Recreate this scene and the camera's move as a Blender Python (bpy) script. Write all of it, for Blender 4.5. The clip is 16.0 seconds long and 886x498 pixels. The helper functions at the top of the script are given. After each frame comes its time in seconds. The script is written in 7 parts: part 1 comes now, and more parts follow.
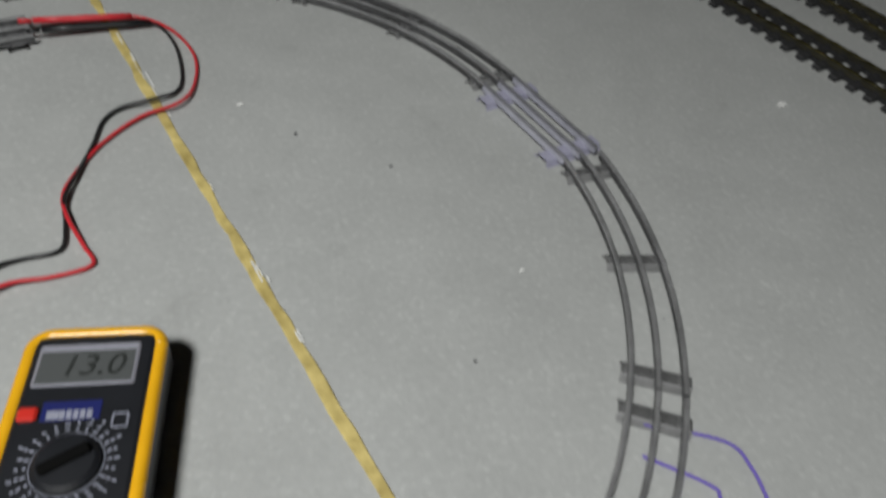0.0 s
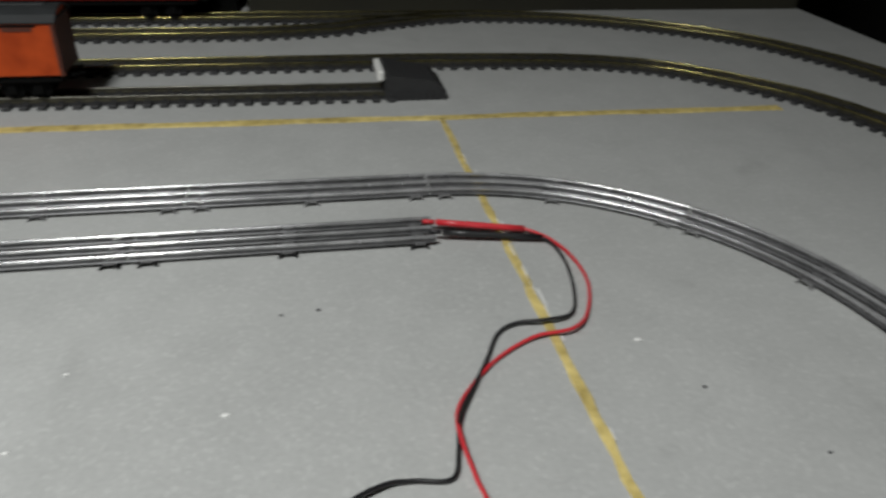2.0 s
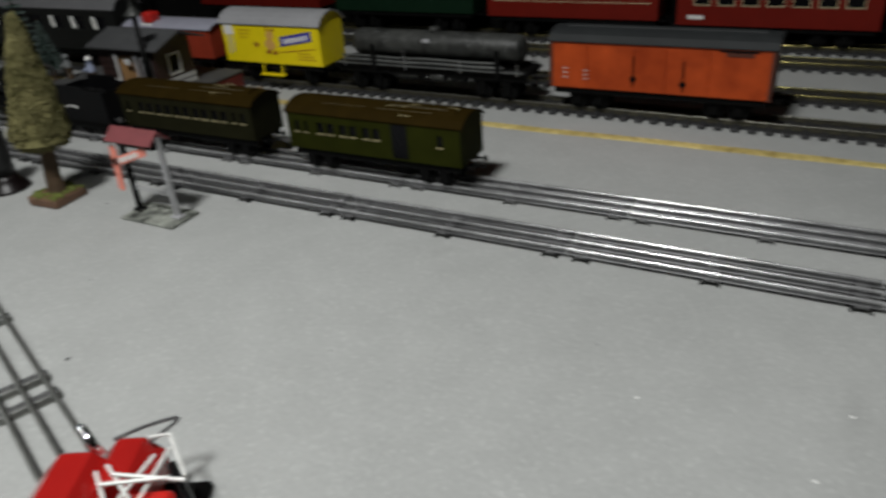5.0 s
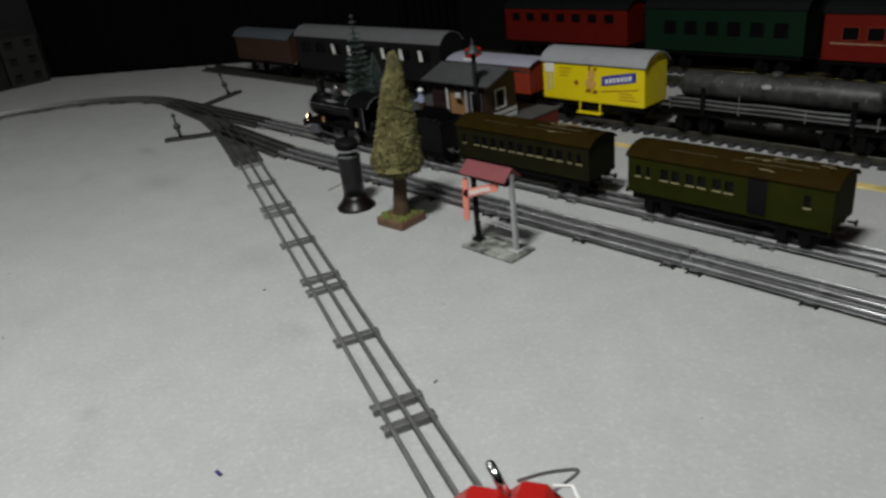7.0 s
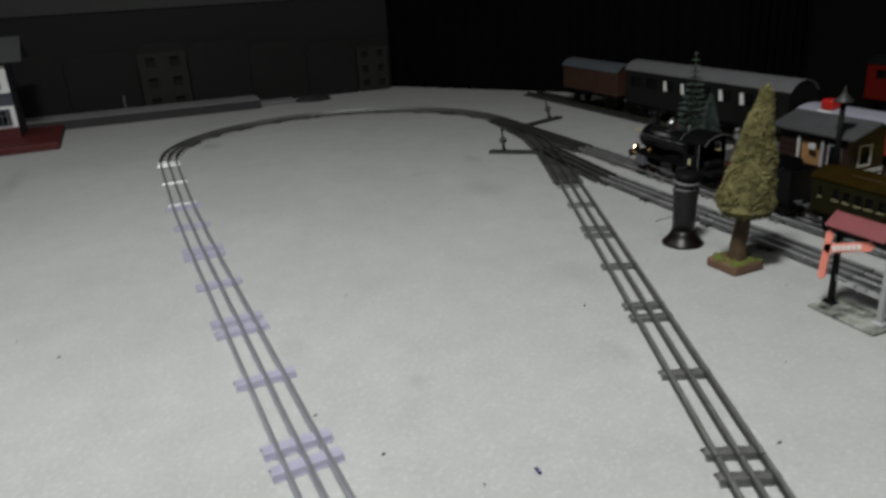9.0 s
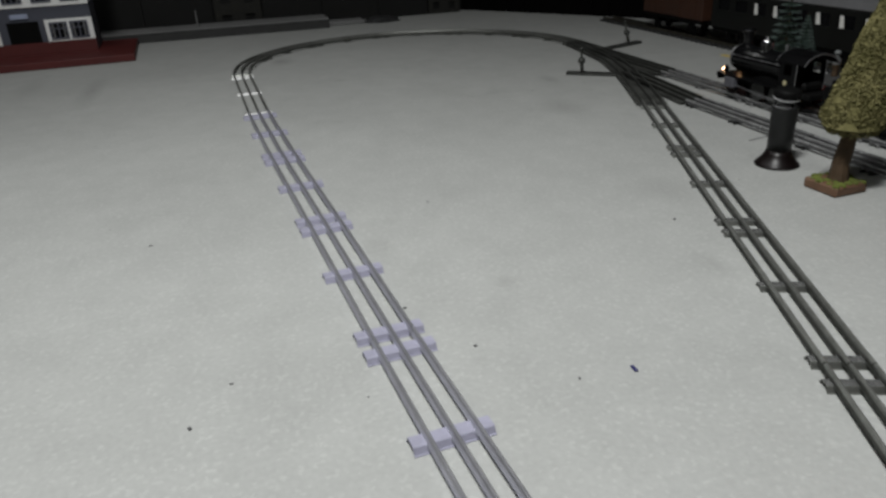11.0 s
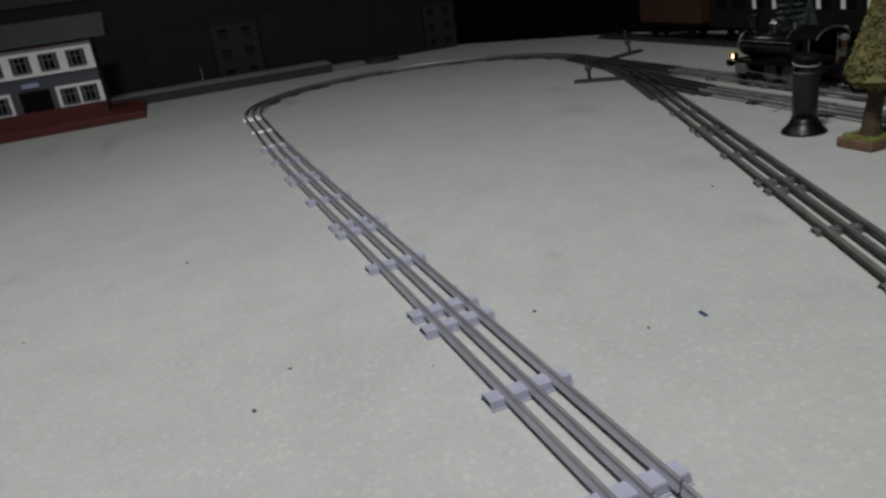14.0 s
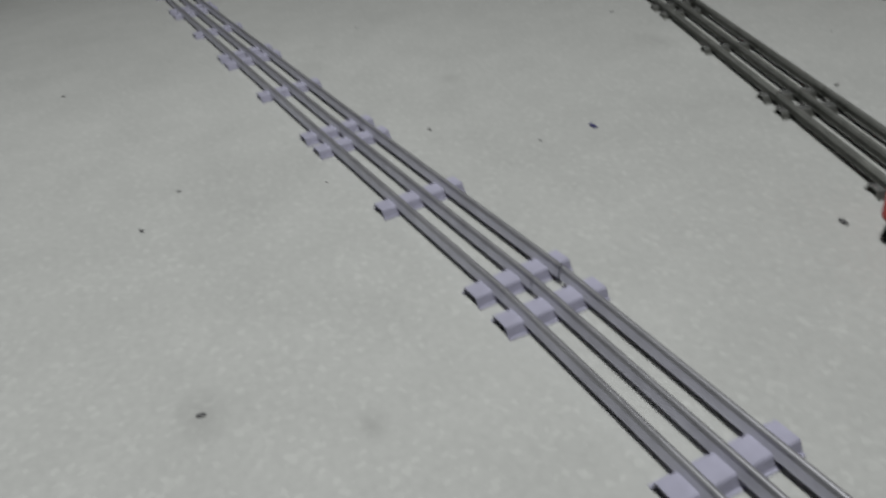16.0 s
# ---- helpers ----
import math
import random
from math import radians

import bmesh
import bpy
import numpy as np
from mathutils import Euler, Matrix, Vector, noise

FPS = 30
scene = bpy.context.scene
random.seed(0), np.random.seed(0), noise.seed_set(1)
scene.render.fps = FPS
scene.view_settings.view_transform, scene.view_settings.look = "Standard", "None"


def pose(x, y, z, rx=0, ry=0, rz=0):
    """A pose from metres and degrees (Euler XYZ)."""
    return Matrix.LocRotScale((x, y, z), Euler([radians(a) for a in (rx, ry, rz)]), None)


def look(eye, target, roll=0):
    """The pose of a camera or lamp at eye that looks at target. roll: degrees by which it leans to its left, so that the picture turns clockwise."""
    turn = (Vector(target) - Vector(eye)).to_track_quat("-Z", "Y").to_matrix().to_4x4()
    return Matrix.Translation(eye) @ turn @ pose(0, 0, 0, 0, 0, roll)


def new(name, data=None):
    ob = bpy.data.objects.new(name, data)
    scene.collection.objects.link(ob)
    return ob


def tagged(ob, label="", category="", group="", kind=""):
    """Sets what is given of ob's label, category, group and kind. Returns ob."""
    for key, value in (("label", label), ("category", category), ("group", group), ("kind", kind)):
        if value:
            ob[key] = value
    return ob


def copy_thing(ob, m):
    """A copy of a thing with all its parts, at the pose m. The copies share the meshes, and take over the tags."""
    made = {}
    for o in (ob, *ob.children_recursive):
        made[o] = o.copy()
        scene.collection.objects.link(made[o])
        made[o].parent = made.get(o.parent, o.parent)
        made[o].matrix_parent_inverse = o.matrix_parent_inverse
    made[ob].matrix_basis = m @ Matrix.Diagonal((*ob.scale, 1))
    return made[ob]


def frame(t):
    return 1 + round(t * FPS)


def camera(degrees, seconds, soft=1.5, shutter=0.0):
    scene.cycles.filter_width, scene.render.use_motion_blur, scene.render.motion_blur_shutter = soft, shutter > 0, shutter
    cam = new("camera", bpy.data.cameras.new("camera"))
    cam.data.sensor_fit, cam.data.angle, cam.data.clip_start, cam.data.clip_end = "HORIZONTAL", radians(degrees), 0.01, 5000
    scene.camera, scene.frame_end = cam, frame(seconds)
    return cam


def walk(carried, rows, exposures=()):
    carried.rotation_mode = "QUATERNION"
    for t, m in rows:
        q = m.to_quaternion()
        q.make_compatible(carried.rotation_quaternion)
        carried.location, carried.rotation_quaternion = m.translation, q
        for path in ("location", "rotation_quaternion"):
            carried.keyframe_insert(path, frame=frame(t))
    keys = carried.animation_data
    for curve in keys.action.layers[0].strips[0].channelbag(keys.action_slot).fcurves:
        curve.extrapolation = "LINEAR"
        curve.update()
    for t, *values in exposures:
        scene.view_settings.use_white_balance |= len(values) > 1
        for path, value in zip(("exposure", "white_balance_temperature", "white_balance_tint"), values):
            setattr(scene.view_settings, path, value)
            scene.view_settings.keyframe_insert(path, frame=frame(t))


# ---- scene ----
cam = camera(62.7, 16.0, soft=2.8, shutter=0.5)
PATH = [
    (0, (0.735, -0.655, 0.365), (1.593, 0.461, -1.057), 8.0),
    (0.5, (0.74, -0.626, 0.37), (1.607, 0.621, -0.931), 6.3),
    (1, (0.721, -0.599, 0.382), (1.456, 0.792, -0.854), 4.1),
    (1.5, (0.684, -0.561, 0.353), (1.198, 1.068, -0.687), 2.7),
    (2, (0.655, -0.543, 0.337), (1.01, 1.129, -0.703), 2.5),
    (2.5, (0.618, -0.536, 0.323), (0.714, 1.179, -0.701), 2.1),
    (3, (0.588, -0.544, 0.33), (0.49, 1.168, -0.699), 1.4),
    (3.2, (0.579, -0.545, 0.329), (0.448, 1.162, -0.706), 1.7),
    (5.3, (0.404, -0.575, 0.349), (-0.572, 0.884, -0.609), -4.8),
    (5.5, (0.385, -0.582, 0.347), (-0.659, 0.834, -0.605), -4.5),
    (6, (0.358, -0.596, 0.359), (-0.831, 0.732, -0.547), -4.3),
    (6.5, (0.339, -0.611, 0.368), (-0.96, 0.638, -0.501), -6.0),
    (7, (0.326, -0.623, 0.372), (-1.034, 0.573, -0.478), -6.9),
    (7.5, (0.319, -0.635, 0.379), (-1.109, 0.493, -0.452), -8.5),
    (8, (0.302, -0.668, 0.389), (-1.295, 0.266, -0.371), -5.7),
    (8.5, (0.29, -0.677, 0.377), (-1.367, 0.168, -0.359), -2.7),
    (9, (0.276, -0.69, 0.349), (-1.488, -0.045, -0.339), -3.4),
    (9.5, (0.269, -0.691, 0.318), (-1.487, -0.132, -0.461), -3.1),
    (9.7, (0.268, -0.698, 0.316), (-1.494, -0.188, -0.482), -3.7),
    (11.8, (0.267, -0.733, 0.3), (-1.469, -0.238, -0.561), -2.2),
    (12, (0.269, -0.735, 0.283), (-1.444, -0.248, -0.627), -3.0),
    (12.5, (0.269, -0.748, 0.247), (-1.387, -0.154, -0.705), -2.9),
    (13, (0.27, -0.753, 0.234), (-1.438, -0.109, -0.583), -8.1),
    (13.5, (0.268, -0.762, 0.25), (-1.516, -0.204, -0.461), -8.6),
    (14, (0.27, -0.768, 0.252), (-1.537, -0.281, -0.453), -8.2),
    (14.5, (0.27, -0.77, 0.248), (-1.528, -0.299, -0.49), -7.9),
    (15, (0.273, -0.771, 0.243), (-1.504, -0.293, -0.54), -7.3),
    (15.5, (0.279, -0.768, 0.231), (-1.422, -0.236, -0.679), -6.8),
    (16, (0.285, -0.762, 0.219), (-1.298, -0.16, -0.846), -7.1),
]
walk(cam, [(t, look(e, a, r)) for t, e, a, r in PATH], exposures=[(0.0, 0.50), (1.0, 0.58), (3.2, 0.54), (5.3, 0.26), (7.0, 0.33), (9.5, 0.36), (12.0, 0.04), (13.0, -0.07), (14.5, -0.06), (16.0, -0.13)])

# ---------------------------------------------------------------- light
world = bpy.data.worlds.new("dim_room")
world.use_nodes = True
world.node_tree.nodes["Background"].inputs[0].default_value = (0.9, 0.95, 1.0, 1)
world.node_tree.nodes["Background"].inputs[1].default_value = 0.003
scene.world = world


def lamp(name, place, watts, size, colour):
    # a round disk light above the table, shining straight down
    data = bpy.data.lights.new(name, "AREA")
    data.shape, data.size = "DISK", size
    data.energy, data.color = watts, colour
    ob = new(name, data)
    ob.location = place
    return ob


lamp("hanging_lamp", (0.07, -0.83, 1.55), 25.5, 0.30, (0.985, 1.0, 0.985))
# unseen fill added to brighten the far west end of the table
lamp("hanging_lamp", (-1.35, -1.0, 1.6), 2.6, 0.30, (0.985, 1.0, 0.985))


# ---------------------------------------------------------------- materials
def material(name, colour, rough=0.6, metal=0.0, vary=0.12, scale=40.0, bump=0.0, bump_scale=200.0, spec=0.5, colour2=None, coarse=6.0, coat=0.0):
    m = bpy.data.materials.new(name)
    m.use_nodes = True
    n, l = m.node_tree.nodes, m.node_tree.links
    b = n["Principled BSDF"]
    co = n.new("ShaderNodeTexCoord")
    fine, big = n.new("ShaderNodeTexNoise"), n.new("ShaderNodeTexNoise")
    fine.inputs["Scale"].default_value, big.inputs["Scale"].default_value = scale, coarse
    fine.inputs["Detail"].default_value = 5
    big.inputs["Detail"].default_value = 4
    l.new(co.outputs["Object"], fine.inputs["Vector"])
    l.new(co.outputs["Object"], big.inputs["Vector"])
    add = n.new("ShaderNodeMath")
    add.operation = "ADD"
    l.new(fine.outputs["Fac"], add.inputs[0])
    l.new(big.outputs["Fac"], add.inputs[1])
    ramp = n.new("ShaderNodeMapRange")
    ramp.inputs["From Min"].default_value, ramp.inputs["From Max"].default_value = 0.65, 1.35
    l.new(add.outputs[0], ramp.inputs["Value"])
    mix = n.new("ShaderNodeMix")
    mix.data_type = "RGBA"
    lo = tuple(c * (1 - vary) for c in colour)
    hi = tuple(min(1.0, c * (1 + vary)) for c in (colour2 or colour))
    mix.inputs["A"].default_value, mix.inputs["B"].default_value = (*lo, 1), (*hi, 1)
    l.new(ramp.outputs[0], mix.inputs["Factor"])
    l.new(mix.outputs["Result"], b.inputs["Base Color"])
    rr = n.new("ShaderNodeMapRange")
    rr.inputs["To Min"].default_value, rr.inputs["To Max"].default_value = max(0.03, rough - 0.1), min(1.0, rough + 0.1)
    l.new(big.outputs["Fac"], rr.inputs["Value"])
    l.new(rr.outputs[0], b.inputs["Roughness"])
    b.inputs["Metallic"].default_value = metal
    b.inputs["Specular IOR Level"].default_value = spec
    b.inputs["Coat Weight"].default_value = coat
    if bump:
        bn, bp = n.new("ShaderNodeTexNoise"), n.new("ShaderNodeBump")
        bn.inputs["Scale"].default_value, bn.inputs["Detail"].default_value = bump_scale, 4
        bp.inputs["Strength"].default_value, bp.inputs["Distance"].default_value = bump, 0.002
        l.new(co.outputs["Object"], bn.inputs["Vector"])
        l.new(bn.outputs["Fac"], bp.inputs["Height"])
        l.new(bp.outputs["Normal"], b.inputs["Normal"])
    return m


def glow(name, colour, strength):
    m = bpy.data.materials.new(name)
    m.use_nodes = True
    b = m.node_tree.nodes["Principled BSDF"]
    b.inputs["Base Color"].default_value = (0.9, 0.8, 0.6, 1)
    b.inputs["Emission Color"].default_value = (*colour, 1)
    b.inputs["Emission Strength"].default_value = strength
    return m


def board_material():
    # grey painted chipboard sheet: pale flakes, dark specks, faint traffic stains
    m = material("grey_board", (0.38, 0.385, 0.375), rough=0.78, vary=0.08, scale=210.0, bump=0.22, bump_scale=150.0, spec=0.25, coarse=3.0)
    n, l = m.node_tree.nodes, m.node_tree.links
    b = n["Principled BSDF"]
    base = b.inputs["Base Color"].links[0].from_socket
    co = n.new("ShaderNodeTexCoord")
    vor = n.new("ShaderNodeTexVoronoi")
    vor.inputs["Scale"].default_value = 330.0
    l.new(co.outputs["Object"], vor.inputs["Vector"])
    wn = n.new("ShaderNodeMapRange")
    wn.inputs["From Min"].default_value, wn.inputs["From Max"].default_value = 0.80, 0.98
    sep = n.new("ShaderNodeSeparateColor")
    l.new(vor.outputs["Color"], sep.inputs["Color"])
    l.new(sep.outputs["Red"], wn.inputs["Value"])
    flake = n.new("ShaderNodeMix")
    flake.data_type = "RGBA"
    flake.inputs["B"].default_value = (0.56, 0.57, 0.55, 1)
    half = n.new("ShaderNodeMath")
    half.operation = "MULTIPLY"
    half.inputs[1].default_value = 0.21
    l.new(wn.outputs[0], half.inputs[0])
    l.new(half.outputs[0], flake.inputs["Factor"])
    l.new(base, flake.inputs["A"])
    stain = n.new("ShaderNodeTexNoise")
    stain.inputs["Scale"].default_value, stain.inputs["Detail"].default_value = 11.0, 7
    l.new(co.outputs["Object"], stain.inputs["Vector"])
    sr = n.new("ShaderNodeMapRange")
    sr.inputs["From Min"].default_value, sr.inputs["From Max"].default_value = 0.66, 0.8
    sr.inputs["To Max"].default_value = 0.35
    l.new(stain.outputs["Fac"], sr.inputs["Value"])
    dirt = n.new("ShaderNodeMix")
    dirt.data_type = "RGBA"
    dirt.inputs["B"].default_value = (0.2, 0.2, 0.19, 1)
    l.new(sr.outputs[0], dirt.inputs["Factor"])
    l.new(flake.outputs["Result"], dirt.inputs["A"])
    # soft mottling a few centimetres across
    mot = n.new("ShaderNodeTexNoise")
    mot.inputs["Scale"].default_value, mot.inputs["Detail"].default_value = 21.0, 5
    l.new(co.outputs["Object"], mot.inputs["Vector"])
    mr = n.new("ShaderNodeMapRange")
    mr.inputs["From Min"].default_value, mr.inputs["From Max"].default_value = 0.3, 0.7
    mr.inputs["To Min"].default_value, mr.inputs["To Max"].default_value = 0.955, 1.035
    l.new(mot.outputs["Fac"], mr.inputs["Value"])
    mul = n.new("ShaderNodeVectorMath")
    mul.operation = "SCALE"
    l.new(dirt.outputs["Result"], mul.inputs[0])
    l.new(mr.outputs[0], mul.inputs["Scale"])
    # pale scuffs, sparse and ragged
    sc = n.new("ShaderNodeTexNoise")
    sc.inputs["Scale"].default_value, sc.inputs["Detail"].default_value = 34.0, 9
    sc.inputs["Roughness"].default_value = 0.7
    l.new(co.outputs["Object"], sc.inputs["Vector"])
    sm = n.new("ShaderNodeMapRange")
    sm.inputs["From Min"].default_value, sm.inputs["From Max"].default_value = 0.64, 0.76
    sm.inputs["To Max"].default_value = 0.35
    l.new(sc.outputs["Fac"], sm.inputs["Value"])
    scuff = n.new("ShaderNodeMix")
    scuff.data_type = "RGBA"
    scuff.inputs["B"].default_value = (0.56, 0.57, 0.55, 1)
    l.new(sm.outputs[0], scuff.inputs["Factor"])
    l.new(mul.outputs[0], scuff.inputs["A"])
    # a few old rubbed smudges, each a patch of its own
    last = scuff.outputs["Result"]
    for x, y, wide, deep, k in ((-0.875, -0.183, 0.085, 0.045, 0.26), (-1.100, -0.110, 0.050, 0.020, 0.38), (-1.600, -0.600, 0.060, 0.035, 0.42), (-0.262, -0.320, 0.045, 0.020, 0.20), (-0.450, -0.250, 0.07, 0.04, 0.16), (0.023, -0.784, 0.022, 0.014, 0.38), (0.067, -0.720, 0.012, 0.009, 0.30),
                                (0.489, -0.128, 0.012, 0.045, 0.18), (-1.091, -0.341, 0.11, 0.07, 0.12), (-1.45, -1.02, 0.20, 0.03, 0.30), (-1.55, -1.16, 0.16, 0.04, 0.20)):
        off, size, dist, fall, amt, mixr = n.new("ShaderNodeVectorMath"), n.new("ShaderNodeVectorMath"), n.new("ShaderNodeVectorMath"), n.new("ShaderNodeMapRange"), n.new("ShaderNodeMath"), n.new("ShaderNodeMix")
        off.operation, size.operation, dist.operation, amt.operation = "SUBTRACT", "DIVIDE", "LENGTH", "MULTIPLY"
        off.inputs[1].default_value, size.inputs[1].default_value = (x, y, 0), (wide, deep, 1)
        l.new(co.outputs["Object"], off.inputs[0])
        l.new(off.outputs[0], size.inputs[0])
        l.new(size.outputs[0], dist.inputs[0])
        fall.inputs["From Min"].default_value, fall.inputs["From Max"].default_value = 1.0, 0.1
        fall.inputs["To Max"].default_value = k * 1.9
        l.new(dist.outputs["Value"], fall.inputs["Value"])
        l.new(fall.outputs[0], amt.inputs[0])
        l.new(mot.outputs["Fac"], amt.inputs[1])
        mixr.data_type = "RGBA"
        mixr.inputs["B"].default_value = (0.17, 0.17, 0.165, 1)
        l.new(amt.outputs[0], mixr.inputs["Factor"])
        l.new(last, mixr.inputs["A"])
        last = mixr.outputs["Result"]
    l.new(last, b.inputs["Base Color"])
    return m


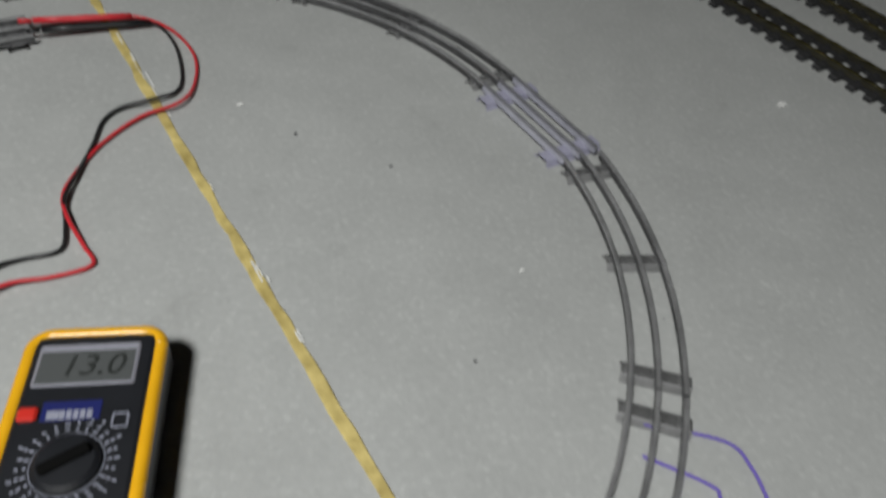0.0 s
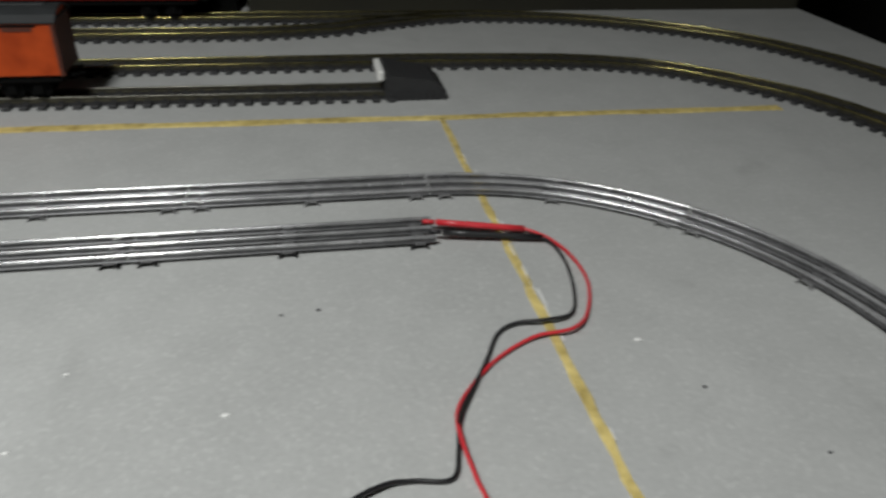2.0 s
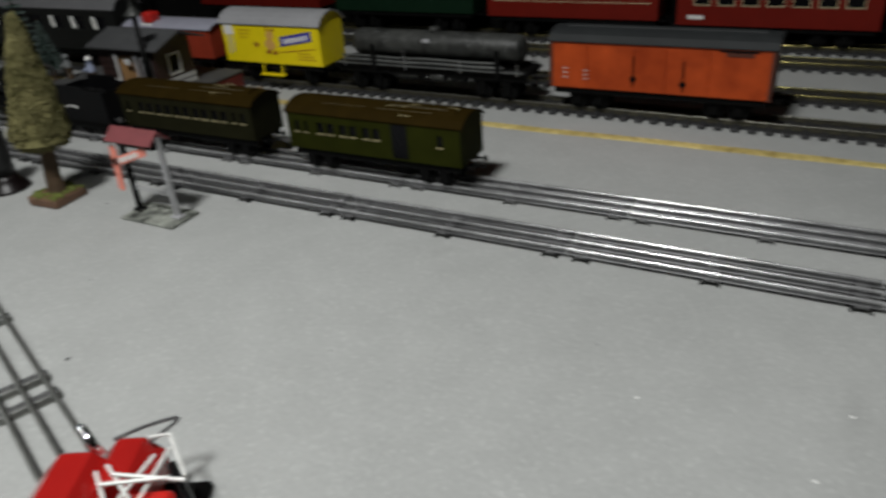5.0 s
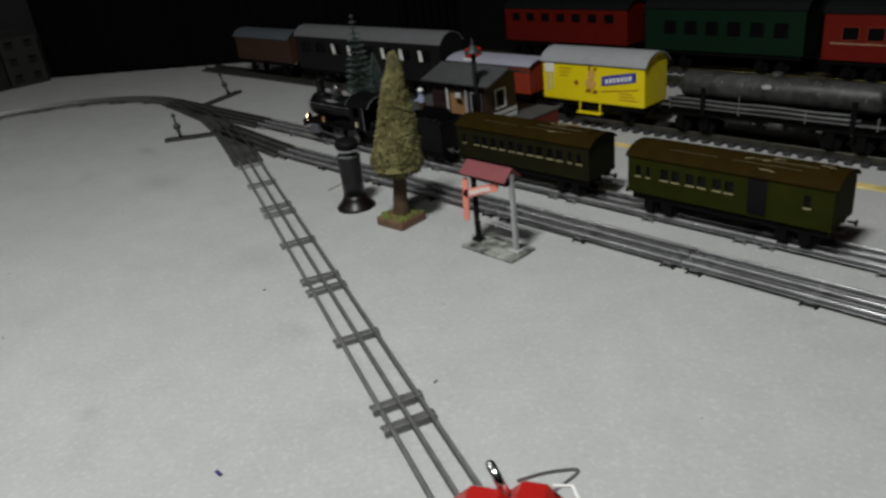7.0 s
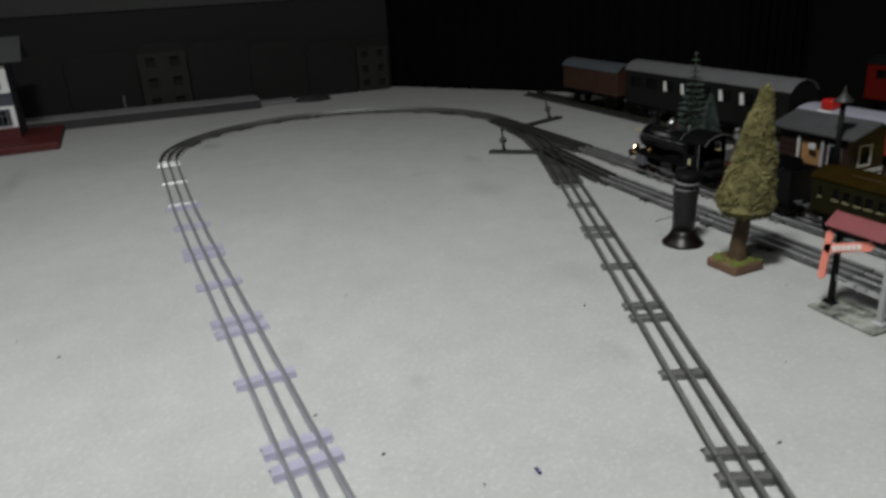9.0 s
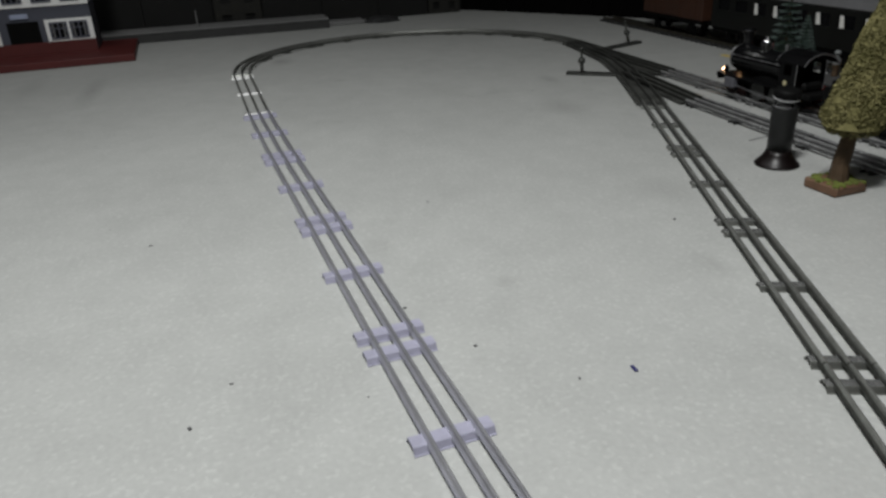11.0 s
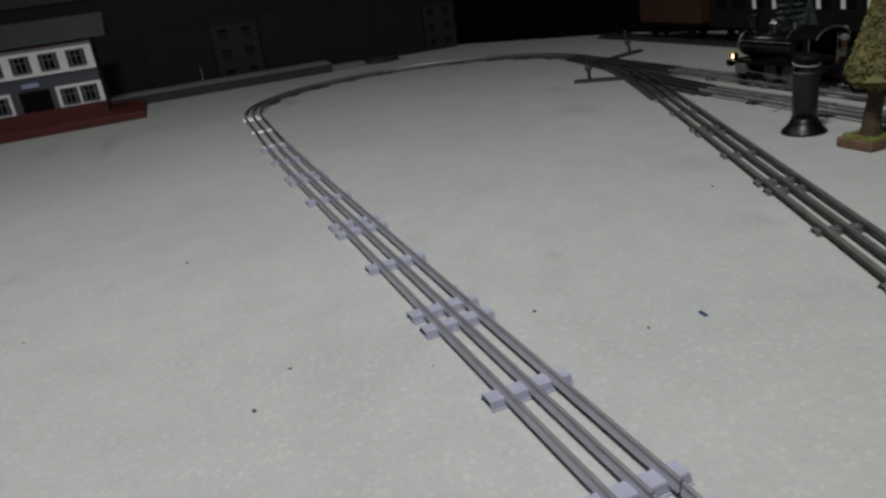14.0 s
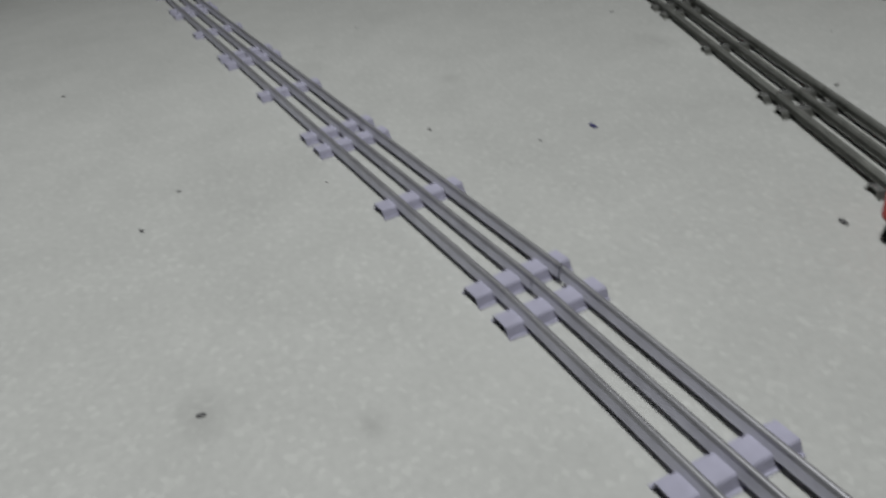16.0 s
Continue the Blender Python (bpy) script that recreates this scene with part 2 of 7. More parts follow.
M = {
    "board": board_material(),
    "yellow_line": material("yellow_glue_seam", (0.43, 0.32, 0.09), 0.65, vary=0.3, scale=90, bump=0.4, colour2=(0.58, 0.47, 0.18), coarse=18),
    "chip": material("white_plaster_chip", (0.7, 0.7, 0.68), 0.8, vary=0.1),
    "speck": material("dark_dirt_crumb", (0.07, 0.07, 0.072), 0.9),
    "blue_speck": material("blue_plastic_crumb", (0.035, 0.035, 0.12), 0.5),
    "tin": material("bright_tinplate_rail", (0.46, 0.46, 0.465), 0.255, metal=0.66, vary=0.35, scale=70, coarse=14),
    "tin_web": material("dark_tin_rail_side", (0.100, 0.100, 0.103), 0.40, metal=0.42, vary=0.4, scale=90, coarse=16),
    "lilac_web": material("grey_violet_rail_foot", (0.39, 0.39, 0.45), 0.5, metal=0.15, vary=0.2, scale=80),
    "box_roof": material("dark_boxcar_roof", (0.019, 0.021, 0.022), 0.6, vary=0.2, scale=60),
    # boxcar orange with the shade of the end faces put into it
    "box_end": material("darkened_orange_boards", (0.075, 0.018, 0.008), 0.6, vary=0.3, scale=60, bump=0.1),
    "tin_tie": material("blackened_tin_tie", (0.03, 0.03, 0.03), 0.5, metal=0.5, vary=0.3, scale=120),
    "tin_tie_bright": material("worn_tin_tie", (0.24, 0.24, 0.24), 0.55, metal=0.35, vary=0.3, scale=120),
    "dull": material("dull_dark_rail", (0.25, 0.255, 0.24), 0.42, metal=0.65, vary=0.3, scale=90),
    "dull_web": material("dark_rail_side", (0.075, 0.078, 0.07), 0.5, metal=0.5, vary=0.3, scale=90),
    "dull_tie": material("dull_dark_tie", (0.15, 0.154, 0.143), 0.38, metal=0.6, vary=0.4, scale=110, bump=0.25, bump_scale=120),
    "turnout_rail": material("blackened_turnout_rail", (0.075, 0.077, 0.072), 0.5, metal=0.5, vary=0.4, scale=70, coarse=20),
    "tie_top": material("glossy_tin_tie_top", (0.42, 0.42, 0.42), 0.22, metal=0.8, vary=0.4, scale=80, coarse=20, bump=0.3, bump_scale=70),
    "plate": material("blackened_turnout_plate", (0.022, 0.023, 0.021), 0.6, metal=0.1, vary=0.4, scale=70, colour2=(0.055, 0.056, 0.052), coarse=26, bump=0.3, bump_scale=90),
    "tin_tie_pale": material("bright_tin_tie", (0.42, 0.42, 0.42), 0.4, metal=0.3, vary=0.2, scale=120),
    "lilac_rail": material("tarnished_rail_head", (0.28, 0.28, 0.30), 0.42, metal=0.5, vary=0.2, scale=80),
    "lilac_tie": material("grey_violet_tie", (0.31, 0.305, 0.39), 0.55, vary=0.12, scale=120, bump=0.1),
    # brass patches along these rails put their broken glints into the colour
    "g_rail": material("glinting_brass_rail_head", (0.10, 0.096, 0.055), 0.24, metal=0.95, vary=0.35, scale=14, colour2=(0.40, 0.345, 0.13), coarse=3.2),
    "g_dull": material("grey_tarnished_rail_head", (0.17, 0.165, 0.14), 0.38, metal=0.9, vary=0.4, scale=40, coarse=4),
    "g_web": material("tarnished_brass_rail_side", (0.075, 0.07, 0.05), 0.4, metal=0.6, vary=0.3, scale=50),
    "sleeper": material("dark_plastic_sleeper", (0.021, 0.021, 0.022), 0.65, vary=0.3, scale=150, bump=0.1),
    "black": material("black_enamel", (0.0045, 0.0045, 0.005), 0.17, vary=0.4, scale=80, spec=0.4),
    "black_matt": material("sooty_black", (0.0045, 0.0045, 0.0045), 0.6, vary=0.4, scale=90, spec=0.12),
    "black_sheet": material("dull_black_tin_sheet", (0.004, 0.004, 0.0045), 0.4, vary=0.4, scale=80, spec=0.14),
    "wheel_wine": material("sooty_wine_wheel", (0.014, 0.004, 0.004), 0.5, vary=0.4, scale=90, spec=0.2),
    "steel": material("polished_steel", (0.6, 0.6, 0.6), 0.18, metal=1.0, vary=0.1),
    "steel_dull": material("dull_steel", (0.35, 0.35, 0.36), 0.4, metal=0.9, vary=0.2),
    "red_paint": material("red_enamel", (0.5, 0.02, 0.015), 0.3, vary=0.2, scale=60),
    "coach_green": material("dark_olive_tin", (0.0135, 0.0132, 0.0058), 0.6, spec=0.03, vary=0.25, scale=50),
    "baggage_green": material("olive_green_tin", (0.0195, 0.0225, 0.0030), 0.6, spec=0.03, vary=0.25, scale=50),
    "roof_brown": material("brown_tin_roof", (0.0185, 0.0112, 0.0016), 0.75, spec=0.03, vary=0.25, scale=45),
    "sill_cream": material("worn_cream_sill", (0.30, 0.26, 0.14), 0.6, vary=0.3, scale=120),
    "cream": material("cream_sill_paint", (0.55, 0.5, 0.3), 0.5, vary=0.1),
    "glass_dark": material("dark_window", (0.004, 0.004, 0.005), 0.25, vary=0.3, spec=0.12),
    "orange": material("orange_red_boxcar", (0.37, 0.046, 0.008), 0.55, vary=0.25, scale=45, bump=0.12, spec=0.2, colour2=(0.42, 0.062, 0.011), coarse=14),
    "grey_roof": material("grey_wagon_roof", (0.12, 0.12, 0.125), 0.6, vary=0.12, scale=60),
    "slate_roof": material("blue_grey_roof", (0.07, 0.08, 0.09), 0.55, vary=0.15, scale=60),
    "lilac_roof": material("flat_lilac_roof", (0.30, 0.30, 0.36), 0.6, vary=0.1, scale=60),
    "dark_roof": material("dark_coach_roof", (0.005, 0.0055, 0.006), 0.75, spec=0.1, vary=0.2, scale=60),
    "pale_roof": material("pale_wagon_roof", (0.27, 0.27, 0.28), 0.6, vary=0.12, scale=60),
    "yellow": material("bright_yellow_print", (0.78, 0.62, 0.008), 0.35, vary=0.06, scale=60),
    "pale_mark": material("rubbed_pink_white_marking", (0.52, 0.36, 0.32), 0.5, vary=0.3, scale=150),
    "roof_rub": material("worn_highlit_roof_edge", (0.085, 0.070, 0.040), 0.5, vary=0.5, scale=120),
    "white": material("white_print", (0.75, 0.75, 0.72), 0.45, vary=0.06),
    "print_brown": material("brown_print", (0.30, 0.10, 0.02), 0.45, vary=0.2),
    "print_tan": material("tan_print", (0.62, 0.36, 0.10), 0.45, vary=0.2),
    "print_blue": material("blue_print", (0.03, 0.03, 0.30), 0.4, vary=0.1),
    "tank": material("dark_grey_tank", (0.013, 0.0135, 0.013), 0.5, spec=0.35, vary=0.5, scale=90, colour2=(0.040, 0.041, 0.038), coarse=32, bump=0.3, bump_scale=80),
    "tank_pipe": material("pale_grey_pipe", (0.095, 0.098, 0.095), 0.5, metal=0.2, vary=0.5, scale=60),
    "cyl_grey": material("dull_grey_casting", (0.095, 0.095, 0.108), 0.5, vary=0.25, scale=80),
    "frame_grey": material("dark_frame", (0.0035, 0.0035, 0.0035), 0.65, vary=0.3, spec=0.08),
    # scarlet again, darkened for the weaker light on the left coach
    "wine_coach": material("dimmed_scarlet_coach", (0.105, 0.006, 0.003), 0.5, spec=0.15, vary=0.15, scale=50),
    "brown_frame": material("orange_brown_window_frame", (0.20, 0.030, 0.010), 0.5, vary=0.2),
    "red_coach": material("scarlet_coach", (0.145, 0.008, 0.0036), 0.5, spec=0.2, vary=0.12, scale=50),
    "green_coach": material("bottle_green_coach", (0.0026, 0.0165, 0.0066), 0.5, spec=0.2, vary=0.15, scale=50),
    "dark_coach": material("near_black_coach", (0.007, 0.0075, 0.007), 0.5, spec=0.2, vary=0.2, scale=50),
    "brown_van": material("brown_wooden_van", (0.040, 0.014, 0.006), 0.6, vary=0.25, scale=50),
    "red_van": material("brick_red_van", (0.26, 0.03, 0.012), 0.5, vary=0.15, scale=50),
    "figure": material("dull_painted_figure", (0.30, 0.34, 0.46), 0.5),
    "lever": material("turnout_lever", (0.05, 0.052, 0.048), 0.5, metal=0.4, vary=0.3),
}


# ---------------------------------------------------------------- mesh helpers
def part(name, bm, mat, parent=None, label="", smooth=False):
    me = bpy.data.meshes.new(name)
    bmesh.ops.recalc_face_normals(bm, faces=bm.faces)
    if smooth:
        for f in bm.faces:
            f.smooth = True
    bm.to_mesh(me)
    bm.free()
    for m in (mat if isinstance(mat, (list, tuple)) else [mat]):
        me.materials.append(M[m] if isinstance(m, str) else m)
    ob = new(name, me)
    if parent is not None:
        ob.parent = parent
    if label:
        tagged(ob, label=label)
    return ob


def thing(name, label, category, m=None, group="", kind=""):
    ob = new(name)
    ob.empty_display_size = 0.02
    if m is not None:
        ob.matrix_world = m
    return tagged(ob, label=label, category=category, group=group, kind=kind)


def box(bm, x0, y0, z0, x1, y1, z1, bevel=0.0, m=None, seg=1):
    r = bmesh.ops.create_cube(bm, size=1.0)
    vs = r["verts"]
    for v in vs:
        v.co = Vector(((x0 + x1) / 2 + v.co.x * (x1 - x0), (y0 + y1) / 2 + v.co.y * (y1 - y0), (z0 + z1) / 2 + v.co.z * (z1 - z0)))
    if bevel:
        es = list({e for v in vs for e in v.link_edges})
        out = bmesh.ops.bevel(bm, geom=es, offset=bevel, segments=seg, affect="EDGES", profile=0.5)
        vs = list({v for f in out["faces"] for v in f.verts} | {v for v in vs if v.is_valid})
    if m is not None:
        bmesh.ops.transform(bm, matrix=m, verts=vs)
    return vs


def rod(bm, p, q, r, seg=10, r2=None, caps=True):
    p, q = Vector(p), Vector(q)
    d = q - p
    m = Matrix.Translation((p + q) / 2) @ d.to_track_quat("Z", "Y").to_matrix().to_4x4()
    return bmesh.ops.create_cone(bm, cap_ends=caps, segments=seg, radius1=r, radius2=r if r2 is None else r2, depth=d.length, matrix=m)["verts"]


def ball(bm, c, r, seg=12, squash=1.0):
    return bmesh.ops.create_uvsphere(bm, u_segments=seg, v_segments=max(6, seg // 2), radius=r, matrix=Matrix.Translation(c) @ Matrix.Diagonal((1, 1, squash, 1)))["verts"]


def lathe(bm, profile, seg=20, m=None):
    # profile: (radius, height) from bottom to top, turned round z
    rings = []
    for r, z in profile:
        rings.append([bm.verts.new((r * math.cos(2 * math.pi * i / seg), r * math.sin(2 * math.pi * i / seg), z)) for i in range(seg)])
    for a, b in zip(rings, rings[1:]):
        for i in range(seg):
            bm.faces.new((a[i], a[(i + 1) % seg], b[(i + 1) % seg], b[i]))
    bm.faces.new(rings[0][::-1])
    bm.faces.new(rings[-1])
    vs = [v for ring in rings for v in ring]
    if m is not None:
        bmesh.ops.transform(bm, matrix=m, verts=vs)
    return vs


def prism(bm, outline, lo, hi, axis="x", m=None):
    # a closed outline swept along an axis; outline pairs are the two other axes in order
    def at(a, b, c):
        return {"x": (c, a, b), "y": (a, c, b), "z": (a, b, c)}[axis]
    A = [bm.verts.new(at(a, b, lo)) for a, b in outline]
    B = [bm.verts.new(at(a, b, hi)) for a, b in outline]
    k = len(outline)
    bm.faces.new(A)
    bm.faces.new(B[::-1])
    for i in range(k):
        bm.faces.new((A[i], A[(i + 1) % k], B[(i + 1) % k], B[i]))
    if m is not None:
        bmesh.ops.transform(bm, matrix=m, verts=A + B)
    return A + B


def sweep(bm, line, outline, closed=False):
    # outline (side, up) carried along a line of 3D points
    pts = [Vector(p) for p in line]
    rings = []
    for i, p in enumerate(pts):
        t = (pts[min(i + 1, len(pts) - 1)] - pts[max(i - 1, 0)])
        side = Vector((-t.y, t.x, 0))
        side = side.normalized() if side.length > 1e-9 else Vector((1, 0, 0))
        rings.append([bm.verts.new(p + side * a + Vector((0, 0, b))) for a, b in outline])
    k = len(outline)
    for a, b in zip(rings, rings[1:]):
        for i in range(k):
            bm.faces.new((a[i], a[(i + 1) % k], b[(i + 1) % k], b[i]))
    bm.faces.new(rings[0])
    bm.faces.new(rings[-1][::-1])


def tube(bm, line, r, seg=8):
    sweep(bm, line, [(r * math.cos(2 * math.pi * i / seg), r * math.sin(2 * math.pi * i / seg)) for i in range(seg)])


def spline(ctrl, n=8):
    P = [Vector(p) for p in ctrl]
    P = [P[0] * 2 - P[1]] + P + [P[-1] * 2 - P[-2]]
    out = []
    for i in range(1, len(P) - 2):
        a, b, c, d = P[i - 1:i + 3]
        for k in range(n):
            t = k / n
            out.append(0.5 * ((2 * b) + (c - a) * t + (2 * a - 5 * b + 4 * c - d) * t * t + (3 * b - a - 3 * c + d) * t ** 3))
    return out + [P[-2]]


def measured(line):
    acc = [0.0]
    for a, b in zip(line, line[1:]):
        acc.append(acc[-1] + (b - a).length)
    return acc


def along(line, acc, s):
    s = min(max(s, 0.0), acc[-1])
    i = 0
    while i < len(acc) - 2 and acc[i + 1] < s:
        i += 1
    t = (s - acc[i]) / max(1e-9, acc[i + 1] - acc[i])
    return line[i].lerp(line[i + 1], t), (line[i + 1] - line[i]).normalized()


def arc(cx, cy, r, a0, a1, n=24):
    return [Vector((cx + r * math.cos(radians(a0 + (a1 - a0) * i / n)), cy + r * math.sin(radians(a0 + (a1 - a0) * i / n)), 0)) for i in range(n + 1)]


# ---------------------------------------------------------------- table and room
def structure(name, bm, mat, label, category):
    return tagged(part(name, bm, mat), label=label, category=category, kind="structure")


bm = bmesh.new()
box(bm, -2.62, -1.9, -0.04, 1.70, 1.02, 0.0, bevel=0.004)
structure("ground", bm, "board", "grey painted chipboard layout table with fine flakes", "table top")

M["room_wall"] = material("dim_olive_wall", (0.012, 0.012, 0.010), 0.8, vary=0.15, scale=8, coarse=1.5)
M["black_cloth"] = material("black_cloth", (0.0025, 0.0025, 0.0025), 0.95, vary=0.3, scale=60, spec=0.05)
M["ceiling_grey"] = material("grey_ceiling_paint", (0.22, 0.22, 0.215), 0.9, vary=0.04, scale=8)
M["floor_dark"] = material("dark_floor", (0.05, 0.045, 0.04), 0.7, vary=0.2, scale=5)
for nm, ext in (("wall_north", (-3.6, 2.4, -0.8, 3.4, 2.5, 2.4)), ("wall_south", (-3.6, -3.6, -0.8, 3.4, -3.5, 2.4)), ("wall_west", (-3.7, -3.6, -0.8, -3.6, 2.5, 2.4)), ("wall_east", (3.4, -3.6, -0.8, 3.5, 2.5, 2.4))):
    bm = bmesh.new()
    box(bm, *ext)
    structure(nm, bm, "room_wall", "dark olive painted room wall in shadow", "wall")
bm = bmesh.new()
box(bm, -3.7, -3.6, 2.4, 3.5, 2.5, 2.5)
structure("ceiling", bm, "ceiling_grey", "plain grey painted ceiling", "ceiling")
bm = bmesh.new()
box(bm, -3.7, -3.6, -0.9, 3.5, 2.5, -0.8)
structure("floor", bm, "floor_dark", "dark room floor below the table", "floor")
# ---------------------------------------------------------------- three-rail tinplate track
RAIL = [(-0.0012, 0.0045), (-0.0006, 0.0052), (-0.0006, 0.0080), (-0.0014, 0.0086), (-0.0018, 0.0096), (-0.0015, 0.0107), (-0.0008, 0.0114), (0.0, 0.0116), (0.0008, 0.0114), (0.0015, 0.0107), (0.0018, 0.0096), (0.0014, 0.0086), (0.0006, 0.0080), (0.0006, 0.0052), (0.0012, 0.0045)]
SPREAD = 0.0168


def tie_mesh(bm, half, width, height):
    # pressed tin sleeper along y: flat top, splayed sides with turned-out feet, open below and at the ends
    w, f, t = width / 2, 0.0016, 0.0008
    out = [(-w - f - 0.0014, 0.0), (-w - f - 0.0014, t), (-w - f, t), (-w + 0.0002, height - 0.0005), (-w + 0.0008, height), (w - 0.0008, height), (w - 0.0002, height - 0.0005), (w + f, t), (w + f + 0.0014, t), (w + f + 0.0014, 0.0),
           (w + f - t, 0.0), (w - t, height - t), (-w + t, height - t), (-w - f + t, 0.0)]
    prism(bm, out, -half, half, "y")
    for face in bm.faces:
        if min(v.co.z for v in face.verts) > height - 0.00001:
            face.material_index = 1   # flat top takes a brighter, glossier metal for its glints


FOOTED = [(-0.0023, 0.0047), (-0.0020, 0.0056), (-0.0012, 0.0090), (-0.0013, 0.0098), (-0.0013, 0.0110), (-0.0007, 0.0117), (0.0007, 0.0117), (0.0013, 0.0110), (0.0013, 0.0098), (0.0012, 0.0090), (0.0020, 0.0056), (0.0023, 0.0047)]
STYLES = {
    "bright": dict(rail="tin", top="tie_top", web="tin_web", tie="tin_tie", half=0.022, width=0.011, height=0.0048, label="straight bright tinplate three-rail track with black ties on the board"),
    "main": dict(rail="tin", top="tie_top", web="tin_web", tie="tin_tie_bright", half=0.022, width=0.010, height=0.0048, label="worn silver tinplate three-rail track with tin ties"),
    "dull": dict(rail="dull", top="tie_top", web="dull_web", tie="dull_tie", half=0.0225, width=0.0095, height=0.0048, label="dull dark tinplate three-rail track with dark ties"),
    "end": dict(rail="dull", web="dull_web", tie="tin_tie_pale", half=0.0235, width=0.0105, height=0.0048, label="dark three-rail track on bright tin ties by the far curve"),
    "lilac": dict(rail="lilac_rail", web="lilac_web", profile=FOOTED, head=0.0089, tie="lilac_tie", half=0.0285, width=0.0125, height=0.0058, label="grey three-rail track on broad violet-grey ties"),
}
master = {}


def split_head(bm, head):
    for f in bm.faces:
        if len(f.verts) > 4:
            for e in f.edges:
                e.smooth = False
    # the rounded rail head takes the second material, the web below the first
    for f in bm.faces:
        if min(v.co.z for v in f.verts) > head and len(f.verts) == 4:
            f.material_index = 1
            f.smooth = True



def straight(style, a, b):
    """One straight section from a to b; alike ones share their meshes."""
    a, b = Vector((*a, 0)), Vector((*b, 0))
    length = (b - a).length
    key = (style, round(length, 3))
    m = Matrix.Translation((a + b) / 2) @ Matrix.Rotation(math.atan2(b.y - a.y, b.x - a.x), 4, "Z")
    if key in master:
        return copy_thing(master[key], m)
    st = STYLES[style]
    top = thing("track_section", st["label"], "track", group="%s tinplate track" % style)
    for k in (-1, 0, 1):
        bm = bmesh.new()
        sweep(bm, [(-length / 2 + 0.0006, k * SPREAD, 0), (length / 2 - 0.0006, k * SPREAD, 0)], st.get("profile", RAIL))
        split_head(bm, st.get("head", 0.0079))
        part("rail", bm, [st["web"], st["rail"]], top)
    for x in (-length / 2 + 0.015, 0.0, length / 2 - 0.015)[::2 if length < 0.16 else 1]:
        bm = bmesh.new()
        tie_mesh(bm, st["half"], st["width"], st["height"])
        t = part("tie", bm, [st["tie"], st.get("top", st["tie"])], top)
        t.location = (x, 0, 0)
    top.matrix_world = m
    master[key] = top
    return top


def curved(style, line, label="curved tinplate three-rail track section with tin ties"):
    st = STYLES[style]
    acc = measured(line)
    base, _ = along(line, acc, acc[-1] / 2)
    top = thing("curved_track_section", label, "track", Matrix.Translation(base), group="curved tinplate track")
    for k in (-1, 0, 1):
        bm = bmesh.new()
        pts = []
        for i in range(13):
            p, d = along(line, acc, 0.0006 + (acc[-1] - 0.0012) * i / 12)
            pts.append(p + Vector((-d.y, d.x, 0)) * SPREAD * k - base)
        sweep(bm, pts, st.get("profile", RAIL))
        split_head(bm, st.get("head", 0.0079))
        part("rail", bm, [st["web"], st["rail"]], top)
    for s in (0.015, acc[-1] / 2, acc[-1] - 0.015)[::2 if acc[-1] < 0.16 else 1]:
        p, d = along(line, acc, s)
        bm = bmesh.new()
        tie_mesh(bm, st["half"], st["width"], st["height"])
        t = part("tie", bm, [st["tie"], st.get("top", st["tie"])], top)
        t.location = p - base
        t.rotation_euler = (0, 0, math.atan2(d.y, d.x))
    return top


def chop(line, pieces):
    acc = measured(line)
    out = []
    for i in range(pieces):
        out.append([along(line, acc, acc[-1] * (i + k / 10) / pieces)[0] for k in range(11)])
    return out


LEN = 0.26
SIDE_Y, MAIN_Y = 0.022, 0.114
for i in range(6):   # siding, from its open end towards the turnout
    straight("bright", (0.765 - LEN * i, SIDE_Y), (0.765 - LEN * (i + 1), SIDE_Y))
for i in range(6):   # main line behind it
    straight("main", (0.54 - LEN * i, MAIN_Y), (0.54 - LEN * (i + 1), MAIN_Y))
# branch running off to the front
BR = Vector((-0.93, 0.366, 0)).normalized()
B0 = Vector((-0.816, -0.046, 0))
for i in range(4):
    a, b = B0 - BR * (0.267 * i), B0 - BR * (0.267 * (i + 1))
    straight("dull", a[:2], b[:2])
# near line with the broad violet-grey ties
near = [(0.545, -0.620), (0.285, -0.610), (0.0255, -0.6175), (-0.2275, -0.636), (-0.498, -0.6545), (-0.773, -0.674), (-1.055, -0.6905)]
for a, b in zip(near, near[1:]):
    straight("lilac", a, b)
straight("end", (-1.055, -0.6905), (-1.44, -0.7040))
RC, RT = (0.735, -0.266, 0.380), (0.776, -0.218, 0.332)   # lower and upper curve of the turn, as centre and radius
straight("main", (0.54, MAIN_Y), (0.776, MAIN_Y))
for a0, a1 in ((90, 45), (45, 0)):
    curved("main", arc(*RT, a0, a1, 14))
straight("lilac", (1.108, -0.218), (1.1086, -0.335))
for a0, a1 in ((-10.5, -45), (-45, -79.5)):
    curved("main", arc(*RC, a0, a1, 14))
p, q = arc(*RC, -79.5, -85, 1)
curved("main", spline([p, q, (0.70, -0.643, 0), (0.62, -0.630, 0), (0.545, -0.620, 0)], 6))
loop = arc(-1.44, -0.296, 0.408, 270, 90, 60)
for piece in chop(loop, 6):
    curved("dull", piece, "dark curved tinplate three-rail track at the far end")


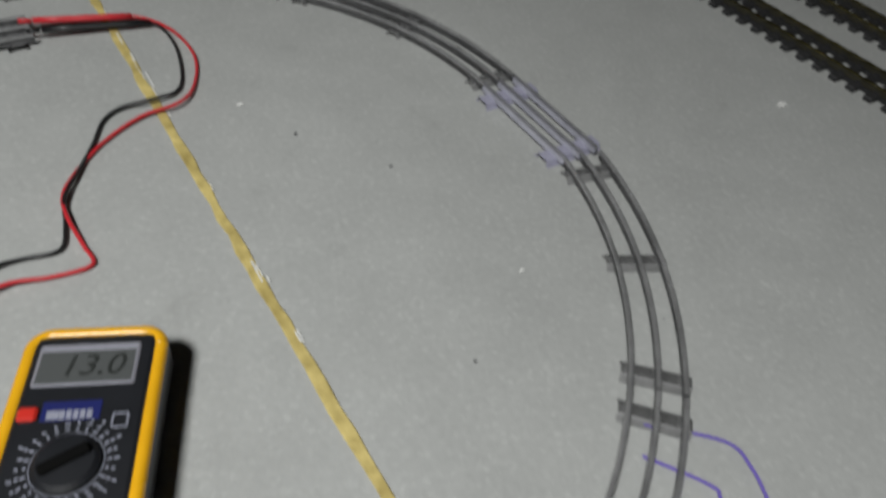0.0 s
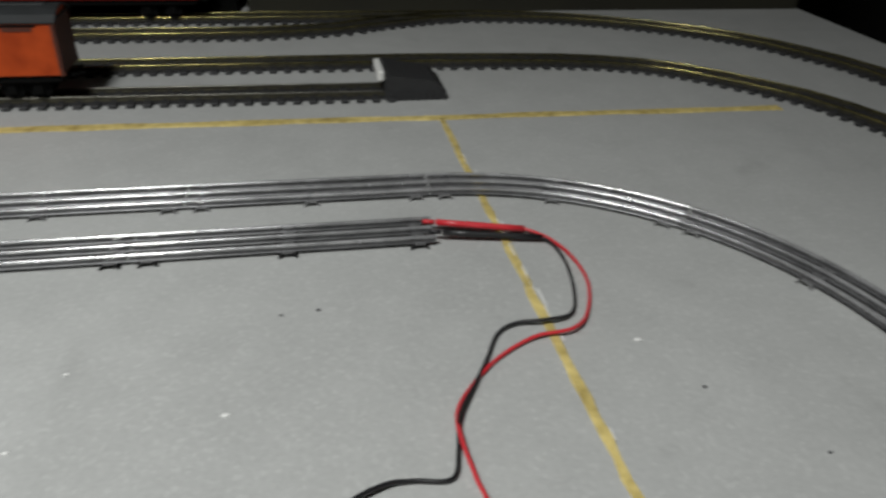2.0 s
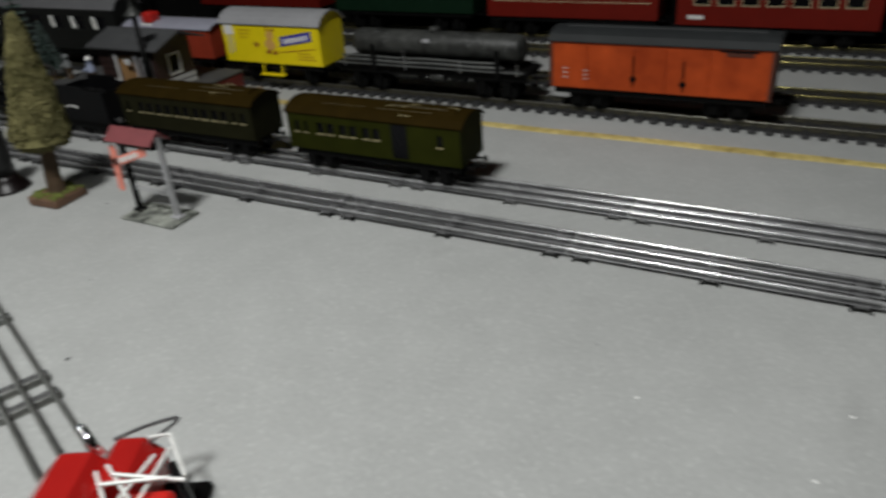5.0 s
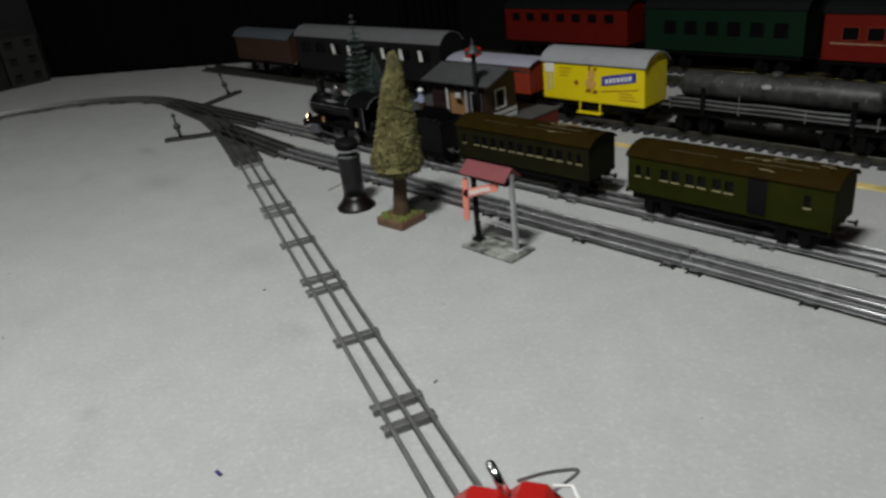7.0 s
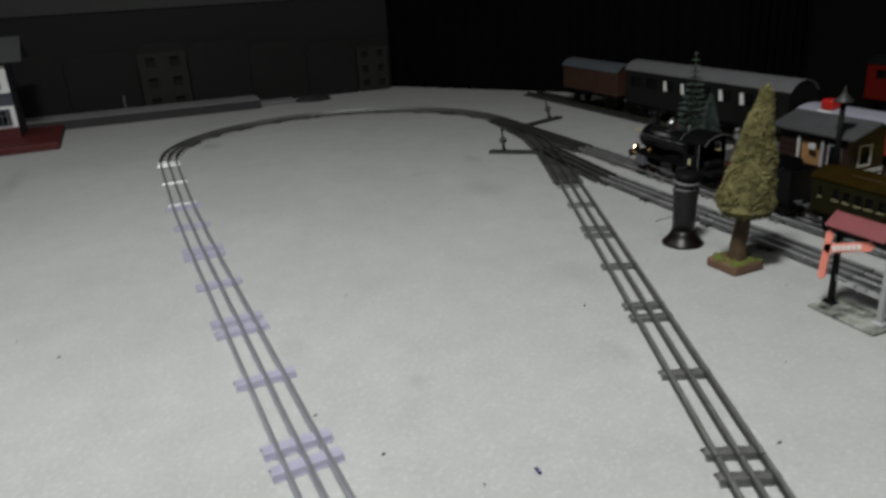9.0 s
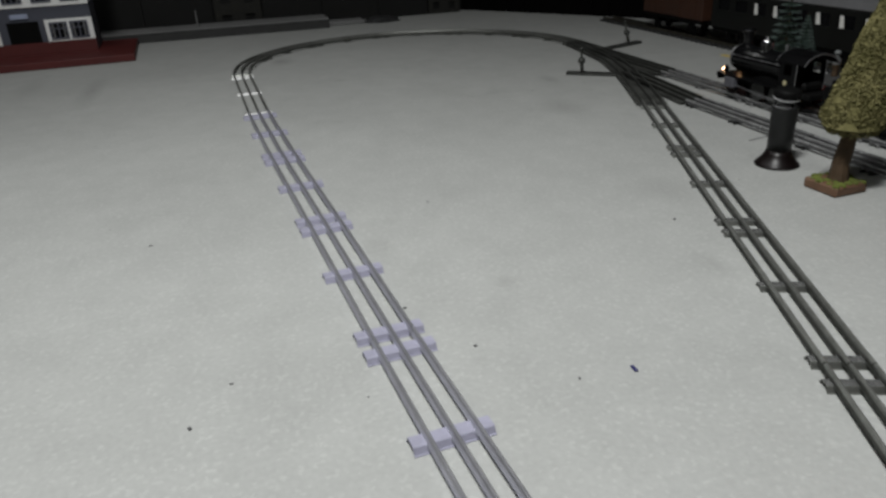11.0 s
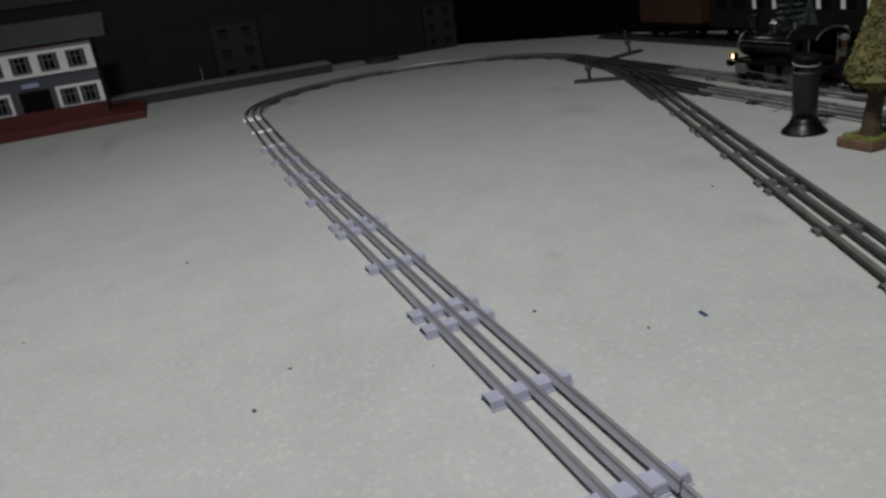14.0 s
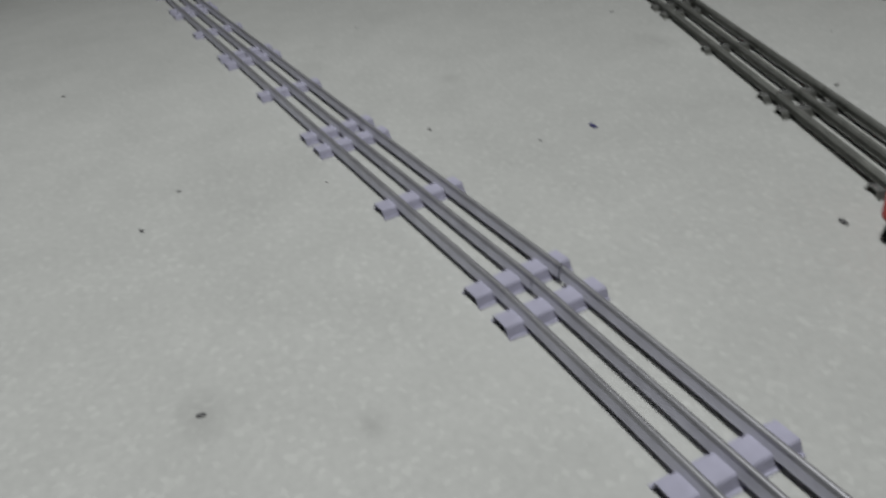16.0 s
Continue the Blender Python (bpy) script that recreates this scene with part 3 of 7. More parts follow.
def turnout(name, base, through_line, branch_line, lever_from, lever_to, label):
    """Two diverging routes on a dark base plate, with a lever arm and its throw stand."""
    top = thing(name, label, "turnout", Matrix.Translation(base), group="tinplate turnouts")
    for line in (through_line, branch_line):
        line = [p - base for p in line]
        acc = measured(line)
        for k in (-1, 0, 1):
            bm = bmesh.new()
            pts = []
            for i in range(9):
                p, d = along(line, acc, acc[-1] * i / 8)
                pts.append(p + Vector((-d.y, d.x, 0)) * SPREAD * k + Vector((0, 0, 0.0004 * (line is branch_line))))
            sweep(bm, pts, RAIL)
            split_head(bm, 0.0079)
            part("rail", bm, ["dull_web", "turnout_rail"], top)
        bm = bmesh.new()
        pts = [along(line, acc, acc[-1] * i / 8)[0] for i in range(9)]
        sweep(bm, pts, [(-0.026, 0.001), (-0.025, 0.0046), (0.025, 0.0046), (0.026, 0.001)])
        for v in bm.verts:
            v.co.z += 0.0003 * (line[0].x != 0)
        part("base_plate", bm, "plate", top)
    a, b = Vector(lever_from) - base, Vector(lever_to) - base
    d = (b - a).normalized()
    side = Vector((-d.y, d.x, 0))
    bm = bmesh.new()
    sweep(bm, [a, b], [(-0.009, 0.0), (-0.008, 0.006), (0.008, 0.006), (0.009, 0.0)])
    arm = part("lever_base", bm, "lever", top)
    c = a.lerp(b, 0.72)
    bm = bmesh.new()
    rod(bm, c + Vector((0, 0, 0.005)), c + Vector((0, 0, 0.03)) + side * 0.008, 0.0035, 8)
    rod(bm, c + Vector((0, 0, 0.03)) + side * 0.008, c + Vector((0, 0, 0.052)) + side * 0.014, 0.0022, 8)
    ball(bm, c + Vector((0, 0, 0.030)) + side * 0.008, 0.0075, 10)
    ball(bm, c + Vector((0, 0, 0.054)) + side * 0.0145, 0.0045, 8)
    part("lever_handle", bm, "lever", top, smooth=True)
    return top


turnout("turnout", Vector((-0.94, 0.0, 0)), [Vector((-0.795, SIDE_Y, 0)), Vector((-1.08, 0.050, 0))], [B0, Vector((-0.95, 0.005, 0)), Vector((-1.08, 0.052, 0))],
        (-1.055, 0.03, 0), (-1.125, -0.058, 0), "dark tinplate turnout with a lever arm beside the siding")
turnout("turnout", Vector((-1.22, 0.1, 0)), [Vector((-1.02, MAIN_Y, 0)), Vector((-1.44, 0.112, 0))], [Vector((-1.08, 0.0505, 0)), Vector((-1.2, 0.085, 0)), Vector((-1.40, 0.111, 0))],
        (-1.335, 0.13, 0), (-1.385, 0.262, 0), "dark tinplate turnout with a lever arm behind the main line")


# ---------------------------------------------------------------- large-gauge track behind
G_RAIL = [(-0.0024, 0.0), (-0.0024, 0.0009), (-0.0006, 0.0014), (-0.0006, 0.0043), (-0.0013, 0.0050), (-0.0012, 0.0062), (-0.0007, 0.0066), (0.0007, 0.0066), (0.0012, 0.0062), (0.0013, 0.0050), (0.0006, 0.0043), (0.0006, 0.0014), (0.0024, 0.0009), (0.0024, 0.0)]
bm = bmesh.new()
box(bm, -0.0052, -0.033, 0.0, 0.0052, 0.033, 0.0052, bevel=0.001)
for y in (-0.0165, 0.0165):
    for s in (-1, 1):
        box(bm, -0.003, y + s * 0.0034 - 0.0013, 0.005, 0.003, y + s * 0.0034 + 0.0013, 0.0072)
sleeper_mesh = part("sleeper", bm, "sleeper").data
bpy.data.objects.remove(bpy.data.objects["sleeper"])


def garden_track(line, label, head="g_rail", pitch=0.0205):
    acc = measured(line)
    base = line[0].copy()
    top = thing("garden_track", label, "track", Matrix.Translation(base), group="large-gauge tracks")
    for k in (-1, 1):
        bm = bmesh.new()
        n = max(2, int(acc[-1] / 0.06))
        pts = []
        for i in range(n + 1):
            p, d = along(line, acc, acc[-1] * i / n)
            pts.append(p + Vector((-d.y, d.x, 0)) * 0.0165 * k - base + Vector((0, 0, 0.0052)))
        sweep(bm, pts, G_RAIL)
        split_head(bm, 0.0094)
        part("rail", bm, ["g_web", head], top)
        bm = bmesh.new()
        sweep(bm, pts, [(-0.0034, -0.0052), (-0.0034, -0.0006), (0.0034, -0.0006), (0.0034, -0.0052)])
        part("sleeper_web", bm, "sleeper", top)
    for i in range(int(acc[-1] / pitch)):
        p, d = along(line, acc, pitch * (i + 0.5))
        s = new("sleeper", sleeper_mesh)
        s.parent = top
        s.location = p - base
        s.rotation_euler = (0, 0, math.atan2(d.y, d.x))
    return top


GF, G2, G3, G4 = 0.420, 0.536, 0.703, 0.805
garden_track(spline([(-1.80, 0.400, 0), (-1.3, 0.412, 0), (-0.6, 0.420, 0), (0.0, 0.417, 0), (0.40, 0.411, 0), (0.80, 0.404, 0)], 5), "large-gauge track with black plastic sleepers ending at a buffer stop", "g_dull")
garden_track([Vector((-1.32, G2, 0)), Vector((0.85, G2, 0))] + spline([(0.85, G2, 0), (1.065, 0.521, 0), (1.19, 0.484, 0), (1.262, 0.431, 0), (1.35, 0.338, 0), (1.385, 0.272, 0), (1.446, 0.086, 0), (1.459, -0.02, 0), (1.466, -0.2, 0), (1.47, -0.5, 0)], 6)[1:], "large-gauge track curving round the end of the board")
garden_track([Vector((-1.16, G3, 0)), Vector((0.45, G3, 0))] + spline([(0.45, G3, 0), (0.60, 0.706, 0), (0.725, 0.726, 0), (0.785, 0.754, 0), (0.884, 0.790, 0), (0.95, 0.803, 0)], 6)[1:], "large-gauge track joining the outer line by a turnout")
garden_track([Vector((-1.16, G4, 0)), Vector((0.95, G4, 0))] + spline([(0.95, G4, 0), (1.10, 0.792, 0), (1.24, 0.745, 0), (1.40, 0.650, 0), (1.493, 0.535, 0), (1.552, 0.385, 0), (1.575, 0.06, 0), (1.582, -0.25, 0), (1.56, -0.6, 0)], 6)[1:], "outermost large-gauge track along the back edge")
# ---------------------------------------------------------------- rolling stock helpers
def wheel_pair(parent, x, r, gauge, z, mat="black_matt"):
    for s in (-1, 1):
        bm = bmesh.new()
        m = Matrix.Translation((x, s * gauge / 2, z)) @ Matrix.Rotation(radians(-90 * s), 4, "X")
        lathe(bm, [(r * 1.12, -0.0022), (r * 1.12, -0.0010), (r, -0.0006), (r * 0.97, 0.0018), (r * 0.8, 0.0018), (r * 0.76, 0.0006), (r * 0.3, 0.0008), (r * 0.25, 0.0026), (0.0006, 0.0028)], 18, m)
        part("wheel", bm, mat, parent, smooth=False)


def arch_roof(half, z, rise, over=0.0015, n=8, thick=0.0016):
    up = [(-half - over + (2 * half + 2 * over) * i / n, z + rise * (1 - (2 * i / n - 1) ** 2) ** 0.75) for i in range(n + 1)]
    low = [(y * 0.985, zz - thick) for y, zz in reversed(up)]
    return up + low


def rake(parent, x0, x1, half, z, gauge, rail_z, r, axles, long_frame=True):
    """Underframe: sole bars, axle boxes, wheels, buffers and hook."""
    if long_frame:
        for s in (-1, 1):
            bm = bmesh.new()
            box(bm, x0 + 0.004, s * half * 0.78 - 0.003, z - 0.009, x1 - 0.004, s * half * 0.78 + 0.003, z, bevel=0.0008)
            part("sole_bar", bm, "frame_grey", parent)
    for x in axles:
        wheel_pair(parent, x, r, gauge, rail_z + r)
        for s in (-1, 1):
            bm = bmesh.new()
            box(bm, x - 0.006, s * (gauge / 2 + 0.006) - 0.002, rail_z + r * 0.6, x + 0.006, s * (gauge / 2 + 0.006) + 0.002, z - 0.001, bevel=0.0006)
            part("axle_guard", bm, "frame_grey", parent)
    for x, s in ((x0, -1), (x1, 1)):
        for y in (-half * 0.55, half * 0.55):
            bm = bmesh.new()
            rod(bm, (x, y, z - 0.004), (x + s * 0.009, y, z - 0.004), 0.0014, 8)
            rod(bm, (x + s * 0.008, y, z - 0.004), (x + s * 0.0095, y, z - 0.004), 0.0036, 10)
            part("buffer", bm, "frame_grey", parent)
        bm = bmesh.new()
        rod(bm, (x - s * 0.004, 0, z - 0.007), (x + s * 0.015, 0, z - 0.007), 0.0015, 6)
        part("coupling_hook", bm, "frame_grey", parent)


def wall_with_openings(bm, x0, x1, y0, y1, z0, z1, holes):
    """A thin wall in x and z with rectangular holes (x0, x1, z0, z1) that share one height band."""
    if not holes:
        box(bm, x0, y0, z0, x1, y1, z1)
        return
    zb, zt = holes[0][2], holes[0][3]
    box(bm, x0, y0, z0, x1, y1, zb)
    box(bm, x0, y0, zt, x1, y1, z1)
    at = x0
    for h in holes:
        box(bm, at, y0, zb, h[0], y1, zt)
        at = h[1]
    box(bm, at, y0, zb, x1, y1, zt)


def coach(name, label, place, length, half, z0, z1, rise, body, roof, wins, gauge, rail_z, r, axles, sill="", trim="", doors=(), clerestory=False, pale=(), group="", ends=True):
    top = thing(name, label, "railway coach", Matrix.Translation(place), group=group)
    L = length / 2
    t = 0.0018
    bm = bmesh.new()
    for s in (-1, 1):
        ya, yb = sorted((s * half, s * (half - t)))
        wall_with_openings(bm, -L, L, ya, yb, z0, z1, wins)
    for s in (-1, 1):
        xa, xb = sorted((s * L, s * (L - t)))
        box(bm, xa, -half + t, z0, xb, half - t, z1)
        prism(bm, [(-half + t, z1), (half - t, z1)] + [(y, z) for y, z in arch_roof(half - t, z1, rise * 0.9, 0)[8::-1]][1:-1], xa, xb, "x")
    part("body", bm, body, top)
    bm = bmesh.new()
    box(bm, -L + t, -half + t, z0, L - t, half - t, z0 + 0.002)
    part("floor", bm, "frame_grey", top)
    bm = bmesh.new()
    prism(bm, arch_roof(half, z1, rise), -L - 0.003, L + 0.003, "x")
    part("roof", bm, roof, top)
    if clerestory:
        bm = bmesh.new()
        prism(bm, arch_roof(half * 0.5, z1 + rise * 0.78, rise * 0.42, 0), -L + 0.012, L - 0.012, "x")
        part("roof_deck", bm, roof, top)
    for i, h in enumerate(wins):
        for s in (-1, 1):
            bm = bmesh.new()
            y = s * (half - t - 0.0006)
            box(bm, h[0] - 0.0006, y - 0.0003, h[2] - 0.0006, h[1] + 0.0006, y + 0.0003, h[3] + 0.0006)
            part("pane", bm, "glass_dark", top)
            if i in pale:
                bm = bmesh.new()
                y = s * (half - t * 0.5)
                c0, c1 = h[0] + 0.004, h[0] + 0.004 + (h[1] - h[0]) * 0.28
                prism(bm, [(c0, h[2] + 0.001), (c1, h[2] + 0.001), (c1 - 0.004, h[3] - 0.001), (c0 - 0.002, h[3] - 0.001)], y - 0.0004, y + 0.0004, "y")
                part("curtain", bm, "white", top, "narrow white window curtain")
            if sill:
                bm = bmesh.new()
                ya, yb = sorted((s * half, s * (half + 0.0009)))
                box(bm, h[0] - 0.0008, ya, h[2] - 0.0016, h[1] + 0.0008, yb, h[2] - 0.0002)
                part("window_sill", bm, sill, top)
            if trim:
                bm = bmesh.new()
                ya, yb = sorted((s * (half - 0.0004), s * (half + 0.0006)))
                for a in ((h[0], h[1], h[2], h[2] + 0.0012), (h[0], h[1], h[3] - 0.0012, h[3]), (h[0], h[0] + 0.0012, h[2] + 0.0012, h[3] - 0.0012), (h[1] - 0.0012, h[1], h[2] + 0.0012, h[3] - 0.0012)):
                    box(bm, a[0], ya, a[2], a[1], yb, a[3])
                part("window_frame", bm, trim, top)
    for a, b in doors:
        for s in (-1, 1):
            bm = bmesh.new()
            ya, yb = sorted((s * (half + 0.0002), s * (half + 0.0008)))
            # flat dark panel put where the open doorway lies in shade
            box(bm, a, ya, z0 + 0.003, b, yb, z1 - 0.003)
            part("door", bm, "glass_dark", top, "dark panel in place of an open doorway's shade")
    rake(top, -L, L, half, z0, gauge, rail_z, r, axles)
    return top


def van(name, label, place, length, half, z0, z1, rise, body, roof, gauge=0.033, rail_z=0.0118, r=0.0125, axles=None, planks=0, door=True, group="", category="goods wagon"):
    top = thing(name, label, category, Matrix.Translation(place), group=group)
    L = length / 2
    bm = bmesh.new()
    box(bm, -L, -half, z0, L, half, z1, bevel=0.0012)
    for s in (-1, 1):
        xa, xb = sorted((s * (L - 0.002), s * (L - 0.0005)))
        prism(bm, arch_roof(half - 0.001, z1 - 0.0005, rise * 0.92, 0)[8::-1], xa, xb, "x")
    part("body", bm, body, top)
    if planks:
        for s in (-1, 1):
            for i in range(1, planks):
                bm = bmesh.new()
                x = -L + length * i / planks
                ya, yb = sorted((s * (half - 0.0002), s * (half + 0.0007)))
                box(bm, x - 0.0009, ya, z0 + 0.001, x + 0.0009, yb, z1 - 0.001)
                part("batten", bm, body, top)
    if door:
        for s in (-1, 1):
            bm = bmesh.new()
            ya, yb = sorted((s * half, s * (half + 0.0016)))
            box(bm, -length * 0.12, ya, z0 + 0.003, length * 0.14, yb, z1 - 0.004, bevel=0.0005)
            part("sliding_door", bm, body, top)
    bm = bmesh.new()
    prism(bm, arch_roof(half, z1, rise, 0.003), -L - 0.004, L + 0.004, "x")
    part("roof", bm, roof, top)
    rake(top, -L, L, half, z0, gauge, rail_z, r, axles or (-L * 0.6, L * 0.6))
    return top


def label_plate(parent, x0, x1, z0, z1, y, mat, name="marking", skew=0.0):
    bm = bmesh.new()
    prism(bm, [(x0, z0), (x1, z0 + skew), (x1, z1 + skew), (x0, z1)], y - 0.0004, y + 0.0004, "y")
    return part(name, bm, mat, parent)


# ---------------------------------------------------------------- large-gauge stock on the front track
orange = van("boxcar", "orange-red boxcar with blue-grey roof and white markings", (0.237, 0.4105, 0), 0.280, 0.034, 0.044, 0.108, 0.0125, "orange", "box_roof", planks=0, axles=(-0.105, -0.075, 0.075, 0.105), door=False, group="wagons on the front garden track")
FY = -0.0344
for x0, x1 in ((-0.0285, -0.027), (0.012, 0.0135), (0.065, 0.0665), (-0.09, -0.089)):
    bm = bmesh.new()
    box(bm, x0, FY - 0.0014, 0.046, x1, FY, 0.104)
    part("door_post", bm, "orange", orange)
for x, z in ((-0.0275, 0.062), (0.036, 0.059)):
    bm = bmesh.new()
    rod(bm, (x, FY, z), (x, FY - 0.0016, z), 0.0042, 10)
    rod(bm, (x, FY - 0.0012, z - 0.010), (x, FY - 0.0012, z + 0.030), 0.0010, 6)
    part("door_gear", bm, "frame_grey", orange, "dark door lock")
for k in range(3):
    label_plate(orange, -0.1225, -0.1165, 0.058 + 0.006 * k, 0.0602 + 0.006 * k, FY, "pale_mark")
    label_plate(orange, -0.0945, -0.0875, 0.057 + 0.0055 * k, 0.0590 + 0.0055 * k, FY, "pale_mark")
label_plate(orange, 0.085, 0.117, 0.097, 0.1015, FY, "box_end")
label_plate(orange, 0.078, 0.122, 0.1022, 0.1042, FY, "black_matt")
for s in (-1, 1):
    bm = bmesh.new()
    xa, xb = sorted((s * 0.1401, s * 0.1412))
    box(bm, xa, -0.0325, 0.0455, xb, 0.0325, 0.1065)
    part("end_board", bm, "box_end", orange, "orange end boards darkened for their shade")
    for y in (-0.0330, 0.0330):
        bm = bmesh.new()
        box(bm, s * 0.1395 - 0.0022, y - 0.0022, 0.044, s * 0.1395 + 0.0022, y + 0.0022, 0.1085)
        part("corner_post", bm, "box_end", orange)
bm = bmesh.new()
box(bm, -0.141, -0.0355, 0.1062, 0.141, 0.0355, 0.1086, bevel=0.0006)
part("cornice", bm, "box_roof", orange, "dark strip under the roof")
bm = bmesh.new()
box(bm, -0.128, -0.006, 0.1195, 0.128, 0.006, 0.1218, bevel=0.0008)
part("roof_walk", bm, "box_roof", orange)

yellow = van("covered_wagon", "bright yellow covered wagon with printed sides and grey roof", (-0.392, 0.412, 0), 0.202, 0.034, 0.046, 0.111, 0.019, "yellow", "pale_roof", planks=0, door=False, group="wagons on the front garden track")
YY = -0.0344
label_plate(yellow, -0.0945, -0.076, 0.092, 0.108, YY, "white")
label_plate(yellow, -0.0900, -0.0860, 0.060, 0.091, YY, "cream")
label_plate(yellow, -0.0810, -0.0780, 0.064, 0.091, YY, "cream")
label_plate(yellow, 0.022, 0.086, 0.076, 0.0915, YY, "print_blue", skew=0.011)
for i in range(7):
    label_plate(yellow, 0.029 + i * 0.0074, 0.0342 + i * 0.0074, 0.0808 + 0.0013 * i, 0.0882 + 0.0013 * i, YY - 0.0006, "white", "logo_bar")
for cx, cz, rx, rz in ((0.0, 0.078, 0.0105, 0.009), (0.002, 0.093, 0.0075, 0.0075)):
    bm = bmesh.new()
    prism(bm, [(cx + rx * math.cos(a * math.pi / 8), cz + rz * math.sin(a * math.pi / 8)) for a in range(16)], YY - 0.0004, YY + 0.0004, "y")
    part("print_patch", bm, "print_tan", yellow, "plain tan printed patch")
for a, b, c, d in ((-0.004, 0.100, 0.0, 0.108), (0.006, 0.100, 0.012, 0.106), (-0.010, 0.063, 0.0, 0.070), (0.004, 0.062, 0.013, 0.069)):
    bm = bmesh.new()
    prism(bm, [(a, b), (c, b + 0.001), (c, d), (a, d - 0.002)], YY - 0.0007, YY + 0.0002, "y")
    part("print_patch", bm, "print_brown", yellow, "plain brown printed patch")
label_plate(yellow, -0.034, -0.024, 0.076, 0.079, YY, "print_brown")
label_plate(yellow, -0.031, -0.027, 0.073, 0.082, YY - 0.0003, "print_brown")
for k in range(3):
    label_plate(yellow, -0.064, -0.046 + 0.004 * k, 0.088 + 0.006 * k, 0.0888 + 0.006 * k, YY, "print_brown")
    label_plate(yellow, 0.055, 0.09 - 0.005 * k, 0.056 + 0.005 * k, 0.0568 + 0.005 * k, YY, "print_brown")
label_plate(yellow, 0.02, 0.09, 0.066, 0.0672, YY, "print_brown", skew=0.008)
for s in (-1, 1):
    bm = bmesh.new()
    for x in (-0.022, 0.018):
        rod(bm, (x, s * 0.034, 0.046), (x, s * 0.036, 0.030), 0.0014, 6)
    box(bm, -0.026, s * 0.036 - 0.005, 0.028, 0.022, s * 0.036 + 0.005, 0.030)
    part("step_board", bm, "yellow", yellow)

red_van = van("covered_wagon", "brick red covered wagon with flat lilac roof behind the kiosk", (-0.628, 0.413, 0), 0.205, 0.034, 0.046, 0.097, 0.009, "red_van", "lilac_roof", planks=6, group="wagons on the front garden track")
bm = bmesh.new()
box(bm, -0.060, -0.030, 0.1015, -0.035, -0.006, 0.1205, bevel=0.004, seg=3)
part("roof_hatch", bm, "red_paint", red_van, "squat bright red box on the roof", smooth=True)
bm = bmesh.new()
box(bm, -0.061, -0.033, 0.0985, -0.034, -0.0305, 0.1025, bevel=0.0006)
part("hatch_rail", bm, "white", red_van, "small white strip under the red box")
w = [(-0.235 + 0.0605 * i, -0.195 + 0.0605 * i, 0.086, 0.110) for i in range(8)]
coach("passenger_coach", "near-black coach with pale curtained windows and grey roof", (-1.012, 0.414, 0), 0.515, 0.033, 0.046, 0.124, 0.021, "dark_coach", "grey_roof", w, 0.033, 0.0118, 0.0125, (-0.2, -0.15, 0.15, 0.2), pale=(2, 3, 5, 6, 7), group="wagons on the front garden track")
van("covered_wagon", "dark brown wooden wagon with a raised roof", (-1.435, 0.410, 0), 0.265, 0.032, 0.052, 0.112, 0.018, "brown_van", "slate_roof", planks=9, group="wagons on the front garden track")

tank = thing("tank_wagon", "dark grey tank wagon with pale pipes on a black frame", "goods wagon", Matrix.Translation((-0.105, 0.414, 0)), group="wagons on the front garden track")
AXIS = Matrix.Translation((0, 0, 0.0835)) @ Matrix.Rotation(radians(90), 4, "Y")
bm = bmesh.new()
lathe(bm, [(0.002, -0.139), (0.012, -0.1375), (0.0175, -0.134), (0.0203, -0.127), (0.0203, 0.140), (0.0175, 0.147), (0.012, 0.1505), (0.002, 0.152)], 28, AXIS)
part("tank", bm, "tank", tank, smooth=True)
# pale rings put the highlight of the rounded ends into the shape
for x in (-0.131, 0.145):
    bm = bmesh.new()
    lathe(bm, [(0.0168, -0.0008), (0.0178, 0.0), (0.0168, 0.0008)], 28, Matrix.Translation((x, 0, 0)) @ AXIS)
    part("end_seam", bm, "steel_dull", tank, "pale ring painting the highlight round the tank end")
bm = bmesh.new()
lathe(bm, [(0.0085, 0.100), (0.0085, 0.1075), (0.0070, 0.1095), (0.0020, 0.1105)], 18, Matrix.Translation((0.004, 0, 0)))
part("filler_dome", bm, "tank", tank, smooth=True)
bm = bmesh.new()
box(bm, -0.165, -0.030, 0.050, 0.165, 0.030, 0.0555, bevel=0.001)
part("frame", bm, "frame_grey", tank)
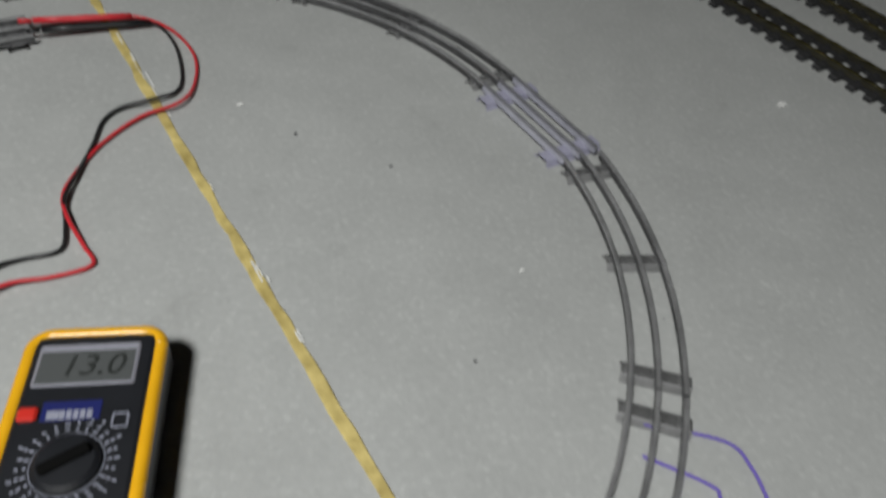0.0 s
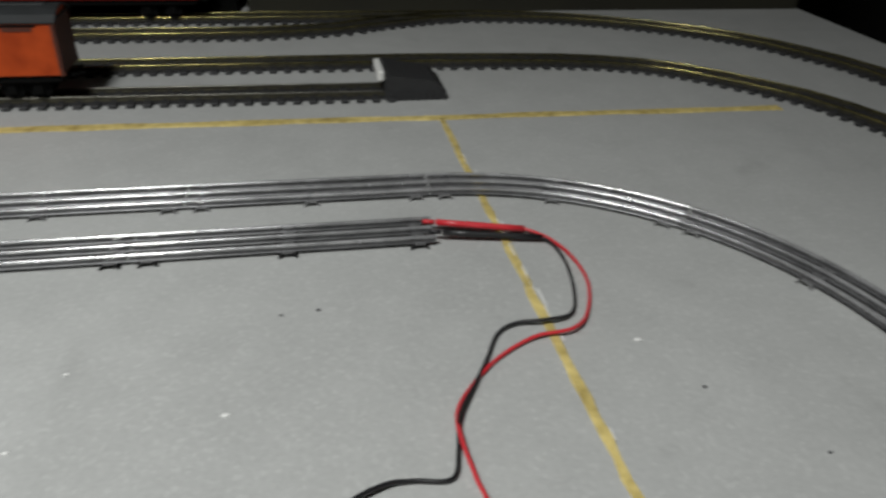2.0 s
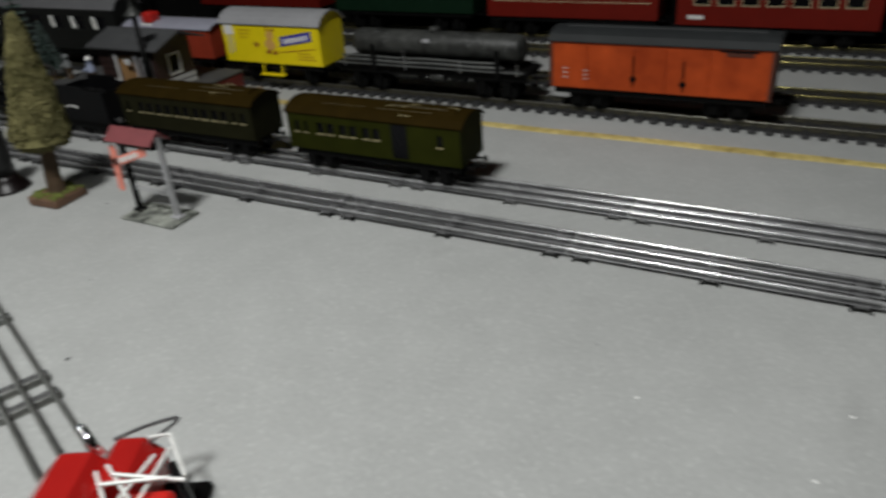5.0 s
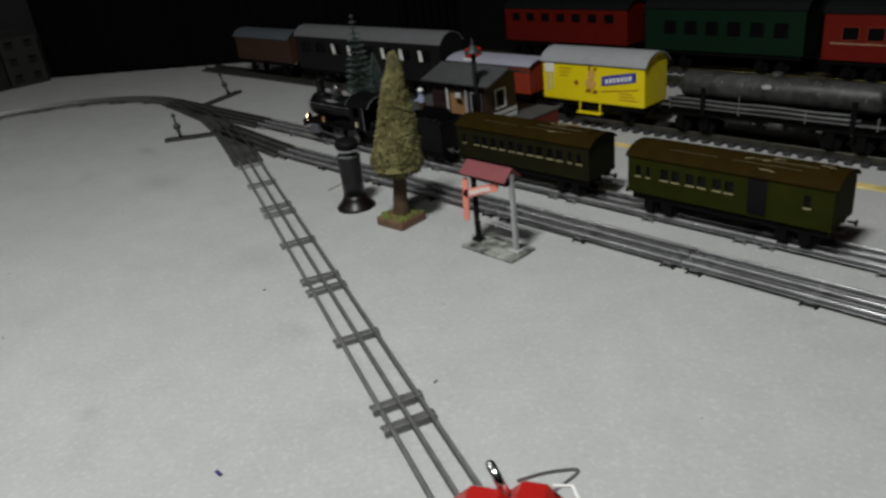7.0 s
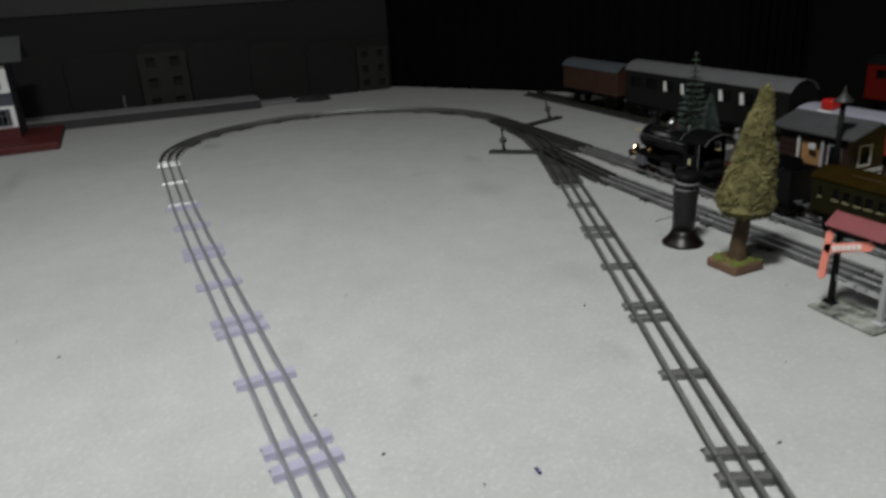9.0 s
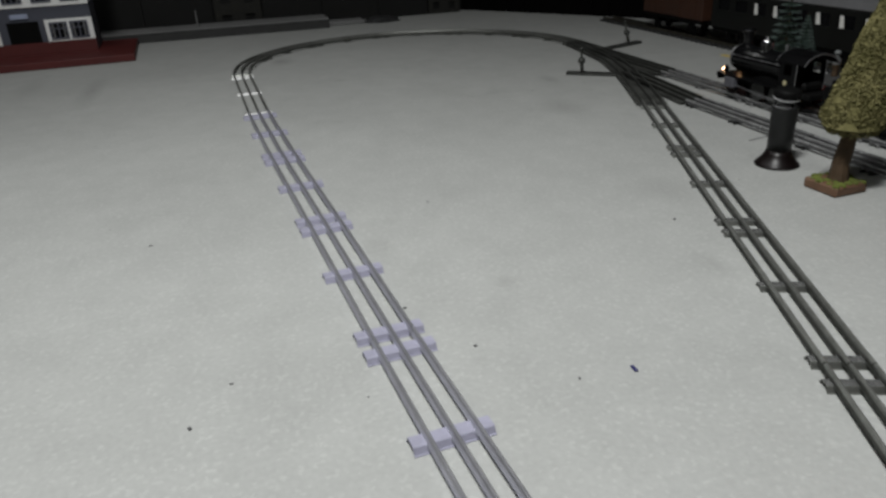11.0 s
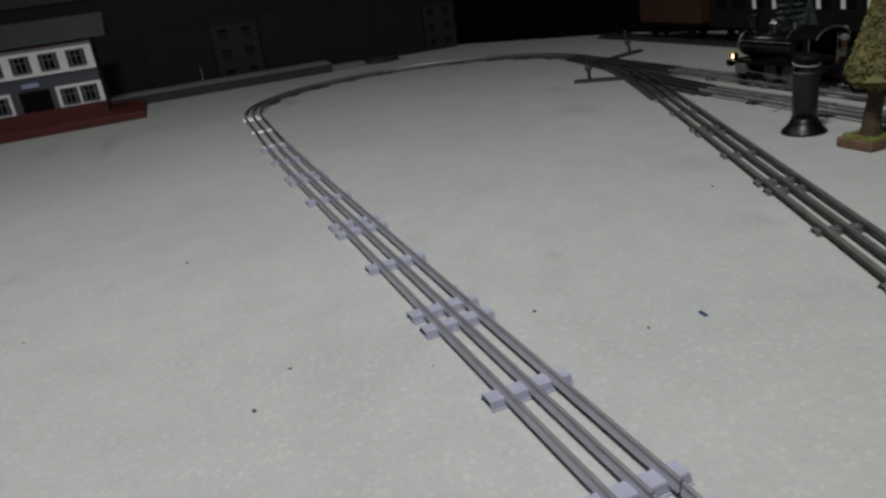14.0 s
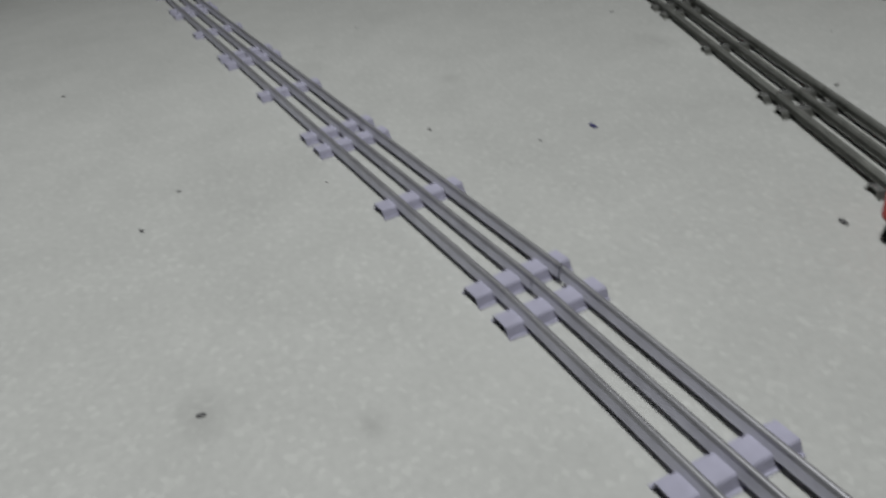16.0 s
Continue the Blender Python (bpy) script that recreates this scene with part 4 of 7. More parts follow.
for s in (-1, 1):
    # running board, and two pipes lying along the frame
    bm = bmesh.new()
    box(bm, -0.158, s * 0.0305 - 0.0045, 0.0558, 0.158, s * 0.0305 + 0.0045, 0.0574, bevel=0.0004)
    part("running_board", bm, "tank_pipe", tank, "pale grey running board")
    for x0, x1, z, r in ((-0.146, 0.118, 0.0685, 0.0017), (-0.142, 0.128, 0.0622, 0.0022)):
        bm = bmesh.new()
        tube(bm, [(x0 + (x1 - x0) * i / 12, s * 0.0315, z + 0.0006 * math.sin(i * 1.1)) for i in range(13)], r, 8)
        part("pipe", bm, "tank_pipe", tank, "pale grey pipe along the side", smooth=True)
    for x in (-0.088, 0.120):
        bm = bmesh.new()
        box(bm, x - 0.0035, s * 0.0345 - 0.0013, 0.046, x + 0.0035, s * 0.0345 + 0.0013, 0.088, bevel=0.0005)
        part("stake", bm, "frame_grey", tank)
    for x in (-0.142, -0.033, 0.060, 0.150):
        bm = bmesh.new()
        rod(bm, (x, s * 0.0342, 0.052), (x, s * 0.0342, 0.080 if x == -0.033 else 0.070), 0.0010, 6)
        part("stanchion", bm, "steel_dull", tank)
    # brake cylinder, reservoirs and truss rods under the frame
    for x0, x1, z, r in ((-0.060, -0.018, 0.041, 0.0065), (0.004, 0.030, 0.040, 0.0080), (0.036, 0.062, 0.042, 0.0050)):
        bm = bmesh.new()
        lathe(bm, [(r * 0.5, x0), (r, x0 + 0.002), (r, x1 - 0.002), (r * 0.5, x1)], 12, Matrix.Translation((0, s * 0.020, z)) @ Matrix.Rotation(radians(90), 4, "Y"))
        part("reservoir", bm, "tank", tank, smooth=True)
    bm = bmesh.new()
    tube(bm, [(-0.078, s * 0.027, 0.048), (-0.045, s * 0.027, 0.036), (0.045, s * 0.027, 0.036), (0.078, s * 0.027, 0.048)], 0.0010, 6)
    part("truss_rod", bm, "frame_grey", tank)
bm = bmesh.new()
lathe(bm, [(0.0040, 0), (0.0040, 0.0006), (0.001, 0.0008)], 14, Matrix.Translation((-0.002, -0.0184, 0.0925)) @ Matrix.Rotation(radians(64), 4, "X") @ Matrix.Diagonal((1.8, 0.8, 1, 1)))
part("maker_plate", bm, "pale_roof", tank, "small pale lozenge mark")
bm = bmesh.new()
for k in range(9):
    a = radians(40 * k + 8)
    box(bm, -0.0026, -0.0007, 0.0, 0.0026, 0.0007, 0.0005, m=Matrix.Translation((0.083 + 0.0118 * math.cos(a), -0.0198 + 0.0030 * math.sin(a) ** 2 + 0.0004, 0.0870 + 0.0080 * math.sin(a))) @ Matrix.Rotation(radians(78), 4, "X") @ Matrix.Rotation(a + math.pi / 2, 4, "Z"))
part("ring_mark", bm, "tank_pipe", tank, "broken pale ring painted on the tank")
# small pale flecks scattered along the tank
bm = bmesh.new()
rnd = random.Random(31)
for k in range(46):
    x, a, r = rnd.uniform(-0.126, 0.138), radians(rnd.uniform(200, 262)), rnd.uniform(0.0006, 0.0020)
    p = Vector((x, 0.0203 * math.cos(a + math.pi / 2) * -1, 0.0835 + 0.0203 * math.sin(a + math.pi / 2) * -1))
    out = (p - Vector((x, 0, 0.0835))).normalized()
    turn = out.to_track_quat("Z", "X").to_matrix().to_4x4()
    bmesh.ops.create_icosphere(bm, subdivisions=1, radius=r, matrix=Matrix.Translation(p) @ turn @ Matrix.Diagonal((rnd.uniform(1.0, 2.8), rnd.uniform(0.5, 1.0), 0.16, 1)))
tagged(part("paint_chips", bm, "tank_pipe", tank, "pale flecks on the dark tank side"), kind="stuff")
rake(tank, -0.165, 0.165, 0.030, 0.050, 0.033, 0.0118, 0.01255, (-0.13, -0.09, 0.09, 0.13))

# ---------------------------------------------------------------- coaches on the outer track
def row_windows(n, x0, pitch, width, zb, zt):
    return [(x0 + pitch * i, x0 + pitch * i + width, zb, zt) for i in range(n)]


coach("passenger_coach", "scarlet coach with small windows, colour dimmed for weak light", (-0.745, 0.799, 0), 0.345, 0.034, 0.055, 0.130, 0.016, "wine_coach", "dark_roof", row_windows(7, -0.15, 0.044, 0.024, 0.100, 0.119), 0.033, 0.0118, 0.0125, (-0.13, -0.09, 0.09, 0.13), group="coaches on the outer track")
coach("passenger_coach", "bottle green coach with dark windows on the outer track", (-0.366, 0.799, 0), 0.325, 0.034, 0.052, 0.134, 0.02, "green_coach", "dark_roof", row_windows(6, -0.118, 0.045, 0.026, 0.083, 0.110), 0.033, 0.0118, 0.0125, (-0.12, -0.08, 0.08, 0.12), group="coaches on the outer track")
c = coach("passenger_coach", "scarlet coach with framed windows on the outer track", (-0.009, 0.799, 0), 0.325, 0.034, 0.05, 0.130, 0.02, "red_coach", "dark_roof", row_windows(7, -0.132, 0.0405, 0.028, 0.084, 0.108), 0.033, 0.0118, 0.0125, (-0.12, -0.08, 0.08, 0.12), trim="brown_frame", group="coaches on the outer track")
label_plate(c, -0.15, 0.15, 0.0785, 0.0795, -0.0342, "cream", "waist_line")
c = coach("passenger_coach", "scarlet coach with cream window frames on the outer track", (0.341, 0.799, 0), 0.310, 0.034, 0.045, 0.130, 0.02, "red_coach", "dark_roof", row_windows(7, -0.128, 0.0385, 0.027, 0.078, 0.106), 0.033, 0.0118, 0.0125, (-0.11, -0.07, 0.07, 0.11), trim="cream", group="coaches on the outer track")
label_plate(c, -0.136, -0.110, 0.055, 0.0615, -0.0344, "white")

# buffer stop at the end of the front track
stop = thing("buffer_stop", "dark plastic buffer stop with a white beam", "buffer stop", Matrix.Translation((0.80, 0.416, 0)))
bm = bmesh.new()
prism(bm, [(-0.036, 0.0), (0.046, 0.0), (0.046, 0.012), (0.030, 0.026), (-0.030, 0.034), (-0.036, 0.030)], -0.037, 0.037, "y")
part("block", bm, "sleeper", stop)
bm = bmesh.new()
box(bm, -0.045, -0.030, 0.024, -0.036, 0.030, 0.038, bevel=0.002)
part("beam", bm, "white", stop, "white painted beam")
for k in range(9):
    bm = bmesh.new()
    box(bm, -0.03 + 0.009 * k, -0.039, 0.0, -0.026 + 0.009 * k, -0.037, 0.012)
    part("rib", bm, "sleeper", stop)

# ---------------------------------------------------------------- the passenger train on the main line
RZ = 0.0115
TRAIN_X = -0.828


def locomotive(x):
    top = thing("steam_locomotive", "black tinplate steam locomotive with silver dome and lit headlamps", "locomotive", Matrix.Translation((x, MAIN_Y, 0)))
    bm = bmesh.new()
    turn = Matrix.Translation((0, 0, 0.070)) @ Matrix.Rotation(radians(90), 4, "Y")
    lathe(bm, [(0.004, 0.020), (0.0185, 0.0205), (0.0205, 0.0225), (0.0215, 0.026), (0.0215, 0.050), (0.0205, 0.052), (0.0205, 0.150), (0.019, 0.151)], 28, turn)
    part("boiler", bm, "black", top, smooth=True)
    bm = bmesh.new()
    lathe(bm, [(0.0185, 0.0188), (0.0198, 0.0182), (0.0205, 0.020), (0.0198, 0.0215)], 28, turn)
    part("smokebox_ring", bm, "steel_dull", top, "bright ring of the smokebox door")
    bm = bmesh.new()
    rod(bm, (0.0185, -0.012, 0.070), (0.0185, 0.012, 0.070), 0.0010, 6)
    part("door_strap", bm, "steel_dull", top)
    bm = bmesh.new()
    lathe(bm, [(0.0110, 0.0875), (0.0085, 0.0905), (0.0078, 0.094), (0.0076, 0.107), (0.0088, 0.1090), (0.0088, 0.1105), (0.0112, 0.1130), (0.0116, 0.1155), (0.0108, 0.1172), (0.0078, 0.1176), (0.0070, 0.113)], 22, Matrix.Translation((0.036, 0, 0)))
    part("chimney", bm, "black", top, smooth=True)
    bm = bmesh.new()
    lathe(bm, [(0.0118, 0.0860), (0.0102, 0.0890), (0.0100, 0.1010), (0.0094, 0.1040), (0.0078, 0.1062), (0.0036, 0.1075), (0.0026, 0.1078), (0.0026, 0.1092), (0.0010, 0.1098)], 22, Matrix.Translation((0.083, 0, 0)))
    part("dome", bm, "steel", top, "polished silver steam dome", smooth=True)
    bm = bmesh.new()
    rod(bm, (0.128, 0, 0.089), (0.128, 0, 0.101), 0.0022, 10)
    ball(bm, (0.128, 0, 0.1015), 0.003, 8)
    part("whistle", bm, "steel_dull", top)
    for s in (-1, 1):
        bm = bmesh.new()
        rod(bm, (0.024, s * 0.0225, 0.077), (0.150, s * 0.0225, 0.077), 0.0008, 6)
        for k in range(4):
            ball(bm, (0.03 + 0.036 * k, s * 0.0225, 0.077), 0.0018, 8)
        part("handrail", bm, "steel_dull", top, "thin bright handrail with knobs")
        bm = bmesh.new()
        box(bm, 0.010, s * 0.0215 - 0.0085, 0.0415, 0.150, s * 0.0215 + 0.0085, 0.0435, bevel=0.0005)
        part("running_board", bm, "black_sheet", top)
        bm = bmesh.new()
        box(bm, 0.026, s * 0.0265 - 0.0055, 0.024, 0.050, s * 0.0265 + 0.0055, 0.0405, bevel=0.0012)
        part("cylinder", bm, "cyl_grey", top, "dull grey cylinder block")
        bm = bmesh.new()
        # splasher over the driving wheels
        prism(bm, [(0.086 + 0.062 * i / 10, 0.0435 + 0.011 * math.sin(math.pi * i / 10) ** 0.6) for i in range(11)], s * 0.021 - 0.004, s * 0.021 + 0.004, "y")
        part("splasher", bm, "black_sheet", top)
        bm = bmesh.new()
        rod(bm, (0.050, s * 0.0262, 0.029), (0.118, s * 0.0262, 0.024), 0.0012, 6)
        box(bm, 0.096, s * 0.0245 - 0.0008, 0.0215, 0.142, s * 0.0245 + 0.0008, 0.0245)
        part("connecting_rod", bm, "steel_dull", top, "bright steel connecting rod")
    for x2, r in ((0.028, 0.0085), (0.056, 0.0085)):
        wheel_pair(top, x2, r, 0.034, RZ + r, "wheel_wine")
    for x2 in (0.098, 0.140):
        r = 0.0165
        wheel_pair(top, x2, r, 0.034, RZ + r, "wheel_wine")
        for s in (-1, 1):
            bm = bmesh.new()
            m = Matrix.Translation((x2, s * 0.0195, RZ + r)) @ Matrix.Rotation(radians(90), 4, "X")
            lathe(bm, [(r * 0.9, -0.0006), (r * 0.96, -0.0006), (r * 0.96, 0.0006), (r * 0.9, 0.0006)], 20, m)
            for k in range(6):
                a = k * math.pi / 6
                rod(bm, (x2 + r * 0.9 * math.cos(a), s * 0.0195, RZ + r + r * 0.9 * math.sin(a)), (x2 - r * 0.9 * math.cos(a), s * 0.0195, RZ + r - r * 0.9 * math.sin(a)), 0.0007, 5)
            part("spoke_ring", bm, "tank_pipe", top, "thin pale wheel rim and spokes")
    bm = bmesh.new()
    box(bm, 0.008, -0.013, 0.018, 0.185, 0.013, 0.042)
    part("frame", bm, "black_matt", top)
    bm = bmesh.new()
    box(bm, 0.004, -0.030, 0.033, 0.008, 0.030, 0.044, bevel=0.0006)
    part("buffer_beam", bm, "black", top)
    for s in (-1, 1):
        bm = bmesh.new()
        rod(bm, (-0.006, s * 0.019, 0.038), (0.005, s * 0.019, 0.038), 0.0018, 8)
        rod(bm, (-0.0075, s * 0.019, 0.038), (-0.0055, s * 0.019, 0.038), 0.0046, 12)
        part("buffer", bm, "black", top)
        bm = bmesh.new()
        lathe(bm, [(0.0045, 0.0), (0.0048, 0.007), (0.0040, 0.009), (0.0012, 0.0105), (0.001, 0.013)], 12, Matrix.Translation((0.010, s * 0.017, 0.0437)))
        lamp_body = part("headlamp", bm, "black", top)
        bm = bmesh.new()
        ball(bm, (0.0050, s * 0.017, 0.0485), 0.0034, 12)
        part("bulb", bm, "bulb", lamp_body, "glowing warm headlamp bulb", smooth=True)
    # cab
    for ya, yb in ((-0.0275, -0.026), (0.026, 0.0275)):
        bm = bmesh.new()
        wall_with_openings(bm, 0.150, 0.186, ya, yb, 0.0435, 0.088, [(0.160, 0.176, 0.066, 0.082)])
        part("cab_side", bm, "black_sheet", top)
    bm = bmesh.new()
    box(bm, 0.150, -0.026, 0.0435, 0.1515, 0.026, 0.088)
    part("cab_front", bm, "black_sheet", top)
    for s in (-1, 1):
        bm = bmesh.new()
        ya, yb = sorted((s * 0.0276, s * 0.0284))
        box(bm, 0.163, ya, 0.049, 0.169, yb, 0.058)
        part("number_plate", bm, "cream", top, "small blank brass-coloured plate")
        bm = bmesh.new()
        rod(bm, (0.186, s * 0.0268, 0.044), (0.186, s * 0.0268, 0.088), 0.0008, 6)
        part("grab_rail", bm, "steel_dull", top)
    bm = bmesh.new()
    prism(bm, arch_roof(0.0295, 0.087, 0.015), 0.146, 0.205, "x")
    part("cab_roof", bm, "black_sheet", top)
    o = arch_roof(0.0297, 0.0871, 0.0152, 0.0017, 8, 0.0022)
    for xa, xb in ((0.2045, 0.2062), (0.1452, 0.1468)):
        bm = bmesh.new()
        prism(bm, o, xa, xb, "x")
        part("roof_edge", bm, "steel_dull", top, "bright worn edge of the cab roof")
    bm = bmesh.new()
    box(bm, 0.186, -0.024, 0.036, 0.216, 0.024, 0.0435, bevel=0.001)
    box(bm, 0.216, -0.006, 0.028, 0.246, 0.006, 0.032)
    box(bm, 0.186, -0.018, 0.0435, 0.196, 0.018, 0.058, bevel=0.004)
    part("footplate", bm, "black_matt", top)
    return top


M["bulb"] = glow("headlamp_bulb", (1.0, 0.60, 0.30), 16.0)
locomotive(TRAIN_X)


def tender(x):
    top = thing("coal_tender", "black tinplate coal tender with open bunker behind the locomotive", "tender", Matrix.Translation((x, MAIN_Y, 0)))
    L = 0.128
    bm = bmesh.new()
    for s in (-1, 1):
        ya, yb = sorted((s * 0.027, s * 0.0285))
        prism(bm, [(0.0, 0.036), (L, 0.036), (L, 0.080), (0.095, 0.080), (0.09, 0.086), (0.035, 0.086), (0.03, 0.078), (0.014, 0.076), (0.012, 0.066), (0.0, 0.064)], ya, yb, "y")
    box(bm, L - 0.0015, -0.027, 0.036, L, 0.027, 0.080)
    box(bm, 0.014, -0.027, 0.036, 0.0155, 0.027, 0.076)
    box(bm, 0.0, -0.027, 0.034, L, 0.027, 0.037)
    part("body", bm, "black_sheet", top)
    bm = bmesh.new()
    rnd = random.Random(5)
    for i in range(90):
        p = (rnd.uniform(0.02, L - 0.008), rnd.uniform(-0.024, 0.024), 0.062 + rnd.uniform(-0.003, 0.004))
        bmesh.ops.create_icosphere(bm, subdivisions=1, radius=rnd.uniform(0.003, 0.005), matrix=Matrix.Translation(p))
    tagged(part("coal", bm, "black_matt", top, "dull black coal load"), kind="stuff")
    bm = bmesh.new()
    box(bm, 0.004, -0.022, 0.022, L - 0.004, 0.022, 0.034, bevel=0.001)
    part("frame", bm, "black_matt", top)
    for x2 in (0.022, 0.064, 0.106):
        wheel_pair(top, x2, 0.0105, 0.034, RZ + 0.0105)
    for s in (-1, 1):
        bm = bmesh.new()
        tube(bm, [(0.045 + 0.026 * i / 8, s * 0.0290, 0.054 + 0.003 * math.sin(math.pi * i / 8)) for i in range(9)], 0.0008, 6)
        part("crest", bm, "white", top, "thin pale painted arc")
    for y in (-0.016, 0.016):
        bm = bmesh.new()
        rod(bm, (L, y, 0.038), (L + 0.008, y, 0.038), 0.0016, 8)
        rod(bm, (L + 0.007, y, 0.038), (L + 0.0085, y, 0.038), 0.004, 10)
        part("buffer", bm, "steel_dull", top)
    bm = bmesh.new()
    rod(bm, (L - 0.002, 0, 0.030), (L + 0.020, 0, 0.030), 0.0015, 6)
    part("coupling_hook", bm, "steel_dull", top)
    return top


tender(TRAIN_X + 0.246)


def pairs(x0, n, pitch, width, gap):
    out = []
    for i in range(n):
        out.append((x0 + pitch * i, x0 + pitch * i + width))
        out.append((x0 + pitch * i + width + gap, x0 + pitch * i + 2 * width + gap))
    return out


zb, zt = 0.0605, 0.0735
SHORT = 0.93
wins = [(a * SHORT, b * SHORT, zb, zt) for a, b in [(-0.112, -0.106)] + pairs(-0.088, 5, 0.0352, 0.0105, 0.006) + [(0.090, 0.095), (0.104, 0.112)]]
CX = -0.303
coach("passenger_coach", "dark olive tinplate coach with cream window sills and brown roof", (CX, MAIN_Y, 0), 0.230, 0.0285, 0.039, 0.084, 0.011, "coach_green", "roof_brown", wins, 0.034, RZ, 0.0095, (-0.090, -0.066, 0.066, 0.090), sill="sill_cream", clerestory=True, group="coaches of the tinplate train")
wins = [(a * SHORT, b * SHORT, zb, zt) for a, b in [(-0.113, -0.106), (-0.098, -0.093)] + pairs(-0.078, 3, 0.034, 0.0100, 0.005) + [(0.094, 0.101)]]
coach("baggage_coach", "olive green tinplate baggage coach with brown roof and open doorway", (CX + 0.287, MAIN_Y, 0), 0.231, 0.0285, 0.039, 0.084, 0.011, "baggage_green", "roof_brown", wins, 0.034, RZ, 0.0095, (-0.090, -0.066, 0.066, 0.090), sill="sill_cream", doors=((0.030, 0.050),), clerestory=True, group="coaches of the tinplate train")
for ob in [o for o in bpy.data.objects if o.get("group") == "coaches of the tinplate train"]:
    rnd = random.Random(int(ob.location.x * 1000))
    for k in range(7):
        x, y, l = rnd.uniform(0.02, 0.105), rnd.uniform(-0.024, 0.020), rnd.uniform(0.004, 0.017)
        pts = []
        for i in range(5):
            yy = y + 0.0012 * i * rnd.uniform(-0.3, 0.5)
            pts.append((x - l / 2 + l * i / 4, yy, 0.084 + 0.011 * (1 - (yy / 0.030) ** 2) ** 0.75 + (0.0003 if abs(yy) > 0.0135 else 0.0022)))
        bm = bmesh.new()
        sweep(bm, pts, [(-0.0003, -0.0003), (-0.0002, 0.0003), (0.0002, 0.0003), (0.0003, -0.0003)])
        part("scratch", bm, "sill_cream", ob, "worn pale scratch on the roof")
    # stretches of pale strip put wear and highlight on the raised deck edges
    for x0, x1, y in ((-0.070, -0.012, -0.0143), (0.004, 0.076, -0.0143), (0.020, 0.092, -0.0085)):
        bm = bmesh.new()
        z = 0.0929 if y < -0.01 else 0.0963
        sweep(bm, [(x0 + (x1 - x0) * i / 8, y, z + rnd.uniform(-0.0001, 0.0002)) for i in range(9)], [(-0.0004, -0.0004), (-0.0003, 0.0003), (0.0003, 0.0003), (0.0004, -0.0004)])
        part("rubbed_edge", bm, "roof_rub", ob, "pale worn and highlit edge of the roof deck")
for x in (CX - 0.115 - 0.0185, CX + 0.115 + 0.028):
    ob = thing("coupling_link", "small dark steel coupling hook between the coaches", "coupling", Matrix.Translation((x, MAIN_Y, 0.031)))
    bm = bmesh.new()
    tube(bm, [(-0.012, 0, 0.002), (-0.006, 0.001, 0.0035), (0.0, 0, 0.003), (0.006, -0.001, 0.0035), (0.012, 0, 0.002)], 0.0013, 6)
    box(bm, -0.003, -0.004, 0.0012, 0.003, 0.004, 0.0028)
    part("hook", bm, "steel_dull", ob)
# ---------------------------------------------------------------- lines and litter on the board
def seam(a, b, wide, label, wob=0.001):
    bm = bmesh.new()
    rnd = random.Random(int(a[0] * 1000) + 7)
    n = 60
    pts = [Vector((a[0] + (b[0] - a[0]) * i / n, a[1] + (b[1] - a[1]) * i / n, 0)) for i in range(n + 1)]
    d = (pts[-1] - pts[0]).normalized()
    side = Vector((-d.y, d.x, 0))
    L, R, LT, RT = [], [], [], []
    for p in pts:
        l, r = wide / 2 + rnd.uniform(-wob, wob) * 2, wide / 2 + rnd.uniform(-wob, wob) * 2
        L.append(bm.verts.new(p + side * l + Vector((0, 0, 0.0002))))
        LT.append(bm.verts.new(p + side * l * 0.8 + Vector((0, 0, 0.0013))))
        RT.append(bm.verts.new(p - side * r * 0.8 + Vector((0, 0, 0.0013))))
        R.append(bm.verts.new(p - side * r + Vector((0, 0, 0.0002))))
    for i in range(n):
        for A, B in ((L, LT), (LT, RT), (RT, R)):
            bm.faces.new((A[i], A[i + 1], B[i + 1], B[i]))
    ob = part("board_seam", bm, "yellow_line")
    return tagged(ob, label=label, category="seam", kind="structure")


seam((-1.15, 0.336), (1.30, 0.308), 0.0165, "yellow-brown glue seam between two boards")
seam((0.8265, 0.308), (0.834, -0.75), 0.0074, "yellow-brown glue seam running to the front of the board", 0.0006)
# pale crumbs of plaster on the seam
bm = bmesh.new()
rnd = random.Random(3)
for k in range(26):
    y = rnd.uniform(-0.6, 0.28)
    x = 0.8265 + (0.3 - y) * 0.0071 + 0.003 + rnd.uniform(-0.002, 0.004)
    box(bm, x - rnd.uniform(0.0002, 0.0007), y - rnd.uniform(0.002, 0.013), 0.0003, x + rnd.uniform(0.0002, 0.0008), y + rnd.uniform(0.002, 0.013), 0.0014, bevel=0.0002)
tagged(part("seam_crumbs", bm, "chip"), label="white plaster crumbs along the yellow seam", category="crumbs", kind="stuff")

